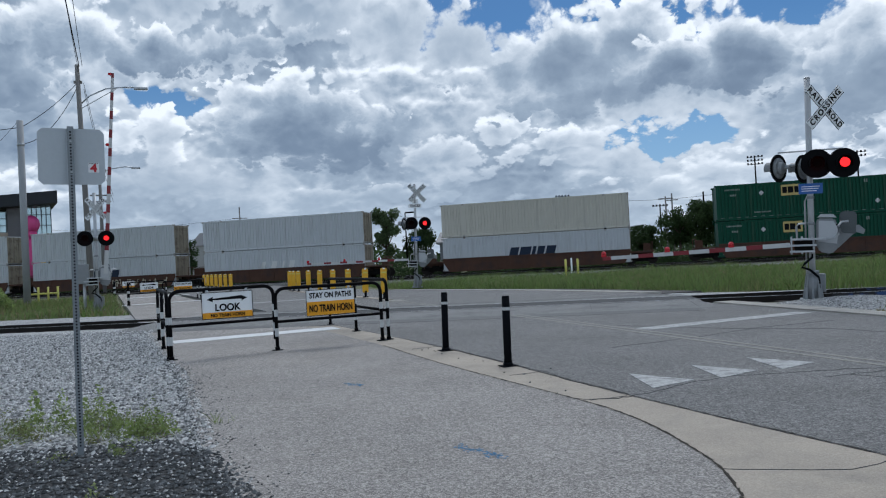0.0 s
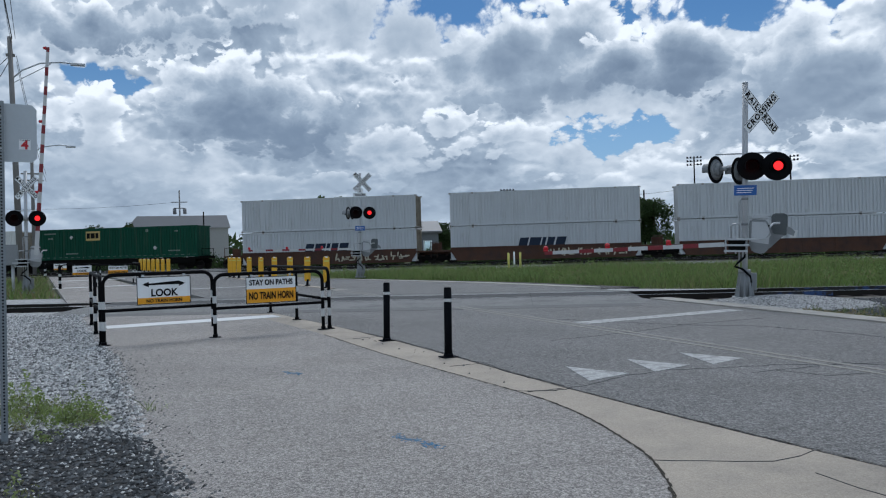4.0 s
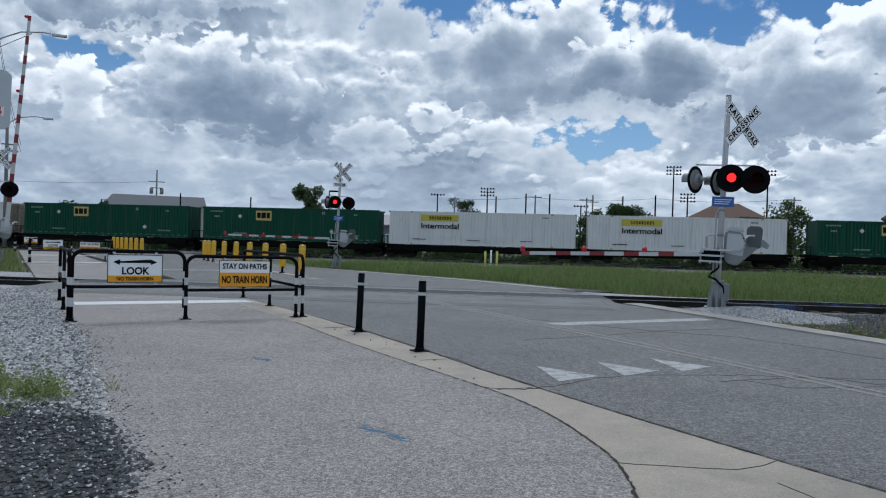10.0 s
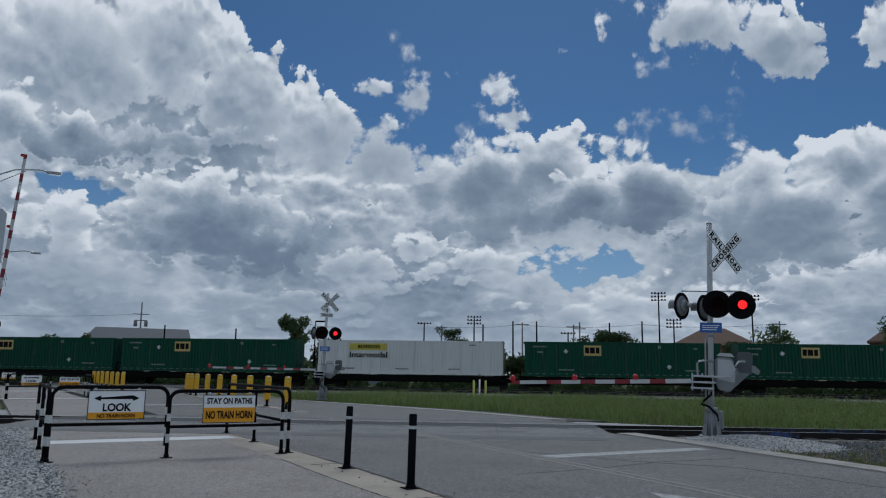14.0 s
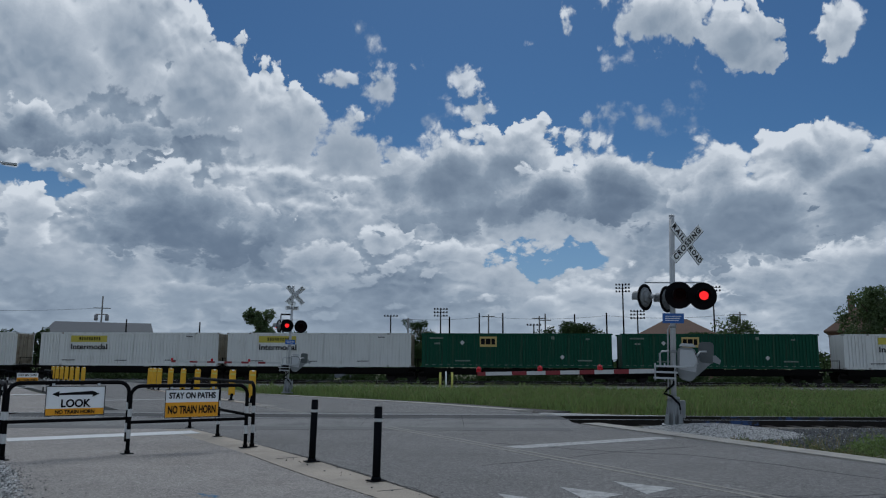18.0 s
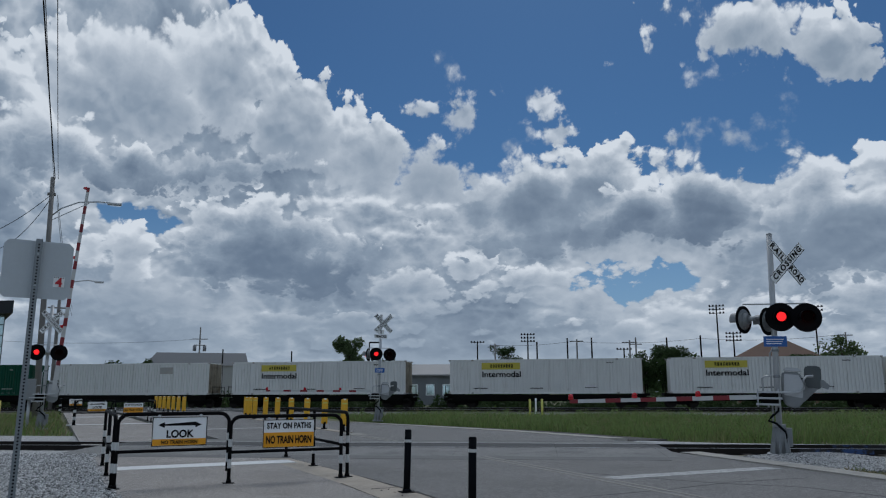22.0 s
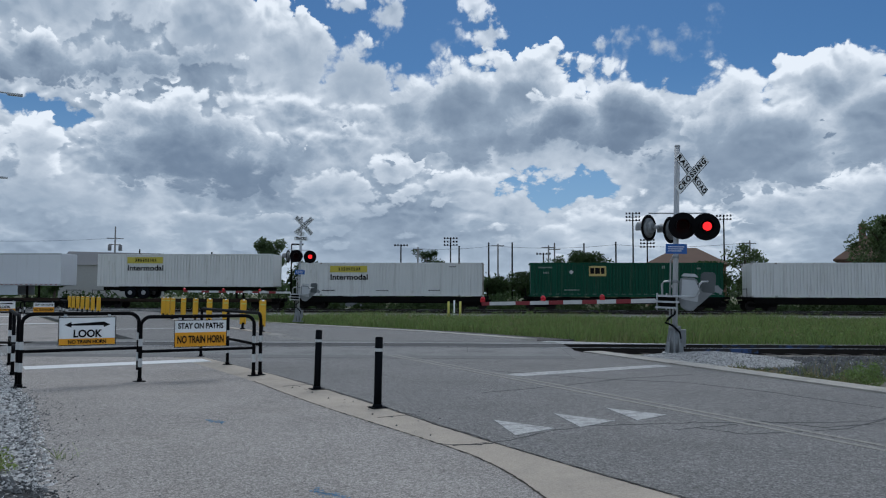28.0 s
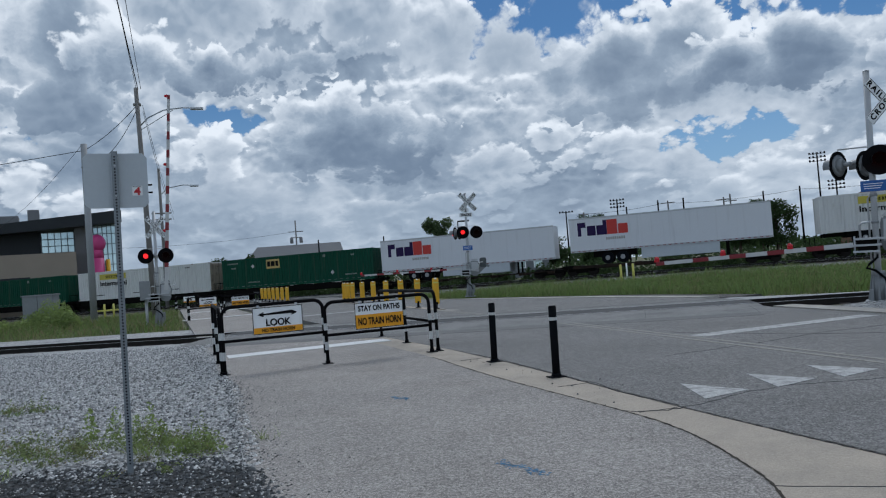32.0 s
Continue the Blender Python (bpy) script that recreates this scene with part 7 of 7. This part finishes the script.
grit_y = np.random.default_rng(28).uniform(3.0, 12.0, 1800)
grit_x = path_edge(grit_y) + np.random.default_rng(29).exponential(0.16, 1800) - 0.1
stones("edge_grit", np.column_stack([grit_x, grit_y]), np.random.default_rng(30).uniform(0.004, 0.014, 1800), STONE_DARK, "dark grit spilled over the path edge", 0.002)
s3 = scatter([(-0.7, 12.0), (-0.2, 12.2), (1.3, 8.9), (1.5, 8.0), (1.0, 7.6), (0.2, 9.8)], 34, 14)
stones("kerb_grit", s3, np.random.default_rng(5).uniform(0.006, 0.02, len(s3)), STONE_DARK, "grit scattered on the kerb strip", 0.0)
s4 = scatter([(7.35, 16.0), (8.2, 14.3), (9.6, 14.5), (10.8, 15.9), (10.9, 17.3), (9.0, 18.8), (7.2, 18.2)], 5200, 15)
stones("mound_stones", s4, np.random.default_rng(9).uniform(0.008, 0.026, len(s4)), STONE, "pale stones round the signal", np.array([[mound_height(x, y) + 0.004] for x, y in s4]))

bm = B()
slab(bm, [(9.0, 15.6), (10.3, 17.2), (13.5, 17.1), (17, 16.3), (14.5, 14.9), (11.8, 13.4), (9.9, 12.6), (8.45, 12.6), (8.0, 14.0)], -0.2, -0.045)
solo("dark_ballast_patch", bm, DARK_GRIT, "dark loose ballast beside the signal mound", "gravel", "structure")
s6 = scatter([(9.0, 15.6), (10.3, 17.2), (13.5, 17.1), (17, 16.3), (14.5, 14.9), (11.8, 13.4), (9.9, 12.6), (8.45, 12.6), (8.0, 14.0)], 7000, 66)
stones("ballast_stones", s6, np.random.default_rng(67).uniform(0.015, 0.04, len(s6)), STONE_DARK, "dark ballast stones beside the signal", -0.045)
stones("ballast_pale_stones", s6[::4] + 0.02, np.random.default_rng(68).uniform(0.012, 0.03, len(s6[::4])), STONE, "pale stones in the dark ballast", -0.045)
s5 = scatter([(11.0, 16.2), (10.0, 14.4), (9.4, 11.0), (10.0, 8.6), (16, 8.6), (30, 7.5), (30, 13.8), (11.2, 16.6)], 9000, 25)
stones("verge_stones", s5[::2], np.random.default_rng(19).uniform(0.012, 0.034, len(s5[::2])), STONE_DARK, "dark loose stones on the verge", -0.06)
stones("verge_pale_stones", s5[1::4], np.random.default_rng(20).uniform(0.01, 0.03, len(s5[1::4])), STONE, "pale loose stones on the verge", -0.06)


# ---- background buildings and masts ----
def hip_house(name, x, y, w, d, eave, top, rz, wall, label, chimney=False, gable=False, cover=None):
    t = thing(name, pose(x, y, -0.14, 0, 0, rz), label, "house", "houses behind the railway")
    bm = B()
    box(bm, -w / 2, -d / 2, 0, w / 2, d / 2, eave)
    part("wall", bm, wall, t)
    o, rl = 0.5, (w * 0.5 if gable else w * 0.14)
    bm = B()
    e = [bm.verts.new(p) for p in ((-w / 2 - o, -d / 2 - o, eave - 0.1), (w / 2 + o, -d / 2 - o, eave - 0.1), (w / 2 + o, d / 2 + o, eave - 0.1), (-w / 2 - o, d / 2 + o, eave - 0.1))]
    e2 = [bm.verts.new(v.co + Vector((0, 0, 0.2))) for v in e]
    r0, r1 = bm.verts.new((-rl, 0, top)), bm.verts.new((rl, 0, top))
    for i in range(4):
        bm.faces.new((e[i], e[(i + 1) % 4], e2[(i + 1) % 4], e2[i]))
    bm.faces.new(e[::-1])
    bm.faces.new((e2[0], e2[1], r1, r0)), bm.faces.new((e2[1], e2[2], r1)), bm.faces.new((e2[2], e2[3], r0, r1)), bm.faces.new((e2[3], e2[0], r0))
    ro = part("roof", bm, cover or ROOF_BROWN, t)
    if chimney:
        bm = B()
        box(bm, -w * 0.3, 0.2, eave, -w * 0.3 + 0.8, 1.0, top + 0.9)
        part("chimney", bm, BRICK, ro)
    for k in (-0.3, 0.0, 0.3):
        for z in ((1.2,) if eave < 4.5 else (1.2, 4.0)):
            bm = B()
            box(bm, k * w - 0.55, -d / 2 - 0.06, z, k * w + 0.55, -d / 2 + 0.02, z + 1.4)
            wi = part("window", bm, SIGN_WHITE, t)
            part("pane", box(B(), k * w - 0.46, -d / 2 - 0.075, z + 0.09, k * w + 0.46, -d / 2 - 0.061, z + 1.31), GLASS_BLUE, wi)
    return t


hip_house("house", 51.7, 109.5, 11, 9, 6.0, 8.75, -25, BRICK, "brick house with a brown hipped roof")
hip_house("house", 68.0, 87.0, 11, 9, 6.0, 9.9, -38, BRICK, "brick house with a steep brown hipped roof", True)
hip_house("house", 76.0, 90.0, 9, 8, 5.4, 7.4, -42, SIDING, "pale house with a low brown roof", True, True)
hip_house("house", 85.0, 92.0, 10, 8, 5.6, 7.6, -42, SIDING, "pale sided house with a brown gabled roof", False, True)
hip_house("house", 97.0, 74.0, 12, 9, 6.0, 9.8, -52, BRICK, "brick house with a brown roof beside trees")
hip_house("house", 1.5, 101.0, 7, 6, 3.7, 5.2, -2, SIDING_GREY, "small grey shed with a metal roof behind the railway", False, True, ROOF_GREY)

gb = thing("warehouse", pose(-41.8, 146.5, -0.14, 0, 0, 16), "long low building with a dark grey metal roof", "warehouse")
part("wall", box(B(), -8.6, -6, 0, 8.6, 6, 6.6), SIDING, gb)
bm = B()
lo = [bm.verts.new(p) for p in ((-9.0, -6.4, 6.5), (9.0, -6.4, 6.5), (9.0, 6.4, 6.5), (-9.0, 6.4, 6.5))]
hi = [bm.verts.new(p) for p in ((-7.2, -4, 8.9), (8.5, -4, 8.9), (8.5, 4, 8.9), (-7.2, 4, 8.9))]
for i in range(4):
    bm.faces.new((lo[i], lo[(i + 1) % 4], hi[(i + 1) % 4], hi[i]))
bm.faces.new(hi), bm.faces.new(lo[::-1])
part("roof", bm, ROOF_GREY, gb)

# the glass-fronted building with its wide dark roof
mu = thing("glass_building", pose(-49.6, 92.2, -0.14, 0, 0, 32), "modern building with dark roof, tan walls and glass", "building")
part("tan_wall", box(B(), -34, -1.6, 0.0, -4.5, 12, 7.5), BRICK_TAN, mu, "tan masonry base")
# a dark strip laid on the wall stands in for a shaded recess
part("recess", box(B(), -34, -1.68, 4.3, -9.6, -1.58, 4.75), DARK_CLAD, mu)
part("upper_storey", box(B(), -34, 0.6, 7.5, -8.3, 12, 10.3), DARK_CLAD, mu, "charcoal upper storey")
part("core_wall", box(B(), -4.5, 0.5, 0.0, -2.4, 10, 10.6), ROOF_GREY, mu)
bm = B()
pts = [(-34, 8.4, 9.1), (0.8, 10.9, 12.4)]
vs = []
for x, z0, z1 in pts:
    vs.append([bm.verts.new(p) for p in ((x, -2.4, z0), (x, 13, z0), (x, 13, z1), (x, -2.4, z1))])
for i in range(4):
    bm.faces.new((vs[0][i], vs[0][(i + 1) % 4], vs[1][(i + 1) % 4], vs[1][i]))
bm.faces.new(vs[0][::-1]), bm.faces.new(vs[1])
bmesh.ops.recalc_face_normals(bm, faces=bm.faces[:])
part("roof", bm, DARK_CLAD, mu, "wide charcoal roof slab")
for x0, x1, z0, z1, ny in ((-8.2, -4.6, 7.6, 10.1, 3), (-2.4, 0.2, 0.6, 11.0, 8)):
    nx = 5
    for i in range(nx):
        for j in range(ny):
            a, b = x0 + (x1 - x0) * i / nx, x0 + (x1 - x0) * (i + 1) / nx
            c, d = z0 + (z1 - z0) * j / ny, z0 + (z1 - z0) * (j + 1) / ny
            part("pane", box(B(), a + 0.05, 0.3, c + 0.05, b - 0.05, 0.36, d - 0.05), GLASS_BLUE, mu)
    bm = B()
    for i in range(nx + 1):
        box(bm, x0 + (x1 - x0) * i / nx - 0.05, 0.22, z0, x0 + (x1 - x0) * i / nx + 0.05, 0.42, z1)
    for j in range(ny + 1):
        box(bm, x0, 0.23, z0 + (z1 - z0) * j / ny - 0.05, x1, 0.41, z0 + (z1 - z0) * j / ny + 0.05)
    part("window_frame", bm, MULLION, mu)
for x0, x1, h in ((-15.5, -10.6, 2.2), (-9.6, -8.3, 2.9)):
    part("roof_plant", box(B(), x0, 3, 10.2, x1, 6, 10.4 + h, 0.1), ROOF_GREY, mu)
pf = B()
tube(pf, (0, 0, 0), (0, 0, 6.6), 0.85, 0.8, n=20)
tube(pf, (0, 0, 6.6), (0.05, 0, 7.9), 0.8, 0.6, n=20)
bmesh.ops.create_uvsphere(pf, u_segments=18, v_segments=12, radius=0.95, matrix=pose(0.14, 0, 8.45) @ Matrix.Diagonal((1, 1, 1.15, 1)))
for f in pf.faces:
    f.smooth = True
solo("sculpture", pf, PINK, "tall plain pink rounded sculpture", "sculpture", "", pose(-50.9, 90.2, -0.14))
pf = B()
tube(pf, (0, 0, 0), (0, 0, 6.4), 0.3, 0.25, n=12)
solo("sculpture", pf, YELLOW_POST, "slender plain yellow sculpture beside the pink one", "sculpture", "", pose(-49.9, 90.9, -0.14))


def flood(x, y, h, rz, rows=3):
    t = thing("floodlight_mast", pose(x, y, -0.14, 0, 0, rz), "tall dark floodlight mast", "floodlight", "floodlight masts")
    part("pole", tube(B(), (0, 0, 0), (0, 0, h), 0.2, 0.13, n=8), CAR_DARK, t)
    for j in range(rows):
        part("bar", box(B(), -1.5, -0.06, h - 0.2 - j * 0.75, 1.5, 0.06, h - 0.1 - j * 0.75), CAR_DARK, t)
        for i in range(5):
            part("lamp", box(B(), -1.5 + i * 0.68, -0.25, h - 0.28 - j * 0.75, -1.18 + i * 0.68, 0.02, h + 0.12 - j * 0.75), BLACK_PLASTIC, t)
    return t


flood(62.5, 158, 19.4, -20)
flood(79.4, 150.3, 18.4, -25, 2)
flood(65.3, 157, 13.6, -20)
flood(23.9, 168, 14.2, -8)
flood(12.9, 169.5, 12.6, -5, 1)
flood(42.5, 158, 10.4, -12, 1)


def thin_pole(x, y, h, arms=()):
    t = thing("utility_pole", pose(x, y, -0.14, 0, 0, -15), "dark wooden utility pole behind the railway", "utility pole", "far utility poles")
    part("pole", tube(B(), (0, 0, 0), (0, 0, h), 0.15, 0.11, n=8), POLE_WOOD if arms else CAR_DARK, t)
    for z, w in arms:
        part("crossarm", box(B(), -w, -0.06, z, w, 0.06, z + 0.13), POLE_WOOD, t)
    return t


for x, y, h, arms in ((22.9, 117.8, 9.8, ()), (24.3, 117.4, 9.6, ((9.2, 1.0),)), (26.5, 117, 9.8, ()), (32.0, 115.6, 9.3, ((8.9, 1.1),)), (32.9, 115.4, 9.7, ((8.6, 0.9),)), (37.2, 114, 9.6, ()), (41.8, 112.5, 9.8, ()), (11.8, 119, 9.0, ((8.6, 0.8),)), (50.5, 109, 8.9, ()), (59, 104, 9.6, ((9.1, 0.9),)), (18.2, 118, 9.2, ()), (-20, 121, 8.0, ()), (-33, 130, 8.8, ())):
    thin_pole(x, y, h, arms)
py = thing("utility_pole", pose(-43.7, 153.9, -0.14, 0, 0, 14), "tall wooden pole with crossarms and transformers", "utility pole", "far utility poles")
part("pole", tube(B(), (0, 0, 0), (0, 0, 14.5), 0.2, 0.13, n=8), POLE_WOOD, py)
for z, w in ((12.1, 1.5), (10.9, 1.1)):
    part("crossarm", box(B(), -w, -0.08, z, w, 0.08, z + 0.16), POLE_WOOD, py)
for x in (-0.95, 0.95):
    part("transformer", tube(B(), (x, 0, 9.8), (x, 0, 10.9), 0.34, n=12), ROOF_GREY, py)
for p0, p1, drop in (((22.9, 117.8, 9.2), (41.8, 112.5, 9.2), 0.5), ((41.8, 112.5, 9.2), (59, 104, 9.2), 0.5), ((11.8, 119, 8.6), (24.3, 117.4, 9.2), 0.3), ((-43.7, 153.9, 12.1), (-90, 140, 12), 1.2)):
    tagged(solo("overhead_wire", pipe(B(), sag(p0, p1, drop), 0.022, 4), WIRE, "thin dark wire between far poles", "wire"), group="far wires")
sl = thing("street_lamp", pose(-6.5, 100, -0.14, 0, 0, 0), "small dark street lamp behind the railway", "street lamp")
part("pole", tube(B(), (0, 0, 0), (0, 0, 8.0), 0.1, 0.07, n=8), CAR_DARK, sl)
part("lamp_head", box(B(), 0.0, -0.15, 7.9, 1.5, 0.15, 8.1, 0.03), CAR_DARK, sl)


# ---- what moves ----
def flash_rows(side, start, period, last):
    """The lens shows its lit face for half of each period; side 1 begins at start, side 0 half a period later."""
    rows = [(0.0, 0 if side else 180)]
    for n in range(-11, 60):
        at = start + n * period / 2
        off = at - round(at)
        if abs(off) < 0.07:
            at = round(at) + (0.07 if off >= 0 else -0.07)
        lit = (side == 1) == (n % 2 == 0)
        if 0.06 < at < last and (rows[-1][1] % 360 == 0) != lit:
            a = rows[-1][1]
            rows += [(at - 0.05 + j / 30, a + 60 * j) for j in range(4)]
    rows.append((32.0, rows[-1][1]))
    return [(t, pose(0, -0.155, 0, 0, 0, a)) for t, a in rows]


def motions():
    for ob, q, z in MOVING:
        walk(ob, [(float(t), train_pose(q, float(t), z)) for t in range(0, 33)])
    for lens, side, owner in FLASHERS:
        # each signal keeps its own time
        x = owner.location.x
        start, period = (6.05, 1.0805) if x > 0 else ((6.125, 1.089) if x > -10 else (6.12, 1.08))
        walk(lens, flash_rows(side, start, period, 31.95))


motions()
